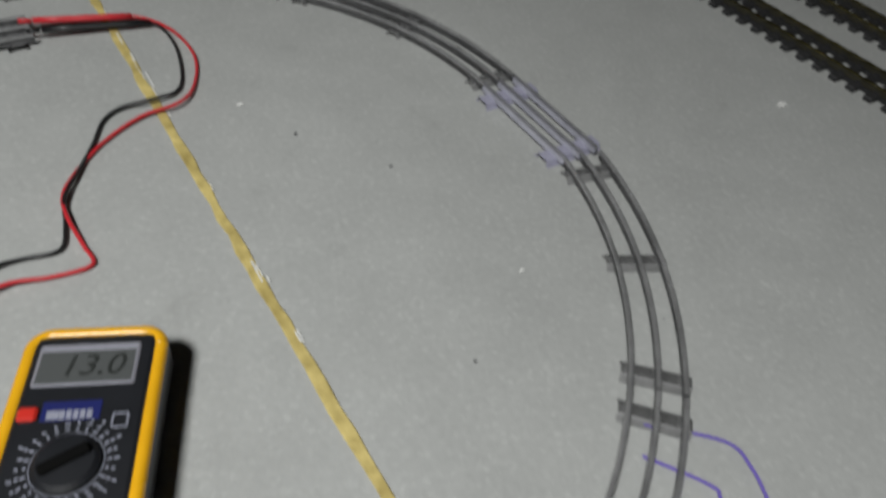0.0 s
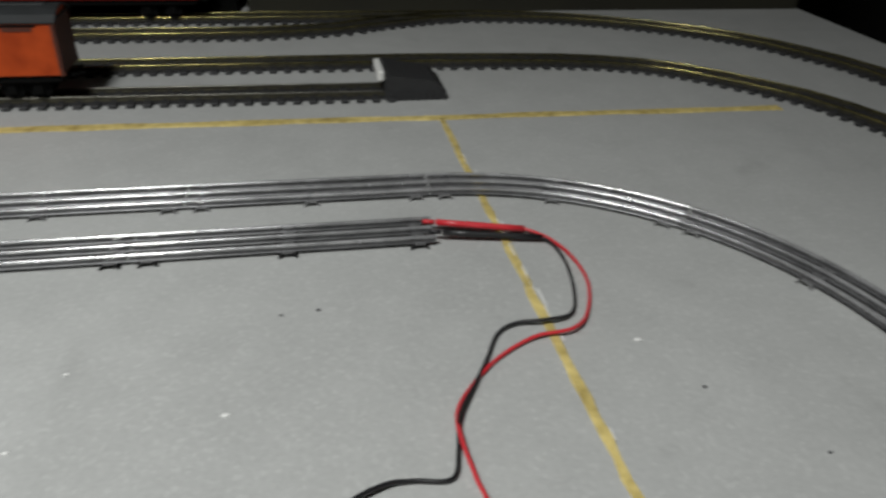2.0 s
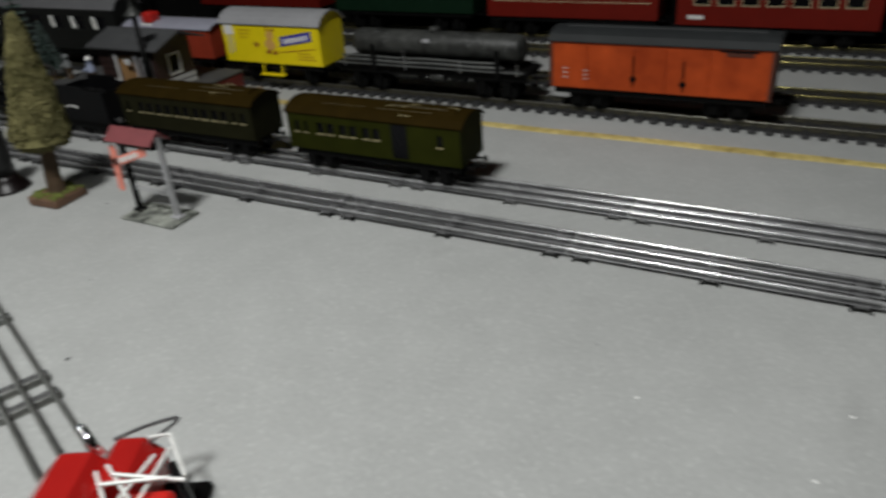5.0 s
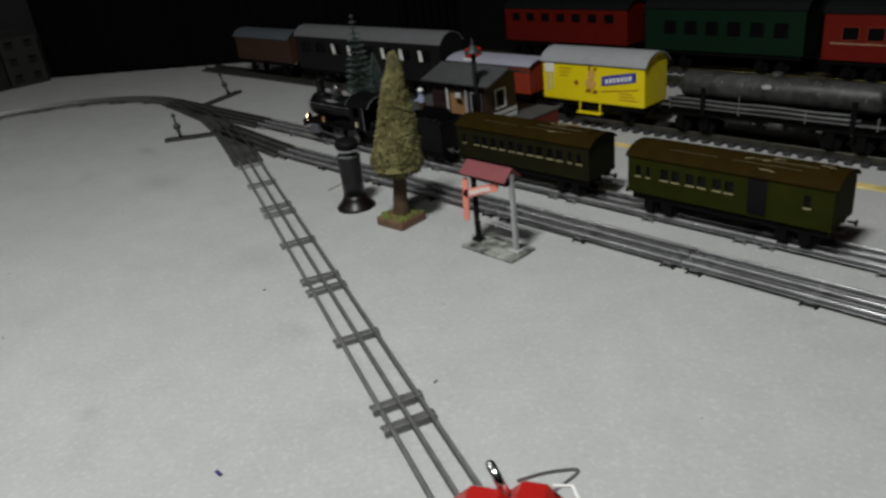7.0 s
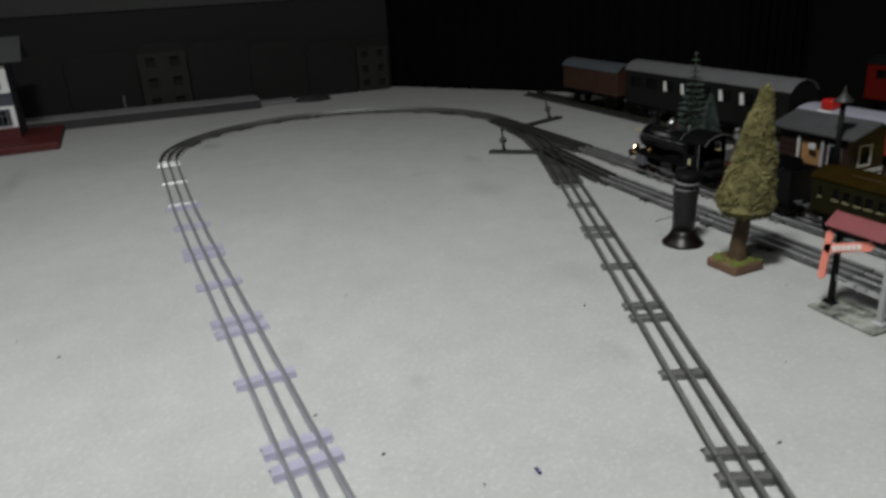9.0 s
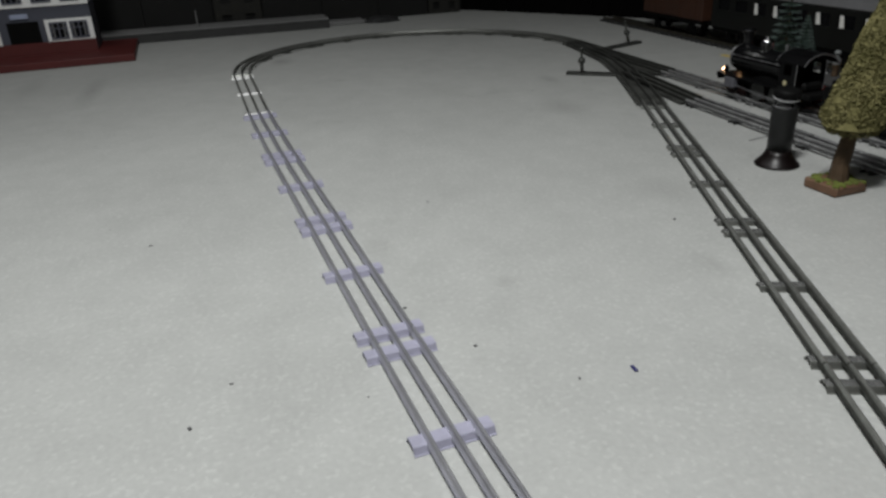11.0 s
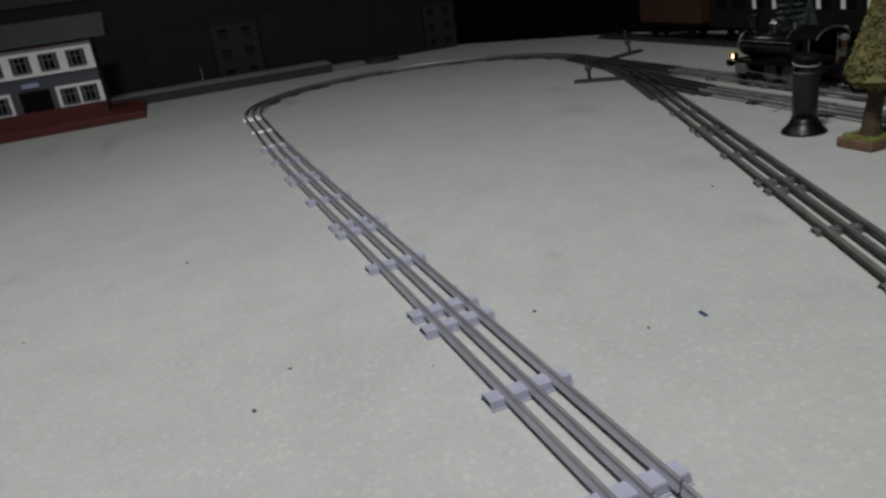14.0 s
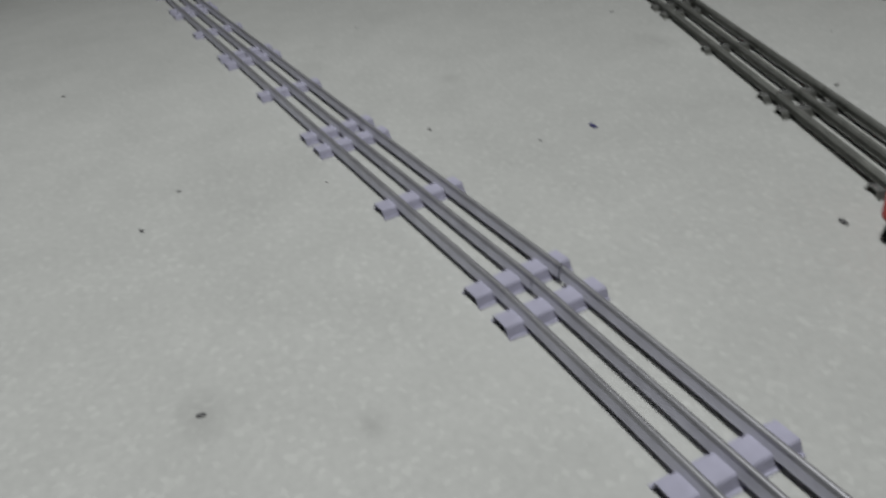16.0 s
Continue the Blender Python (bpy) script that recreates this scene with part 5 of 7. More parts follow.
bm = bmesh.new()
rnd = random.Random(11)
spots = [(-0.081, -0.292), (-0.514, -0.840), (-0.215, -0.764), (-0.170, -0.793), (-0.524, -0.526), (-0.133, -0.519), (-0.201, -0.576), (-0.164, -0.670), (-0.393, -0.978), (0.023, -0.784), (-0.367, -0.290),
         (-0.281, -0.614), (0.058, -0.445), (0.916, -0.205), (0.966, -0.273), (0.629, -0.082), (0.657, -0.079), (0.922, -0.460)]
for k in range(60):
    x, y = spots[k] if k < len(spots) else (rnd.uniform(-1.2, 1.1), rnd.uniform(-1.0, 0.28))
    r = rnd.uniform(0.0009, 0.0019) if k < len(spots) else rnd.uniform(0.0004, 0.0009)
    bmesh.ops.create_icosphere(bm, subdivisions=1, radius=r, matrix=Matrix.Translation((x, y, r * 0.35)) @ Matrix.Rotation(rnd.uniform(0, 3), 4, "Z") @ Matrix.Diagonal((rnd.uniform(1, 2.2), 1, 0.45, 1)))
for x, y, r in ((0.891, -0.149, 0.0022), (0.594, -0.185, 0.0022), (0.487, -0.130, 0.0014), (0.469, -0.198, 0.0016), (0.354, -0.164, 0.0013), (1.348, -0.350, 0.0040), (0.994, -0.411, 0.0016)):
    pale = bmesh.ops.create_icosphere(bm, subdivisions=1, radius=r, matrix=Matrix.Translation((x, y, r * 0.3)) @ Matrix.Diagonal((1.6, 1, 0.4, 1)))
    for f in {f for v in pale["verts"] for f in v.link_faces}:
        f.material_index = 1
tagged(part("crumbs", bm, ["speck", "chip"]), label="scattered dark and pale crumbs on the grey board", category="crumbs", kind="stuff")
ob = thing("plastic_crumb", "tiny dark blue plastic crumb on the board", "crumb", Matrix.Translation((-0.130, -0.476, 0)))
bm = bmesh.new()
box(bm, -0.004, -0.0015, 0, 0.004, 0.0015, 0.0015, bevel=0.0005)
part("flake", bm, "blue_speck", ob)


# ---------------------------------------------------------------- multimeter and its leads
M["meter_yellow"] = material("yellow_rubber_holster", (0.78, 0.40, 0.012), 0.27, vary=0.08, scale=60, bump=0.05)
M["meter_black"] = material("meter_face", (0.012, 0.013, 0.016), 0.4, vary=0.2)
M["meter_blue"] = material("blue_meter_band", (0.015, 0.02, 0.12), 0.4)
M["lcd"] = material("grey_lcd", (0.085, 0.09, 0.09), 0.15, vary=0.04)
M["lcd_frame"] = material("silver_lcd_bezel", (0.26, 0.26, 0.30), 0.35, vary=0.1)
M["digit"] = material("lcd_digit", (0.030, 0.033, 0.031), 0.3)
M["red_button"] = material("red_button", (0.6, 0.03, 0.02), 0.4)
M["red_lead"] = material("red_lead", (0.55, 0.025, 0.035), 0.4, vary=0.1)
M["black_lead"] = material("black_lead", (0.012, 0.012, 0.013), 0.4, vary=0.2)

M["meter_print"] = material("pale_meter_print", (0.30, 0.31, 0.38), 0.5, vary=0.2)
meter = thing("multimeter", "digital multimeter in a glossy yellow holster, sides darkened for shade", "multimeter", Matrix.Translation((0.7034, -0.4281, 0)) @ Matrix.Rotation(radians(-24.4), 4, "Z"))
bm = bmesh.new()
W, H = 0.0358, 0.0735
# holster sides are black: their shade is put into the colour
box(bm, -W, -H, 0, W, H, 0.0318, bevel=0.010, seg=3)
part("case", bm, "meter_black", meter, "holster sides blackened for their shade", smooth=True)
bm = bmesh.new()
ring = []
for cx, cy, a0 in ((W - 0.013, H - 0.013, 0), (-W + 0.013, H - 0.013, 90), (-W + 0.013, -H + 0.013, 180), (W - 0.013, -H + 0.013, 270)):
    ring += [p + Vector((0, 0, 0.0312)) for p in arc(cx, cy, 0.0102, a0, a0 + 90, 8)]
tube(bm, [p + Vector((0, 0, -0.0010)) for p in ring + ring[:2]], 0.0038, 12)
part("rim", bm, "meter_yellow", meter, "glossy rounded yellow rim", smooth=True)
bm = bmesh.new()
box(bm, -W + 0.0045, -H + 0.0048, 0.022, W - 0.0045, H - 0.0048, 0.0335, bevel=0.003, seg=2)
face = part("meter_body", bm, "meter_black", meter)
bm = bmesh.new()
box(bm, -0.0268, 0.035, 0.0333, 0.0236, 0.0610, 0.0350, bevel=0.001)
disp = part("display_bezel", bm, "lcd_frame", meter, "silver display bezel")
bm = bmesh.new()
box(bm, -0.0250, 0.0362, 0.0345, 0.0218, 0.0560, 0.0353)
part("display", bm, "lcd", disp, "grey liquid crystal display")
txt = bpy.data.curves.new("digits", "FONT")
txt.body, txt.size, txt.extrude, txt.shear = "13.0", 0.0185, 0.0002, 0.2
txt.align_x, txt.align_y = "CENTER", "CENTER"
txt.materials.append(M["digit"])
d = new("reading", txt)
d.parent, d.location = disp, (0.001, 0.0460, 0.0355)
bm = bmesh.new()
box(bm, -0.018, 0.0150, 0.0333, 0.010, 0.0262, 0.0339, bevel=0.0003)
part("band", bm, "meter_blue", meter, "dark blue printed band")
for i in range(5):
    bm = bmesh.new()
    box(bm, -0.009 + i * 0.0032, 0.0155, 0.0338, -0.0066 + i * 0.0032, 0.0205, 0.0342)
    part("marking", bm, "meter_print", meter)
bm = bmesh.new()
box(bm, -0.0285, 0.0150, 0.0335, -0.0190, 0.0228, 0.0362, bevel=0.0012)
part("power_button", bm, "red_button", meter, "red push button")
bm = bmesh.new()
lathe(bm, [(0.0155, 0.0333), (0.0155, 0.0355), (0.0130, 0.0375), (0.002, 0.038)], 32, Matrix.Translation((0, -0.0086, 0)))
dial = part("dial", bm, "meter_black", meter, "round black selector dial")
bm = bmesh.new()
box(bm, -0.0030, -0.012, 0.0372, 0.0030, 0.012, 0.0410, bevel=0.0012, m=Matrix.Translation((0, -0.0086, 0)) @ Matrix.Rotation(radians(-60), 4, "Z"))
part("pointer", bm, "frame_grey", dial)
rnd = random.Random(17)
for i in range(26):
    a = radians(i * 360 / 26 + 4)
    bm = bmesh.new()
    for k in range(3):
        r = 0.0188 + 0.0030 * k
        if k == 2 and rnd.random() < 0.45:
            continue
        box(bm, -0.0011, -0.0005, 0.0334, rnd.uniform(0.0005, 0.0016), 0.0005, 0.0338, m=Matrix.Translation((r * math.cos(a), -0.0086 + r * math.sin(a), 0)) @ Matrix.Rotation(rnd.choice((0.0, a)) + 0.25, 4, "Z"))
    part("scale_mark", bm, "meter_print", meter)
bm = bmesh.new()
box(bm, -0.0150, 0.0158, 0.0338, -0.0092, 0.0205, 0.0342)
part("badge", bm, "meter_print", meter, "pale rectangle on the blue band")
bm = bmesh.new()
lathe(bm, [(0.0164, 0.0334), (0.0165, 0.0337), (0.0168, 0.0337), (0.0169, 0.0334)], 40, Matrix.Translation((0, -0.0086, 0)))
part("scale_ring", bm, "meter_print", meter)
bm = bmesh.new()
for a, b, c2, d2 in ((0.016, 0.0095, 0.0240, 0.0103), (0.016, 0.0172, 0.0240, 0.0180), (0.016, 0.0095, 0.0168, 0.0180), (0.0232, 0.0095, 0.0240, 0.0180)):
    box(bm, a, b, 0.0333, c2, d2, 0.0339)
part("socket_outline", bm, "meter_print", meter)
for x, y, mat in ((0.017, -0.052, "red_lead"), (-0.002, -0.054, "black_lead"), (-0.026, -0.030, "red_lead")):
    bm = bmesh.new()
    lathe(bm, [(0.0045, 0.033), (0.0045, 0.037), (0.003, 0.038), (0.0028, 0.034)], 14, Matrix.Translation((x, y, 0)))
    part("socket", bm, mat, meter)


def lead(name, label, ctrl, mat, clip):
    ob = thing(name, label, "test lead", Matrix.Translation((ctrl[0][0], ctrl[0][1], 0)))
    base = Vector((ctrl[0][0], ctrl[0][1], 0))
    pts = []
    for i, (x, y) in enumerate(ctrl):
        z = 0.0024 + 0.0035 * max(0, math.sin(i * 1.3))
        pts.append(Vector((x, y, max(z, 0.009 - i * 0.002))) - base)
    bm = bmesh.new()
    tube(bm, spline(pts, 6), 0.0015, 8)
    part("cable", bm, mat, ob, smooth=True)
    bm = bmesh.new()
    a, b = pts[0], pts[2]
    tube(bm, [a.lerp(b, k / 4) for k in range(5)], 0.0030, 10)
    tube(bm, [a + (a - b).normalized() * 0.012, a + (a - b).normalized() * 0.001], 0.0022, 8)
    part("probe_sleeve", bm, mat, ob, smooth=True)
    return ob


lead("test_lead", "red test lead snaking over the board from the siding rail", [(0.769, 0.032), (0.808, 0.023), (0.850, 0.017), (0.875, -0.014), (0.881, -0.064), (0.866, -0.110), (0.845, -0.135), (0.814, -0.138), (0.782, -0.156), (0.758, -0.180), (0.741, -0.206), (0.738, -0.233), (0.741, -0.261), (0.742, -0.281), (0.718, -0.281), (0.692, -0.277), (0.668, -0.288), (0.640, -0.312), (0.622, -0.37), (0.632, -0.44), (0.66, -0.47)], "red_lead", 0)
lead("test_lead", "black test lead lying beside the red one on the board", [(0.772, 0.013), (0.820, 0.006), (0.862, -0.001), (0.871, -0.036), (0.864, -0.082), (0.851, -0.113), (0.827, -0.122), (0.804, -0.120), (0.787, -0.130), (0.773, -0.156), (0.757, -0.184), (0.741, -0.212), (0.735, -0.238), (0.727, -0.259), (0.704, -0.257), (0.687, -0.259), (0.664, -0.271), (0.630, -0.30), (0.605, -0.37), (0.618, -0.46), (0.655, -0.49)], "black_lead", 0)
ob = thing("violet_wire", "thin violet wire curling away from the curved track", "wire", Matrix.Translation((1.0, -0.59, 0)))
M["violet"] = material("violet_wire", (0.16, 0.12, 0.42), 0.45)
for line in ([(0.985, -0.545), (1.02, -0.577), (1.021, -0.597), (1.012, -0.62), (0.99, -0.68)], [(0.97, -0.56), (0.992, -0.593), (0.989, -0.605), (0.97, -0.66)]):
    bm = bmesh.new()
    tube(bm, [p - Vector((1.0, -0.59, -0.0015)) for p in spline([(x, y, 0) for x, y in line], 6)], 0.0012, 6)
    part("strand", bm, "violet", ob)


# ---------------------------------------------------------------- trackside models
M["roof_red"] = material("dusty_red_roof", (0.18, 0.042, 0.046), 0.6, vary=0.2, scale=60)
M["tin_grey"] = material("grey_tin_post", (0.42, 0.42, 0.43), 0.45, metal=0.3, vary=0.15)
M["moss_plate"] = material("mottled_green_base", (0.022, 0.025, 0.020), 0.7, vary=0.5, scale=110, colour2=(0.24, 0.25, 0.22), coarse=60, bump=0.4, bump_scale=160)
M["pink_arm"] = material("salmon_signal_arm", (0.85, 0.27, 0.20), 0.45, vary=0.12)
sign = thing("crossing_sign", "tin crossing post with red roof and salmon warning arms", "railway sign", Matrix.Translation((-0.213, -0.063, 0)))
bm = bmesh.new()
box(bm, -0.040, -0.0215, 0, 0.040, 0.0215, 0.004, bevel=0.0012)
part("base_plate", bm, "moss_plate", sign)
bm = bmesh.new()
rnd = random.Random(4)
for k in range(40):
    p = (rnd.uniform(-0.034, 0.034), rnd.uniform(-0.017, 0.017), 0.0045)
    bmesh.ops.create_icosphere(bm, subdivisions=1, radius=rnd.uniform(0.0015, 0.003), matrix=Matrix.Translation(p) @ Matrix.Diagonal((1.5, 1, 0.5, 1)))
tagged(part("rubble", bm, "moss_plate", sign), kind="stuff")
for x, mat in ((-0.030, "black_matt"), (0.029, "tin_grey")):
    bm = bmesh.new()
    prism(bm, [(x - 0.0030, 0.004), (x + 0.0030, 0.004), (x + 0.0021, 0.098), (x - 0.0021, 0.098)], -0.0022, 0.0022, "y")
    box(bm, x - 0.007, -0.0055, 0.004, x + 0.007, 0.0055, 0.007, bevel=0.001)
    part("post", bm, mat, sign)
bm = bmesh.new()
for z in (0.032, 0.036):
    rod(bm, (-0.030, 0, z), (0.029, 0, z - 0.002), 0.0009, 6)
rod(bm, (0.0, 0, 0.028), (0.0, 0, 0.036), 0.0009, 6)
part("crossbar", bm, "tin_grey", sign)
bm = bmesh.new()
prism(bm, [(-0.0145, 0.093), (0.0, 0.106), (0.0145, 0.093), (0.0135, 0.0917), (0.0, 0.1037), (-0.0135, 0.0917)], -0.038, 0.031, "x")
part("roof", bm, "roof_red", sign)
bm = bmesh.new()
box(bm, -0.028, -0.008, 0.086, 0.028, 0.008, 0.092)
part("lamp_housing", bm, "black_matt", sign)
for a, b, w, lab in (((-0.036, 0.066), (0.014, 0.084), 0.0048, "pale printed arm"), ((-0.038, 0.034), (-0.034, 0.084), 0.0044, "hanging salmon arm")):
    bm = bmesh.new()
    p, q = Vector((a[0], 0, a[1])), Vector((b[0], 0, b[1]))
    d3 = (q - p).normalized()
    s3 = Vector((-d3.z, 0, d3.x)) * w
    for y0, y1 in ((-0.010, -0.0085),):
        A = [bm.verts.new(v + Vector((0, y0, 0))) for v in (p - s3, q - s3, q + d3 * w * 0.8, q + s3, p + s3, p - d3 * w * 0.8)]
        B = [bm.verts.new(v.co + Vector((0, y1 - y0, 0))) for v in A]
        bm.faces.new(A)
        bm.faces.new(B[::-1])
        for i in range(6):
            bm.faces.new((A[i], A[(i + 1) % 6], B[(i + 1) % 6], B[i]))
    arm = part("warning_arm", bm, "pink_arm", sign, lab)
    if lab.startswith("pale"):
        bm = bmesh.new()
        m2 = Matrix.Translation((p + q) / 2 + Vector((0, -0.0106, 0))) @ Matrix.Rotation(-math.atan2(q.z - p.z, q.x - p.x), 4, "Y")
        for k in range(6):
            box(bm, -0.018 + k * 0.006, -0.0003, -0.0028, -0.0138 + k * 0.006, 0.0003, 0.0028, m=m2)
        part("lettering", bm, "white", arm)

# black oil-lamp shaped tower
M["tower_grey"] = material("charcoal_tin", (0.013, 0.0133, 0.0135), 0.42, vary=0.25, scale=60, spec=0.35)
M["tower_foot"] = material("red_black_enamel", (0.0058, 0.0035, 0.0035), 0.36, vary=0.3, scale=60, spec=0.3)
tower = thing("water_tower", "small black metal tower with flared foot and cap", "toy tower", Matrix.Translation((-0.4775, -0.069, 0)))
bm = bmesh.new()
lathe(bm, [(0.0275, 0.0), (0.0275, 0.0022), (0.0250, 0.0045), (0.0205, 0.0095), (0.0170, 0.0150), (0.0153, 0.0200)], 28)
part("foot", bm, "tower_foot", tower, "glossy red-black flared foot", smooth=True)
bm = bmesh.new()
lathe(bm, [(0.0149, 0.0192), (0.0150, 0.0400), (0.0156, 0.0600), (0.0164, 0.0745), (0.0166, 0.0765), (0.0148, 0.0770), (0.0144, 0.0755)], 28)
part("column", bm, "tower_grey", tower, "dark grey column", smooth=True)
bm = bmesh.new()
lathe(bm, [(0.0140, 0.0752), (0.0140, 0.0766), (0.0040, 0.0769)], 24)
part("top_plate", bm, "tin_grey", tower, "pale grey plate closing the column")
tilt = Matrix.Translation((0, 0, 0.0855)) @ Matrix.Rotation(radians(7), 4, "Y")
bm = bmesh.new()
lathe(bm, [(0.0150, 0.0), (0.0162, 0.0006), (0.0162, 0.0016), (0.0150, 0.0020)], 24, tilt)
disc = part("disc", bm, "tin_grey", tower, "pale worn rim of the cap")
bm = bmesh.new()
lathe(bm, [(0.0146, 0.0019), (0.0158, 0.0030), (0.0160, 0.0100), (0.0148, 0.0122), (0.0085, 0.0136), (0.0030, 0.0140)], 24, tilt)
part("cap", bm, "black_matt", tower, "flat black cap", smooth=True)
for k in range(3):
    bm = bmesh.new()
    a = k * 2.1
    rod(bm, (0.012 * math.cos(a), 0.012 * math.sin(a), 0.0755), (0.012 * math.cos(a), 0.012 * math.sin(a), 0.0865), 0.0012, 6)
    part("strut", bm, "black_matt", tower)
bm = bmesh.new()
rod(bm, (-0.014, -0.008, 0.035), (-0.031, -0.022, 0.026), 0.0008, 6)
part("lever", bm, "steel_dull", tower)

# trees
M["needle_olive"] = material("faded_olive_flock", (0.115, 0.110, 0.042), 0.95, vary=0.28, scale=110, colour2=(0.225, 0.205, 0.095), coarse=45, spec=0.05)
M["trunk"] = material("brown_trunk", (0.06, 0.035, 0.016), 0.8, vary=0.3, scale=90, bump=0.4)
M["wood_block"] = material("red_brown_wood", (0.13, 0.070, 0.04), 0.6, vary=0.25, scale=70, bump=0.15)
M["moss"] = material("green_moss", (0.10, 0.12, 0.02), 0.95, vary=0.4, scale=120, bump=0.5)
# paler tips put the bluish glints of the bristles into the colour
M["fir_tip"] = material("glinting_blue_green_bristle_tip", (0.050, 0.075, 0.066), 0.7, vary=0.4, scale=80)
M["fir_green"] = material("dark_fir_bristle", (0.022, 0.04, 0.026), 0.7, vary=0.4, scale=80)


LEAN = Vector((0.060, 0.050, 0))   # the flocked tree leans a little to the back


def flocked_tree(x, y, height, z0, r0, seed):
    top = thing("model_tree", "tapered olive flocked model tree on a square wooden block", "tree", Matrix.Translation((x, y, 0)) @ Matrix.Rotation(radians(8), 4, "Z"))
    bm = bmesh.new()
    m = Matrix.Rotation(radians(-4), 4, "Z")
    box(bm, -0.0238, -0.0238, 0, 0.0238, 0.0238, 0.012, bevel=0.002, m=m)
    part("block", bm, "wood_block", top)
    rnd = random.Random(seed)
    bm = bmesh.new()
    for k in range(60):
        a, b = rnd.uniform(-0.021, 0.021), rnd.uniform(-0.021, 0.021)
        p = m @ Vector((a, b, 0.0122))
        bmesh.ops.create_icosphere(bm, subdivisions=1, radius=rnd.uniform(0.002, 0.0048), matrix=Matrix.Translation(p) @ Matrix.Diagonal((1.3, 1.1, 0.7, 1)))
    tagged(part("moss", bm, "moss", top, "green moss on the block"), kind="stuff")
    bm = bmesh.new()
    lathe(bm, [(0.0125, 0.011), (0.0108, 0.018), (0.0094, 0.032), (0.0088, 0.055), (0.007, 0.075), (0.004, 0.12), (0.002, height - 0.01)], 10)
    for v in bm.verts:
        v.co += LEAN * v.co.z + Vector((0.0012 * math.sin(v.co.z * 120), 0, 0))
    part("trunk", bm, "trunk", top)
    for k in range(5):
        a = k * 1.257
        bm = bmesh.new()
        rod(bm, (0, 0, z0 + 0.01), (r0 * 0.7 * math.cos(a), r0 * 0.7 * math.sin(a), z0 + 0.03), 0.0022, 6, 0.001)
        part("limb", bm, "trunk", top)
    verts, faces = [], []
    tufts = [(rnd.uniform(0, 2 * math.pi), z0 + (height - z0) * rnd.random() ** 1.3, rnd.uniform(-0.16, 0.10)) for _ in range(90)]
    for k in range(19000):
        u = rnd.random() ** 0.72
        z = height - (height - z0) * u
        edge = 0.0055 + (r0 - 0.0055) * ((height - z) / (height - z0)) ** 0.92
        if z < z0 + 0.018:
            edge *= 0.55 + 0.45 * ((z - z0) / 0.018) ** 0.5
        if z > height - 0.006:
            edge *= 0.35 + 0.65 * ((height - z) / 0.006) ** 0.5
        a = rnd.uniform(0, 2 * math.pi)
        edge *= 1 + 0.035 * math.sin(a * 3 + z * 90) + 0.025 * math.sin(a * 7 - z * 140)
        for ta, tz, push in tufts:
            away = (((a - ta + math.pi) % (2 * math.pi) - math.pi) * edge) ** 2 + (z - tz) ** 2
            if away < 0.00008:
                edge *= 1 + 0.8 * push * (1 - away / 0.00008)
        rad = edge * (rnd.uniform(0.88, 1.04) if rnd.random() < 0.85 else rnd.uniform(0.2, 0.8))
        c = Vector((rad * math.cos(a) + LEAN.x * z, rad * math.sin(a) + LEAN.y * z, z + rnd.uniform(-0.003, 0.003)))
        size = rnd.uniform(0.0008, 0.0019)
        e = Euler((rnd.uniform(0, 6.3), rnd.uniform(0, 6.3), rnd.uniform(0, 6.3))).to_matrix()
        i = len(verts)
        for q in ((-1, -0.6, 0), (1, -0.5, 0.2), (0.8, 0.7, -0.1), (-0.7, 0.6, 0.25), (0, 0, 0.7)):
            verts.append(c + e @ (Vector(q) * size))
        faces += [(i, i + 1, i + 4), (i + 1, i + 2, i + 4), (i + 2, i + 3, i + 4), (i + 3, i, i + 4)]
    me = bpy.data.meshes.new("crown")
    me.from_pydata(verts, [], faces)
    me.materials.append(M["needle_olive"])
    cr = new("crown", me)
    cr.parent = top
    tagged(cr, label="dense crumbly olive flock crown", kind="stuff")
    # inner core keeps the crown closed
    bm = bmesh.new()
    prof = [(0.0035 + (r0 * 0.95 - 0.0035) * ((height - z) / (height - z0)) ** 0.9, z) for z in [z0 + 0.008 + (height - 0.012 - z0) * i / 8 for i in range(9)]]
    for v in lathe(bm, prof, 16):
        v.co += LEAN * v.co.z
    part("core", bm, "needle_olive", top)
    return top


flocked_tree(-0.377, -0.071, 0.219, 0.070, 0.0357, 2)


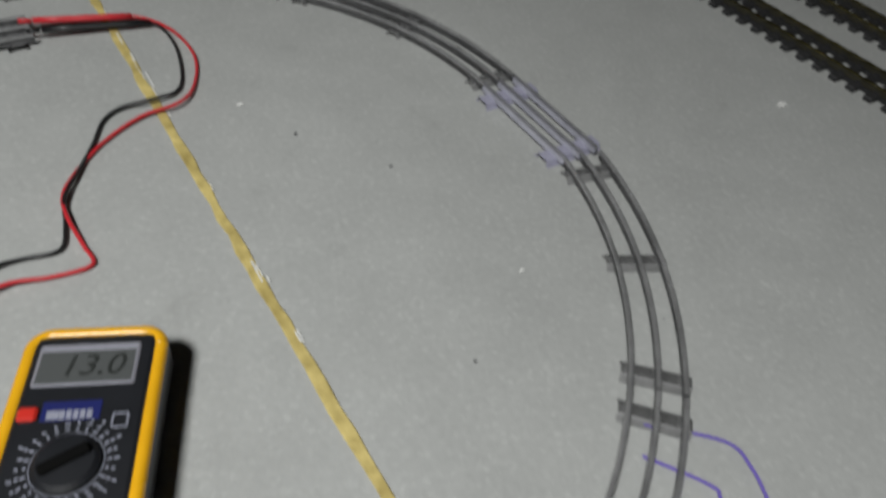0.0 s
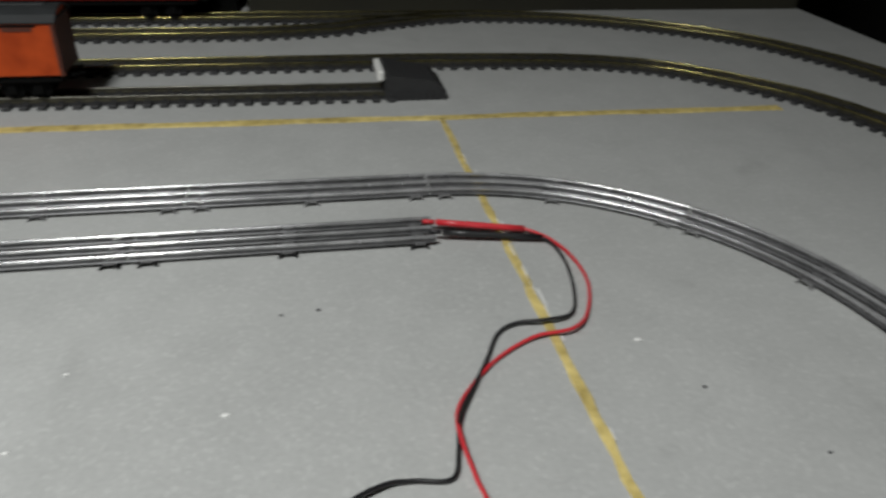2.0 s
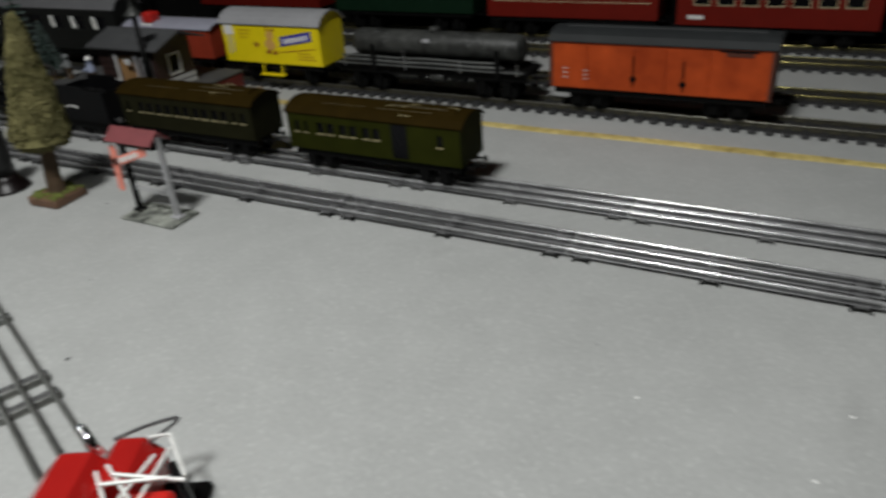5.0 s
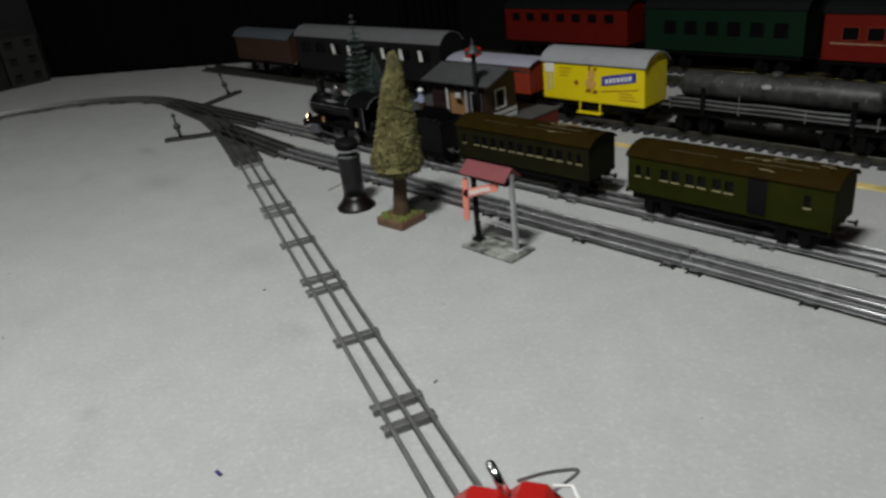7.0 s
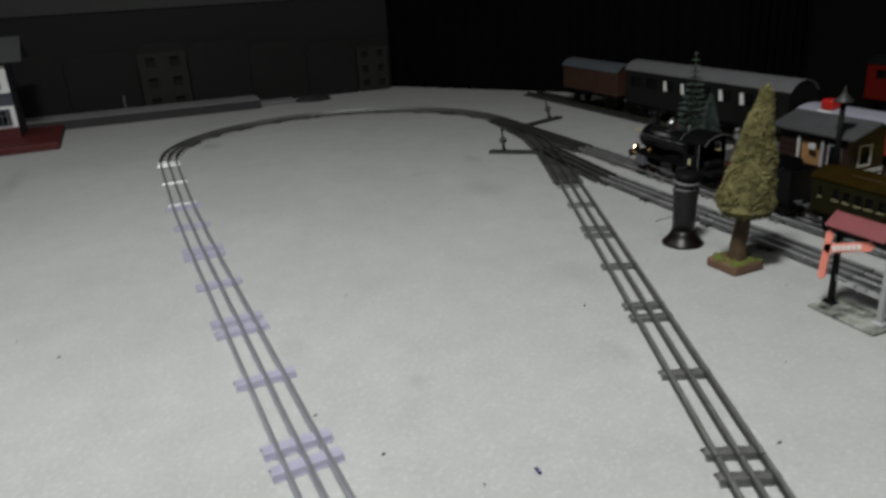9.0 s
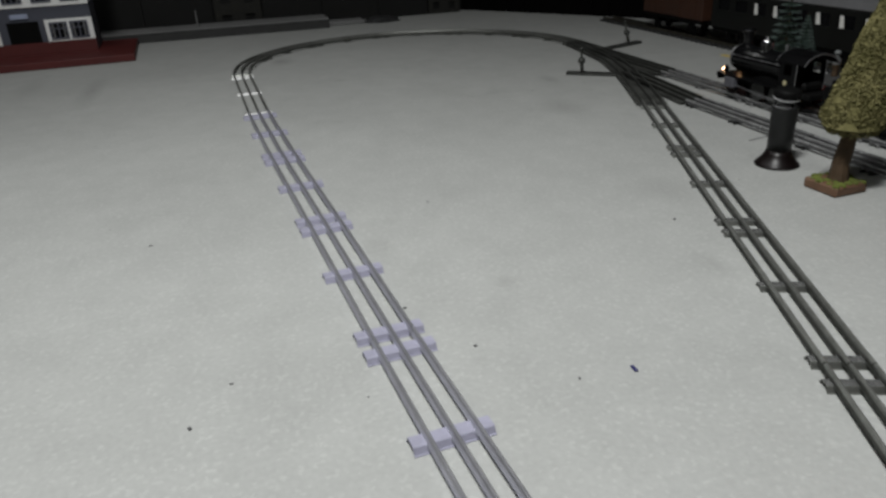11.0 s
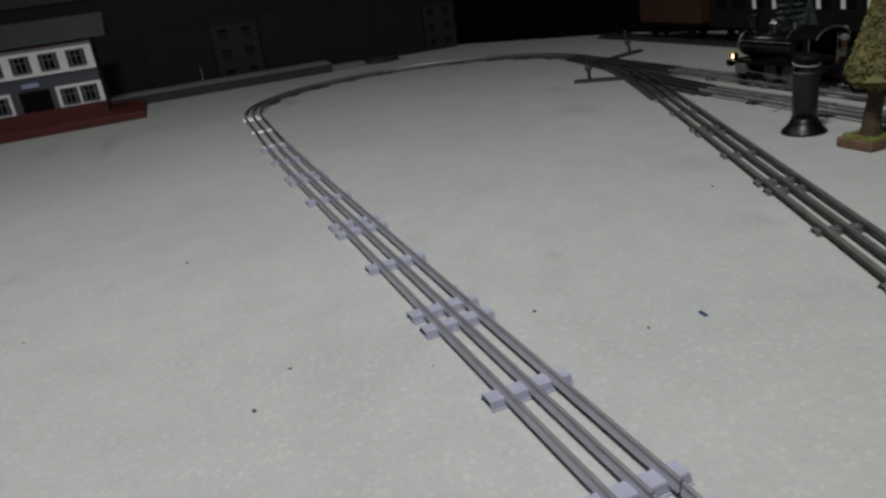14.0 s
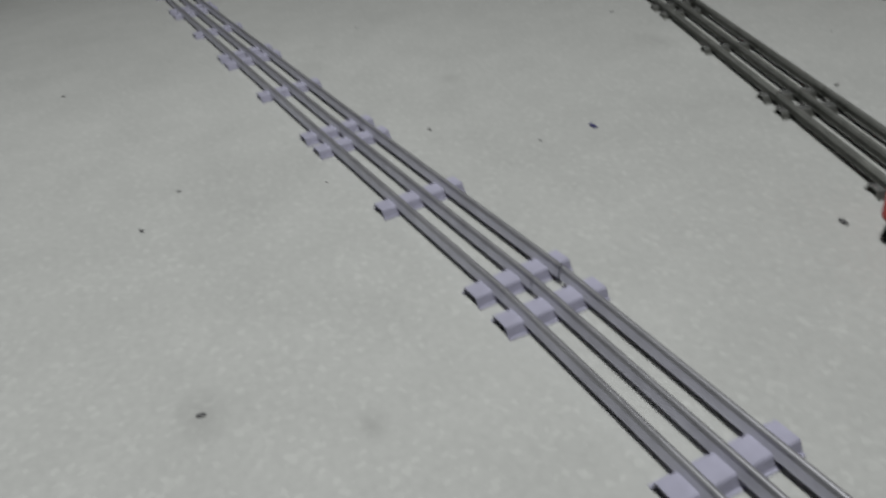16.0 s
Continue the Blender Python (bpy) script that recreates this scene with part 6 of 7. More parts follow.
def bristle_fir(x, y, height, r0, seed):
    top = thing("model_fir", "dark green bristle fir behind the main line", "tree", Matrix.Translation((x, y, 0)), group="bristle firs")
    bm = bmesh.new()
    lathe(bm, [(0.006, 0.0), (0.006, 0.004), (0.003, 0.005), (0.0018, height * 0.6), (0.0008, height)], 8)
    part("trunk", bm, "trunk", top)
    rnd = random.Random(seed)
    tips = set()
    verts, faces = [], []
    tiers = 15
    for t in range(tiers):
        z = 0.028 + (height - 0.033) * t / (tiers - 1)
        rr = r0 * (1 - t / (tiers - 0.4)) ** 0.9 + 0.0025
        for k in range(84):
            a = rnd.uniform(0, 6.283)
            l = rr * rnd.uniform(0.75, 1.06)
            droop = rnd.uniform(0.25, 0.4) * l
            p, q = Vector((0, 0, z + rnd.uniform(-0.001, 0.003))), Vector((l * math.cos(a), l * math.sin(a), z - droop + 0.2 * l))
            s = Vector((-math.sin(a), math.cos(a), 0)) * 0.0012
            up = Vector((0, 0, 0.0013))
            for lo, hi in ((0.0, 0.72), (0.72, 1.0)):
                i = len(verts)
                c, d = p.lerp(q, lo), p.lerp(q, hi)
                verts += [c + s, c - s, c + up, d]
                if lo:
                    tips |= {len(faces), len(faces) + 1, len(faces) + 2}
                faces += [(i, i + 1, i + 3), (i + 1, i + 2, i + 3), (i + 2, i, i + 3)]
    me = bpy.data.meshes.new("crown")
    me.from_pydata(verts, [], faces)
    me.materials.append(M["fir_green"])
    me.materials.append(M["fir_tip"])
    for i in tips:
        me.polygons[i].material_index = 1
    cr = new("crown", me)
    cr.parent = top
    tagged(cr, kind="stuff")
    return top


bristle_fir(-0.919, 0.300, 0.195, 0.040, 5)
bristle_fir(-0.895, 0.322, 0.115, 0.026, 6)

# small platform kiosk behind the main line
M["platform_red"] = material("dark_red_platform", (0.12, 0.012, 0.010), 0.6, vary=0.2, scale=50)
M["platform_top"] = material("grey_platform_top", (0.055, 0.055, 0.055), 0.8, vary=0.2, scale=80)
M["timber_dark"] = material("dark_brown_boards", (0.022, 0.0085, 0.0065), 0.6, vary=0.3, scale=60)
M["timber_tan"] = material("tan_door_wood", (0.24, 0.13, 0.05), 0.6, vary=0.2, scale=60)
M["roof_slate"] = material("dark_slate_roof", (0.050, 0.051, 0.053), 0.7, vary=0.25, scale=70, bump=0.2)
M["plinth_white"] = material("chalky_plinth", (0.48, 0.48, 0.47), 0.7, vary=0.25, scale=140, bump=0.3)
kiosk = thing("platform_kiosk", "small dark timber station kiosk with grey roof on a red platform", "model building", Matrix.Translation((-0.59, 0.255, 0)))
bm = bmesh.new()
box(bm, -0.151, -0.070, 0, 0.148, 0.098, 0.036, bevel=0.0015)
plat = part("platform", bm, "platform_red", kiosk, "dark red platform wall")
bm = bmesh.new()
box(bm, -0.152, -0.071, 0.0362, 0.149, 0.099, 0.040, bevel=0.0008)
part("paving", bm, "platform_top", plat)
F, BK, XL, XR = -0.044, 0.031, -0.012, 0.112
RIDGE, ZE, ZR, ZT = -0.003, 0.1065, 0.1245, 0.104
PITCH = (ZR - ZE) / 0.052
bm = bmesh.new()
wall_with_openings(bm, XL, XR, F, F + 0.003, 0.040, ZT, [(0.030, 0.068, 0.0405, 0.096), (0.081, 0.105, 0.060, 0.094)])
part("front_wall", bm, "timber_dark", kiosk)
bm = bmesh.new()
box(bm, XL, BK - 0.003, 0.040, XR, BK, ZT)
part("back_wall", bm, "timber_dark", kiosk)
bm = bmesh.new()
box(bm, XL, F + 0.003, 0.040, XL + 0.003, BK - 0.003, ZT)
part("gable_wall", bm, "timber_dark", kiosk)
bm = bmesh.new()
for y0, y1, z0, z1 in ((F + 0.003, -0.020, 0.040, ZT), (-0.020, 0.004, 0.040, 0.064), (-0.020, 0.004, 0.092, ZT), (0.004, BK - 0.003, 0.040, ZT)):
    box(bm, XR - 0.003, y0, z0, XR, y1, z1)
part("gable_wall", bm, "timber_dark", kiosk)
for x0, x1 in ((XL, 0.024), (0.076, XR)):
    for z0, z1 in ((0.0408, 0.0478), (0.0502, 0.0565)):
        bm = bmesh.new()
        box(bm, x0, F - 0.0019, z0, x1, F - 0.0002, z1, bevel=0.0004)
        part("plinth_board", bm, "plinth_white", kiosk, "white painted plinth board")
for z0, z1 in ((0.0408, 0.0478), (0.0502, 0.0565)):
    bm = bmesh.new()
    box(bm, XR + 0.0002, F, z0, XR + 0.0019, BK, z1, bevel=0.0004)
    part("plinth_board", bm, "plinth_white", kiosk, "white painted plinth board")
for x, mat, lab in ((0.0275, "plinth_white", "white door post"), (0.0715, "tin_grey", "grey door post")):
    bm = bmesh.new()
    box(bm, x - 0.0022, F - 0.0032, 0.0402, x + 0.0022, F - 0.0002, 0.098, bevel=0.0004)
    part("door_frame", bm, mat, kiosk, lab)
bm = bmesh.new()
box(bm, 0.0, -0.0016, 0.0402, 0.0375, 0.0, 0.0945, bevel=0.0003, m=Matrix.Translation((0.0302, F + 0.0028, 0)) @ Matrix.Rotation(radians(16), 4, "Z"))
door = part("door", bm, "timber_tan", kiosk, "half-open tan door")
bm = bmesh.new()
for a in ((0.081, 0.105, 0.060, 0.062), (0.081, 0.105, 0.092, 0.094), (0.081, 0.083, 0.062, 0.092), (0.103, 0.105, 0.062, 0.092)):
    box(bm, a[0], F - 0.0016, a[2], a[1], F - 0.0002, a[3])
fr = part("window_frame", bm, "tin_grey", kiosk, "grey window frame")
bm = bmesh.new()
box(bm, 0.081, F + 0.001, 0.060, 0.105, F + 0.0016, 0.094)
part("pane", bm, "glass_dark", fr)
bm = bmesh.new()
for a in ((-0.021, 0.005, 0.0615, 0.0645), (-0.021, 0.005, 0.0915, 0.094), (-0.021, -0.0185, 0.0645, 0.0915), (0.0015, 0.005, 0.0645, 0.0915)):
    box(bm, XR + 0.0002, a[0], a[2], XR + 0.0018, a[1], a[3])
fr = part("window_frame", bm, "white", kiosk, "white window frame in the gable wall")
bm = bmesh.new()
box(bm, XR - 0.002, -0.020, 0.064, XR - 0.0014, 0.004, 0.092)
part("pane", bm, "glass_dark", fr)
bm = bmesh.new()
prism(bm, [(RIDGE - 0.052, ZE), (RIDGE, ZR), (RIDGE + 0.052, ZE), (RIDGE + 0.052, ZE + 0.0026), (RIDGE, ZR + 0.003), (RIDGE - 0.052, ZE + 0.0026)], -0.024, 0.131, "x")
roof = part("roof", bm, "roof_slate", kiosk)
bm = bmesh.new()
rod(bm, (-0.024, RIDGE, ZR + 0.0029), (0.131, RIDGE, ZR + 0.0029), 0.0011, 8)
part("ridge", bm, "roof_slate", roof)
for x0 in (XL + 0.0005, XR - 0.0035):
    bm = bmesh.new()
    prism(bm, [(F, ZT), (F, ZR - 0.0006 - PITCH * (RIDGE - F)), (RIDGE, ZR - 0.0006), (BK, ZR - 0.0006 - PITCH * (BK - RIDGE)), (BK, ZT)], x0, x0 + 0.003, "x")
    part("gable", bm, "timber_dark", kiosk)
for k in range(4):
    bm = bmesh.new()
    box(bm, XL + 0.001, F - 0.0004, 0.062 + 0.010 * k, 0.024, F, 0.0628 + 0.010 * k)
    part("board_line", bm, "black_matt", kiosk)
bm = bmesh.new()
box(bm, 0.047, F - 0.0034, 0.0815, 0.060, F - 0.0022, 0.0905, bevel=0.0004)
part("notice", bm, "plinth_white", kiosk, "small pale notice at the top of the door")

post = thing("platform_lantern", "dark cast platform lantern post standing before the kiosk", "lamp post", Matrix.Translation((-0.483, 0.1985, 0.040)))
bm = bmesh.new()
lathe(bm, [(0.0088, 0.0), (0.0088, 0.004), (0.0072, 0.007), (0.0064, 0.016), (0.0052, 0.022)], 16)
part("foot", bm, "black_matt", post, smooth=True)
bm = bmesh.new()
lathe(bm, [(0.0050, 0.021), (0.0042, 0.045), (0.0036, 0.119)], 12)
part("pole", bm, "black_matt", post, smooth=True)
bm = bmesh.new()
lathe(bm, [(0.0040, 0.1185), (0.0080, 0.1195), (0.0130, 0.1205), (0.0132, 0.1220), (0.0085, 0.1262), (0.0052, 0.1305), (0.0030, 0.133)], 16)
part("lantern", bm, "lever", post, "dark grey bell-shaped lantern hood", smooth=True)
bm = bmesh.new()
lathe(bm, [(0.0030, 0.1325), (0.0018, 0.1375), (0.0004, 0.1435)], 8)
part("spike", bm, "lever", post)

M["figure_grey"] = material("weathered_grey_figure", (0.16, 0.17, 0.17), 0.6, vary=0.3, scale=120)


def figurine(place, tall, coat, label):
    fig = thing("figure", label, "figurine", Matrix.Translation(place), group="platform figures")
    bm = bmesh.new()
    lathe(bm, [(0.0060, 0.0), (0.0046, 0.003), (0.0044, 0.012), (0.0060, 0.018), (0.0066, 0.022), (0.0072, 0.030), (0.0036, 0.0355), (0.0044, 0.0375), (0.0046, 0.0415), (0.0060, 0.0420), (0.0048, 0.0440), (0.0036, 0.0470), (0.001, 0.0475)], 14, Matrix.Diagonal((1, 1, tall, 1)))
    rod(bm, (0, -0.002, 0.030 * tall), (-0.010, -0.008, 0.024 * tall), 0.0022, 8)
    for f in bm.faces:
        h = f.calc_center_median().z / tall
        f.material_index = 2 if h > 0.0415 else 0 if h > 0.020 else 1
    part("body", bm, [coat, "trunk", "white" if coat == "figure" else coat], fig, smooth=True)


figurine((-0.640, 0.218, 0.040), 1.0, "figure", "tiny plain painted figure standing on the platform")
figurine((-0.722, 0.236, 0.040), 0.88, "figure_grey", "tiny plain grey figure at the end of the platform")
M["straw"] = material("tan_straw_bale", (0.34, 0.22, 0.09), 0.9, vary=0.3, scale=110, bump=0.4)
for x, y, z, s, lab in ((-0.405, 0.262, 0, 1.0, "tan straw bale beside the kiosk platform"), (-0.400, 0.300, 0, 1.15, "tan straw bale behind the other bale")):
    b = thing("straw_bale", lab, "bale", Matrix.Translation((x, y, z)) @ Matrix.Rotation(radians(14), 4, "Z"), group="straw bales")
    bm = bmesh.new()
    box(bm, -0.026 * s, -0.017, 0, 0.026 * s, 0.017, 0.022 * s, bevel=0.003, seg=2)
    rnd = random.Random(8)
    for v in bm.verts:
        v.co += Vector((rnd.uniform(-1, 1), rnd.uniform(-1, 1), 0)) * 0.0008
    part("bale", bm, "straw", b)

# red toy at the end of the branch
M["toy_red"] = material("glossy_red_tin", (0.36, 0.012, 0.010), 0.27, vary=0.12, scale=40, coat=0.4)
M["chrome"] = material("chrome", (0.75, 0.75, 0.76), 0.12, metal=1.0, vary=0.05)
toy = thing("toy_crane", "glossy red tin crane toy with chrome hook and white lattice", "toy", Matrix.Translation((0.105, -0.385, 0)) @ Matrix.Rotation(radians(28), 4, "Z"))
bm = bmesh.new()
lathe(bm, [(0.004, -0.030), (0.022, -0.0295), (0.0248, -0.026), (0.0248, 0.026), (0.022, 0.0295), (0.004, 0.030)], 8, Matrix.Translation((-0.0295, -0.0175, 0.0245)) @ Matrix.Rotation(radians(90), 4, "X") @ Matrix.Rotation(radians(22.5), 4, "Z"))
bmesh.ops.bevel(bm, geom=bm.edges[:], offset=0.0011, segments=2, affect="EDGES", profile=0.5)
part("body", bm, "toy_red", toy)
bm = bmesh.new()
lathe(bm, [(0.003, -0.020), (0.018, -0.0195), (0.0203, -0.0165), (0.0203, 0.0165), (0.018, 0.0195), (0.003, 0.020)], 8, Matrix.Translation((-0.001, 0.004, 0.0265)) @ Matrix.Rotation(radians(90), 4, "X") @ Matrix.Rotation(radians(22.5), 4, "Z"))
bmesh.ops.bevel(bm, geom=bm.edges[:], offset=0.0009, segments=2, affect="EDGES", profile=0.5)
part("winch_drum", bm, "toy_red", toy)
bm = bmesh.new()
box(bm, -0.050, -0.044, 0.0, 0.040, 0.022, 0.006, bevel=0.002)
part("base", bm, "black_matt", toy)
bm = bmesh.new()
rod(bm, (-0.0175, 0.0125, 0.040), (-0.0285, 0.0198, 0.0555), 0.0034, 12)
ball(bm, (-0.0285, 0.0198, 0.0555), 0.0034, 10)
part("hook_rod", bm, "chrome", toy, "chrome plated rod", smooth=True)
bm = bmesh.new()
tube(bm, spline([(-0.0124, 0.0213, 0.044), (0.0021, 0.0295, 0.045), (0.0150, 0.0350, 0.045), (0.0222, 0.0368, 0.045), (0.0222, 0.0325, 0.045), (0.0112, 0.0167, 0.044)], 6), 0.0012, 6)
part("wire_loop", bm, "steel_dull", toy, "bent wire handle")
for a, b in (((-0.0109, -0.0078, 0.047), (0.0060, -0.0370, 0.038)), ((-0.0055, -0.0039, 0.048), (0.0230, -0.0360, 0.038)), ((0.0198, 0.0031, 0.047), (0.0015, -0.0390, 0.040)), ((0.0258, 0.0101, 0.045), (0.0150, -0.0370, 0.038)),
             ((-0.0003, -0.0112, 0.048), (0.0417, -0.0131, 0.042)), ((-0.0049, -0.0178, 0.047), (0.0319, -0.0124, 0.044)), ((0.0216, 0.0236, 0.044), (0.0396, -0.0086, 0.040)), ((0.0103, 0.0194, 0.046), (0.0216, 0.0236, 0.044))):
    bm = bmesh.new()
    rod(bm, a, b, 0.0012, 6)
    part("lattice_bar", bm, "white", toy, "white plastic lattice bar")
bm = bmesh.new()
box(bm, 0.004, -0.046, 0.006, 0.034, -0.012, 0.036, bevel=0.003)
part("motor_box", bm, "red_paint", toy)
bm = bmesh.new()
rod(bm, (0.026, 0.006, 0.036), (0.044, -0.020, 0.026), 0.0030, 8)
part("jib_foot", bm, "black", toy)


# ---------------------------------------------------------------- far end: station house, ledge and backdrop
M["house_white"] = material("white_house_band", (0.80, 0.80, 0.79), 0.6, vary=0.05)
M["house_grey"] = material("blue_grey_house", (0.060, 0.064, 0.085), 0.6, vary=0.1)
M["house_frame"] = material("slate_blue_window_frame", (0.095, 0.10, 0.13), 0.5, vary=0.1)
M["house_red"] = material("dark_red_house_base", (0.080, 0.010, 0.009), 0.6, vary=0.15)
house = thing("station_house", "two-storey white and grey model station with dark red base", "model building", Matrix.Translation((-1.93, -1.34, 0)) @ Matrix.Rotation(radians(3), 4, "Z"))
bm = bmesh.new()
box(bm, -0.19, -0.40, 0, 0.135, 0.375, 0.018, bevel=0.002)
part("platform", bm, "house_red", house, "dark red platform")
D0, D1 = -0.16, 0.0
YR, YL = 0.28, -0.30
bm = bmesh.new()
box(bm, D0, YL, 0.018, D1 - 0.004, YR, 0.2165)
part("wall", bm, "house_grey", house)
bm = bmesh.new()
box(bm, D1 - 0.004, YL, 0.018, D1, YR, 0.050)
part("plinth", bm, "house_red", house)
bm = bmesh.new()
box(bm, D1 - 0.004, YL, 0.2105, D1 + 0.001, YR, 0.2165)
part("eaves_board", bm, "house_red", house)


def house_window(y, z0, z1, w):
    bm = bmesh.new()
    x = D1 + 0.0026
    f = 0.0035
    for a in ((y - w / 2, y + w / 2, z0, z0 + f), (y - w / 2, y + w / 2, z1 - f, z1), (y - w / 2, y - w / 2 + f, z0 + f, z1 - f), (y + w / 2 - f, y + w / 2, z0 + f, z1 - f)):
        box(bm, x - 0.0016, a[0], a[2], x + 0.0016, a[1], a[3])
    box(bm, x - 0.001, y - 0.0012, z0 + f, x + 0.001, y + 0.0012, z1 - f)
    box(bm, x - 0.001, y - w / 2 + f, z0 + (z1 - z0) * 0.60, x + 0.0008, y - 0.0012, z0 + (z1 - z0) * 0.60 + 0.0022)
    box(bm, x - 0.001, y + 0.0012, z0 + (z1 - z0) * 0.60, x + 0.0008, y + w / 2 - f, z0 + (z1 - z0) * 0.60 + 0.0022)
    fr = part("window", bm, "house_frame", house)
    bm = bmesh.new()
    box(bm, x - 0.0022, y - w / 2 + f, z0 + f, x - 0.0014, y + w / 2 - f, z1 - f)
    part("pane", bm, "glass_dark", fr)
    for k in (-0.3, 0.3):
        bm = bmesh.new()
        box(bm, x - 0.0014, y + k * w - 0.0022, z0 + f, x - 0.0008, y + k * w + 0.0022, z1 - f)
        part("curtain", bm, "grey_roof", fr)


bm = bmesh.new()
box(bm, D1 - 0.004, YL, 0.140, D1 + 0.001, YR, 0.2103)
part("upper_band", bm, "house_white", house, "white upper storey")
for y0, y1 in ((0.165, YR), (-0.09, 0.055), (YL, -0.16)):
    bm = bmesh.new()
    box(bm, D1 - 0.004, y0, 0.048 + 0.0022, D1 + 0.001, y1, 0.106)
    part("lower_band", bm, "house_white", house, "white ground floor panel")
bm = bmesh.new()
box(bm, D1 - 0.004, 0.075, 0.030, D1 - 0.001, 0.150, 0.104)
part("door", bm, "frame_grey", house, "dark recessed doors")
for y in (0.238, 0.170, 0.102, 0.034, -0.034, -0.102, -0.170, -0.238):
    house_window(y, 0.150, 0.194, 0.047)
for y in (0.246, 0.196, 0.026, -0.022, -0.068, -0.2, -0.25):
    house_window(y, 0.055, 0.099, 0.044)
bm = bmesh.new()
box(bm, D1 - 0.004, 0.088, 0.112, D1 + 0.003, 0.130, 0.124, bevel=0.001)
part("name_board", bm, "figure", house, "small pale blank name board")
bm = bmesh.new()
prism(bm, [(D0 - 0.02, 0.2160), (-0.08, 0.2720), (D1 + 0.025, 0.2180), (D1 + 0.025, 0.2225), (-0.08, 0.2775), (D0 - 0.02, 0.2205)], YL - 0.02, YR + 0.045, "y")
part("roof", bm, "roof_slate", house)

M["ledge_grey"] = material("grey_ledge", (0.17, 0.17, 0.17), 0.8, vary=0.15, scale=30)
# front face darkened: the shadow of the step is in its colour
M["ledge_front"] = material("shaded_ledge_front", (0.035, 0.035, 0.035), 0.8, vary=0.2)
ledge = thing("platform_ledge", "long grey platform strip along the far edge, front darkened for shade", "platform", Matrix.Translation((-2.2, -0.9, 0)))
bm = bmesh.new()
box(bm, -0.06, -0.75, 0.0, 0.058, 0.50, 0.026, bevel=0.001)
part("front", bm, "ledge_front", ledge)
bm = bmesh.new()
box(bm, -0.06, -0.75, 0.0262, 0.060, 0.50, 0.030, bevel=0.001)
part("slab", bm, "ledge_grey", ledge)
bm = bmesh.new()
box(bm, -0.05, 0.505, 0.0, 0.02, 0.62, 0.012, bevel=0.002)
part("ramp", bm, "ledge_grey", ledge)
lampost = thing("platform_lamp", "thin pale platform lamp post on the ledge", "lamp post", Matrix.Translation((-2.16, -0.80, 0.030)))
bm = bmesh.new()
rod(bm, (0, 0, 0), (0, 0, 0.05), 0.002, 8)
lathe(bm, [(0.006, 0), (0.006, 0.003), (0.002, 0.004)], 10)
part("post", bm, "ledge_grey", lampost)
mound = thing("dark_mound", "low dark rubble heap at the far edge", "rubble", Matrix.Translation((-2.19, -0.22, 0)))
bm = bmesh.new()
bmesh.ops.create_icosphere(bm, subdivisions=3, radius=1.0, matrix=Matrix.Diagonal((0.035, 0.06, 0.02, 1)))
rnd = random.Random(9)
for v in bm.verts:
    v.co *= rnd.uniform(0.9, 1.1)
    v.co.z = max(v.co.z, 0.0)
part("heap", bm, "sleeper", mound)

# dim cardboard street front behind the far edge; the dimness is in its colours
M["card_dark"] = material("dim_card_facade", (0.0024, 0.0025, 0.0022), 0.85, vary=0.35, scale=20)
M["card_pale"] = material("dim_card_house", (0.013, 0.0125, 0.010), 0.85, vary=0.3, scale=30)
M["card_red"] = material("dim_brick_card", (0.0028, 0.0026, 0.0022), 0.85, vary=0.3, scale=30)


def card_house(y0, y1, hgt, mat, cols, rows, label):
    fac = thing("card_house", label, "house front", Matrix.Translation((-2.285, (y0 + y1) / 2, 0)), group="cardboard street front")
    w = y1 - y0
    turn = Matrix.Rotation(radians(90), 4, "Z")
    bm = bmesh.new()
    for r in range(max(rows, 1)):
        za, zb2 = hgt * r / max(rows, 1), hgt * (r + 1) / max(rows, 1)
        holes = [(-w / 2 + w * (k + 0.3) / cols, -w / 2 + w * (k + 0.7) / cols, za + (zb2 - za) * 0.28, za + (zb2 - za) * 0.75) for k in range(cols)]
        wall_with_openings(bm, -w / 2 + 0.001, w / 2 - 0.001, -0.003, 0.003, za, zb2, holes)
    bmesh.ops.transform(bm, matrix=turn, verts=bm.verts)
    part("front", bm, mat, fac)
    bm = bmesh.new()
    box(bm, -0.010, -w / 2 + 0.001, 0.0, -0.0065, w / 2 - 0.001, hgt)
    part("backing", bm, "card_dark", fac)
    bm = bmesh.new()
    prism(bm, [(-w / 2, hgt), (w / 2, hgt), (w / 2 - 0.025, hgt + 0.028), (-w / 2 + 0.025, hgt + 0.028)], -0.004, 0.004, "y", m=turn)
    part("roof", bm, "card_red", fac)


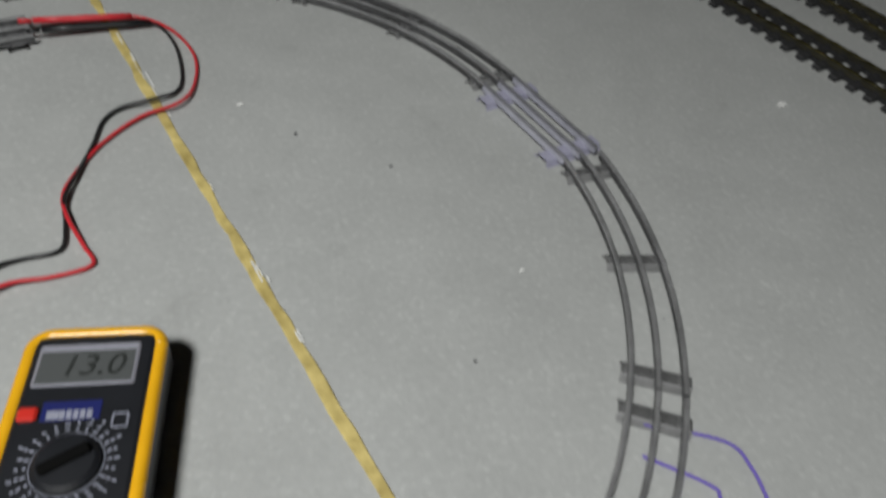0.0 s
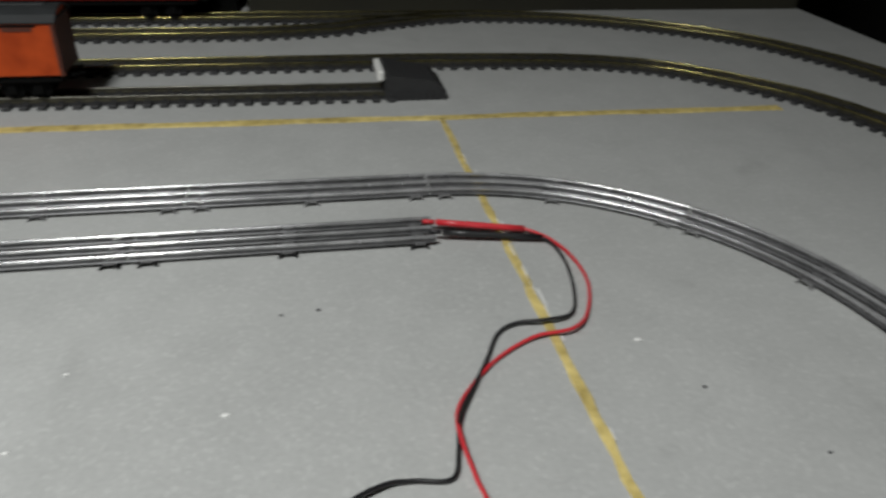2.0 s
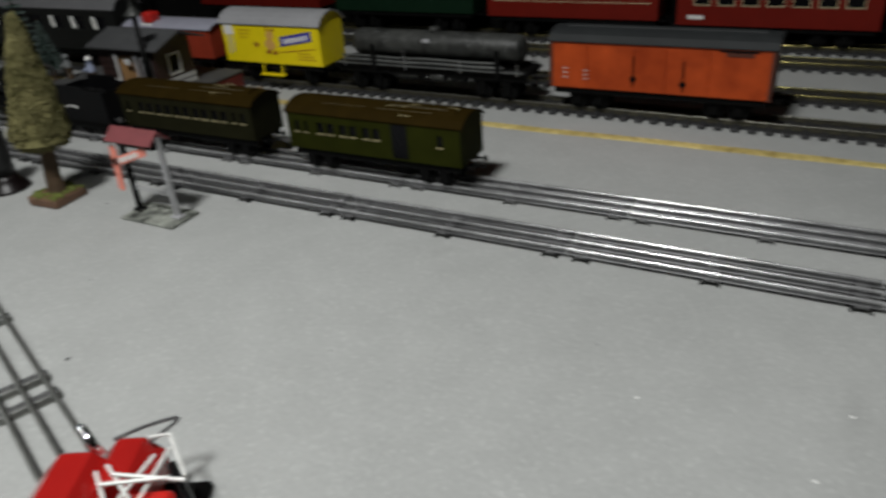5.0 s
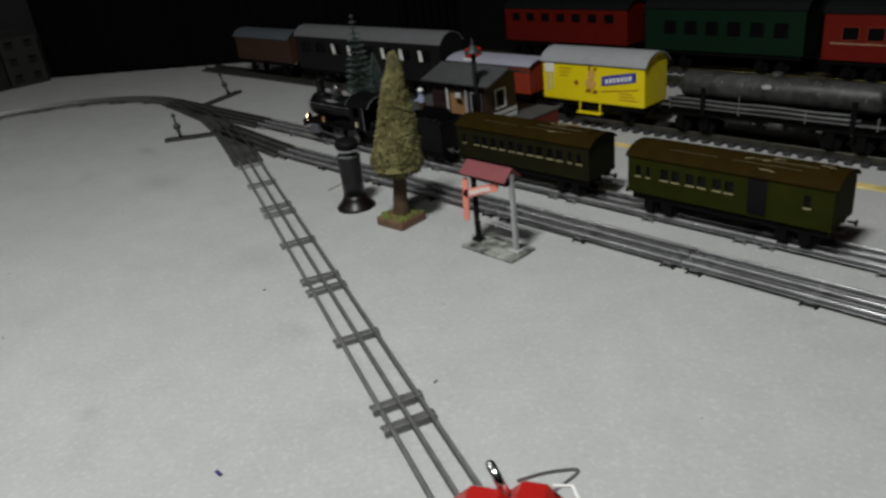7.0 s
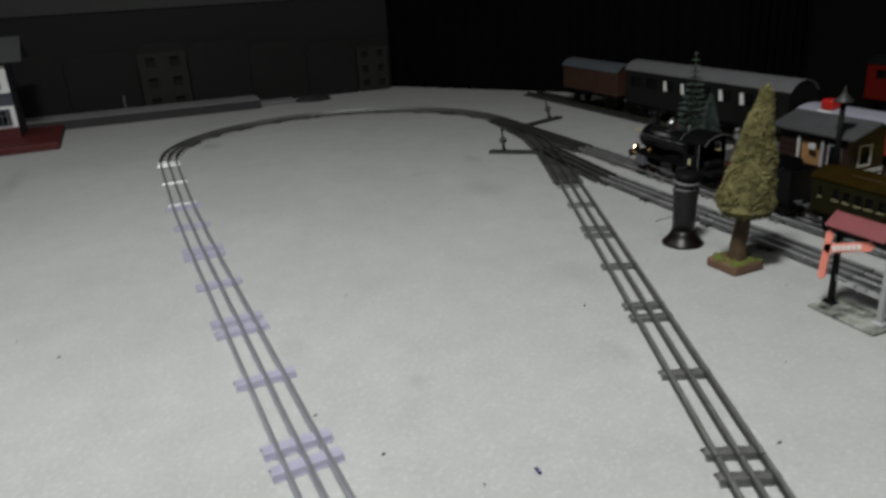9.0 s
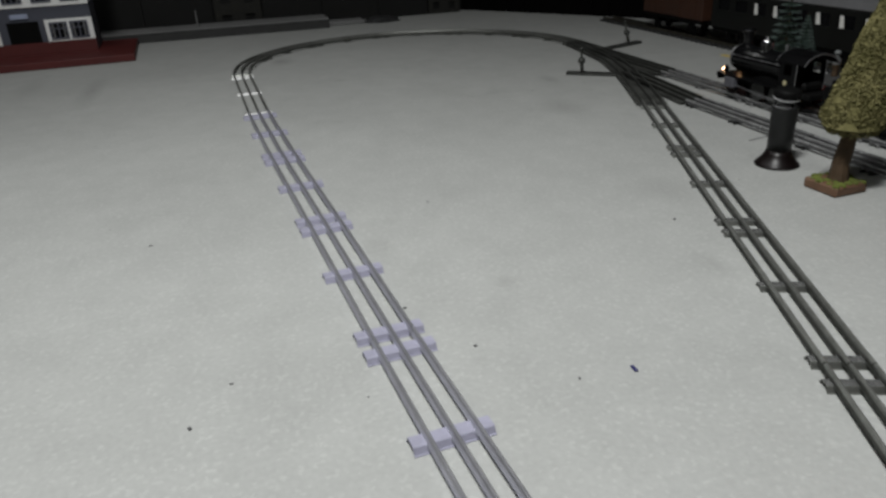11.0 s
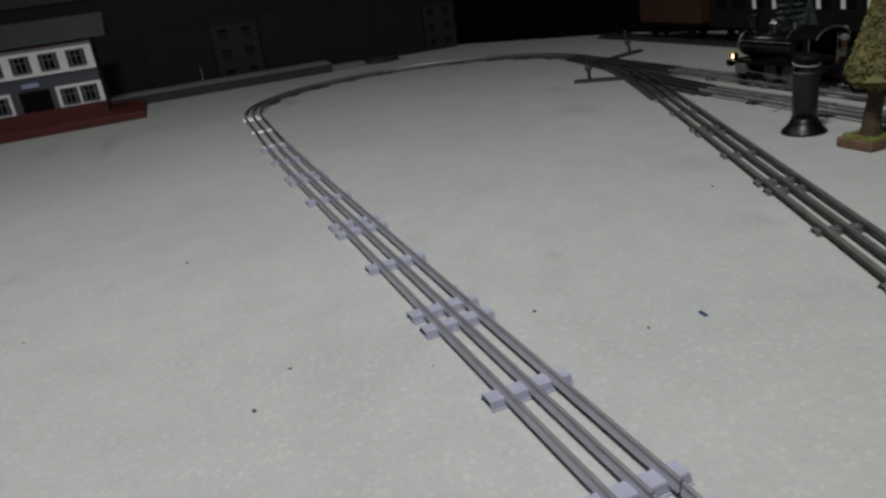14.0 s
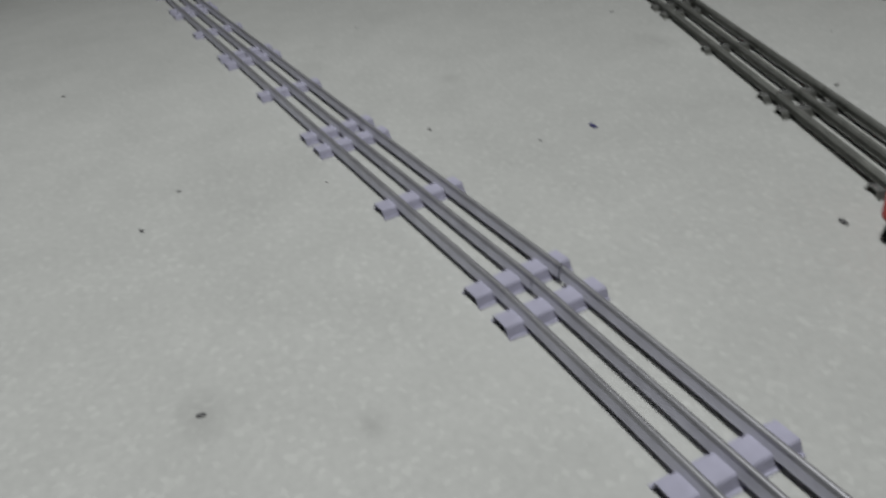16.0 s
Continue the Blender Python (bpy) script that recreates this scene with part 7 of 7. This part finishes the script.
rnd = random.Random(21)
plain = "dim plain cardboard house front"
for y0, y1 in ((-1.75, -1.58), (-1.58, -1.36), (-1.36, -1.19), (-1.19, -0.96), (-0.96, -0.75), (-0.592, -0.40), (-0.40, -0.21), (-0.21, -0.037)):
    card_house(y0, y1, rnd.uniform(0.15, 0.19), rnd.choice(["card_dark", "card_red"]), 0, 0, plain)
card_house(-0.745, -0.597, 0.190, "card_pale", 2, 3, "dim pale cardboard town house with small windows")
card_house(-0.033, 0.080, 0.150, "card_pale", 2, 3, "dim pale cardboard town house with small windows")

def panel(name, ext, mat, label, m=None):
    bm = bmesh.new()
    box(bm, *ext, m=m)
    return structure(name, bm, mat, label, "backdrop")


# dim light on this far board is put into its colour
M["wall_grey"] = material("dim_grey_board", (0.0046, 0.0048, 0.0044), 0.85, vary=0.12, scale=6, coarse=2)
# grey board again, with the shade behind the coaches put into its colour
M["board_black"] = material("shaded_grey_board", (0.0030, 0.0031, 0.0029), 0.9, vary=0.25, scale=6, coarse=2, spec=0.1)
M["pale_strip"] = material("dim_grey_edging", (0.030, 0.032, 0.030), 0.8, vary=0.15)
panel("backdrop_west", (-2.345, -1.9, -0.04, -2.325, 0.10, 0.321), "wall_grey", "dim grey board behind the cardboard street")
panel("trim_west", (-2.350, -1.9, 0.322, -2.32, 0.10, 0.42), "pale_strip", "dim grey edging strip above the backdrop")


# black sheets added in place of the dark beyond the layout
def curtain(a, b, name):
    a, b = Vector((*a, 0)), Vector((*b, 0))
    n = 40
    d = (b - a).normalized()
    s = Vector((-d.y, d.x, 0))
    line = [a.lerp(b, i / n) + s * 0.004 * math.sin(i * 1.9) for i in range(n + 1)]
    bm = bmesh.new()
    sweep(bm, line, [(-0.003, -0.04), (-0.003, 1.3), (0.003, 1.3), (0.003, -0.04)])
    return structure(name, bm, "black_cloth", "black sheet added for the dark behind the layout", "curtain")


curtain((-2.40, 0.06), (-1.78, 0.50), "backdrop_corner")
curtain((-1.78, 0.50), (-1.20, 0.66), "backdrop_north_1")
curtain((-1.20, 0.66), (-1.185, 1.0), "backdrop_north_2")
curtain((-1.185, 1.04), (1.75, 1.04), "backdrop_north_3")
panel("backdrop_panel_1", (-1.175, 0.862, 0.0, -0.72, 0.877, 0.9), "board_black", "grey board standing behind the coaches, darkened for its shade")
panel("backdrop_panel_2", (-0.655, 0.862, 0.0, 0.55, 0.877, 0.9), "board_black", "grey board standing behind the coaches, darkened for its shade")
M["olive_board"] = material("dim_olive_board", (0.018, 0.0165, 0.009), 0.85, vary=0.2, scale=6)
panel("backdrop_panel_3", (0.57, 0.862, 0.0, 1.69, 0.877, 0.9), "olive_board", "dim olive board behind the outer track")
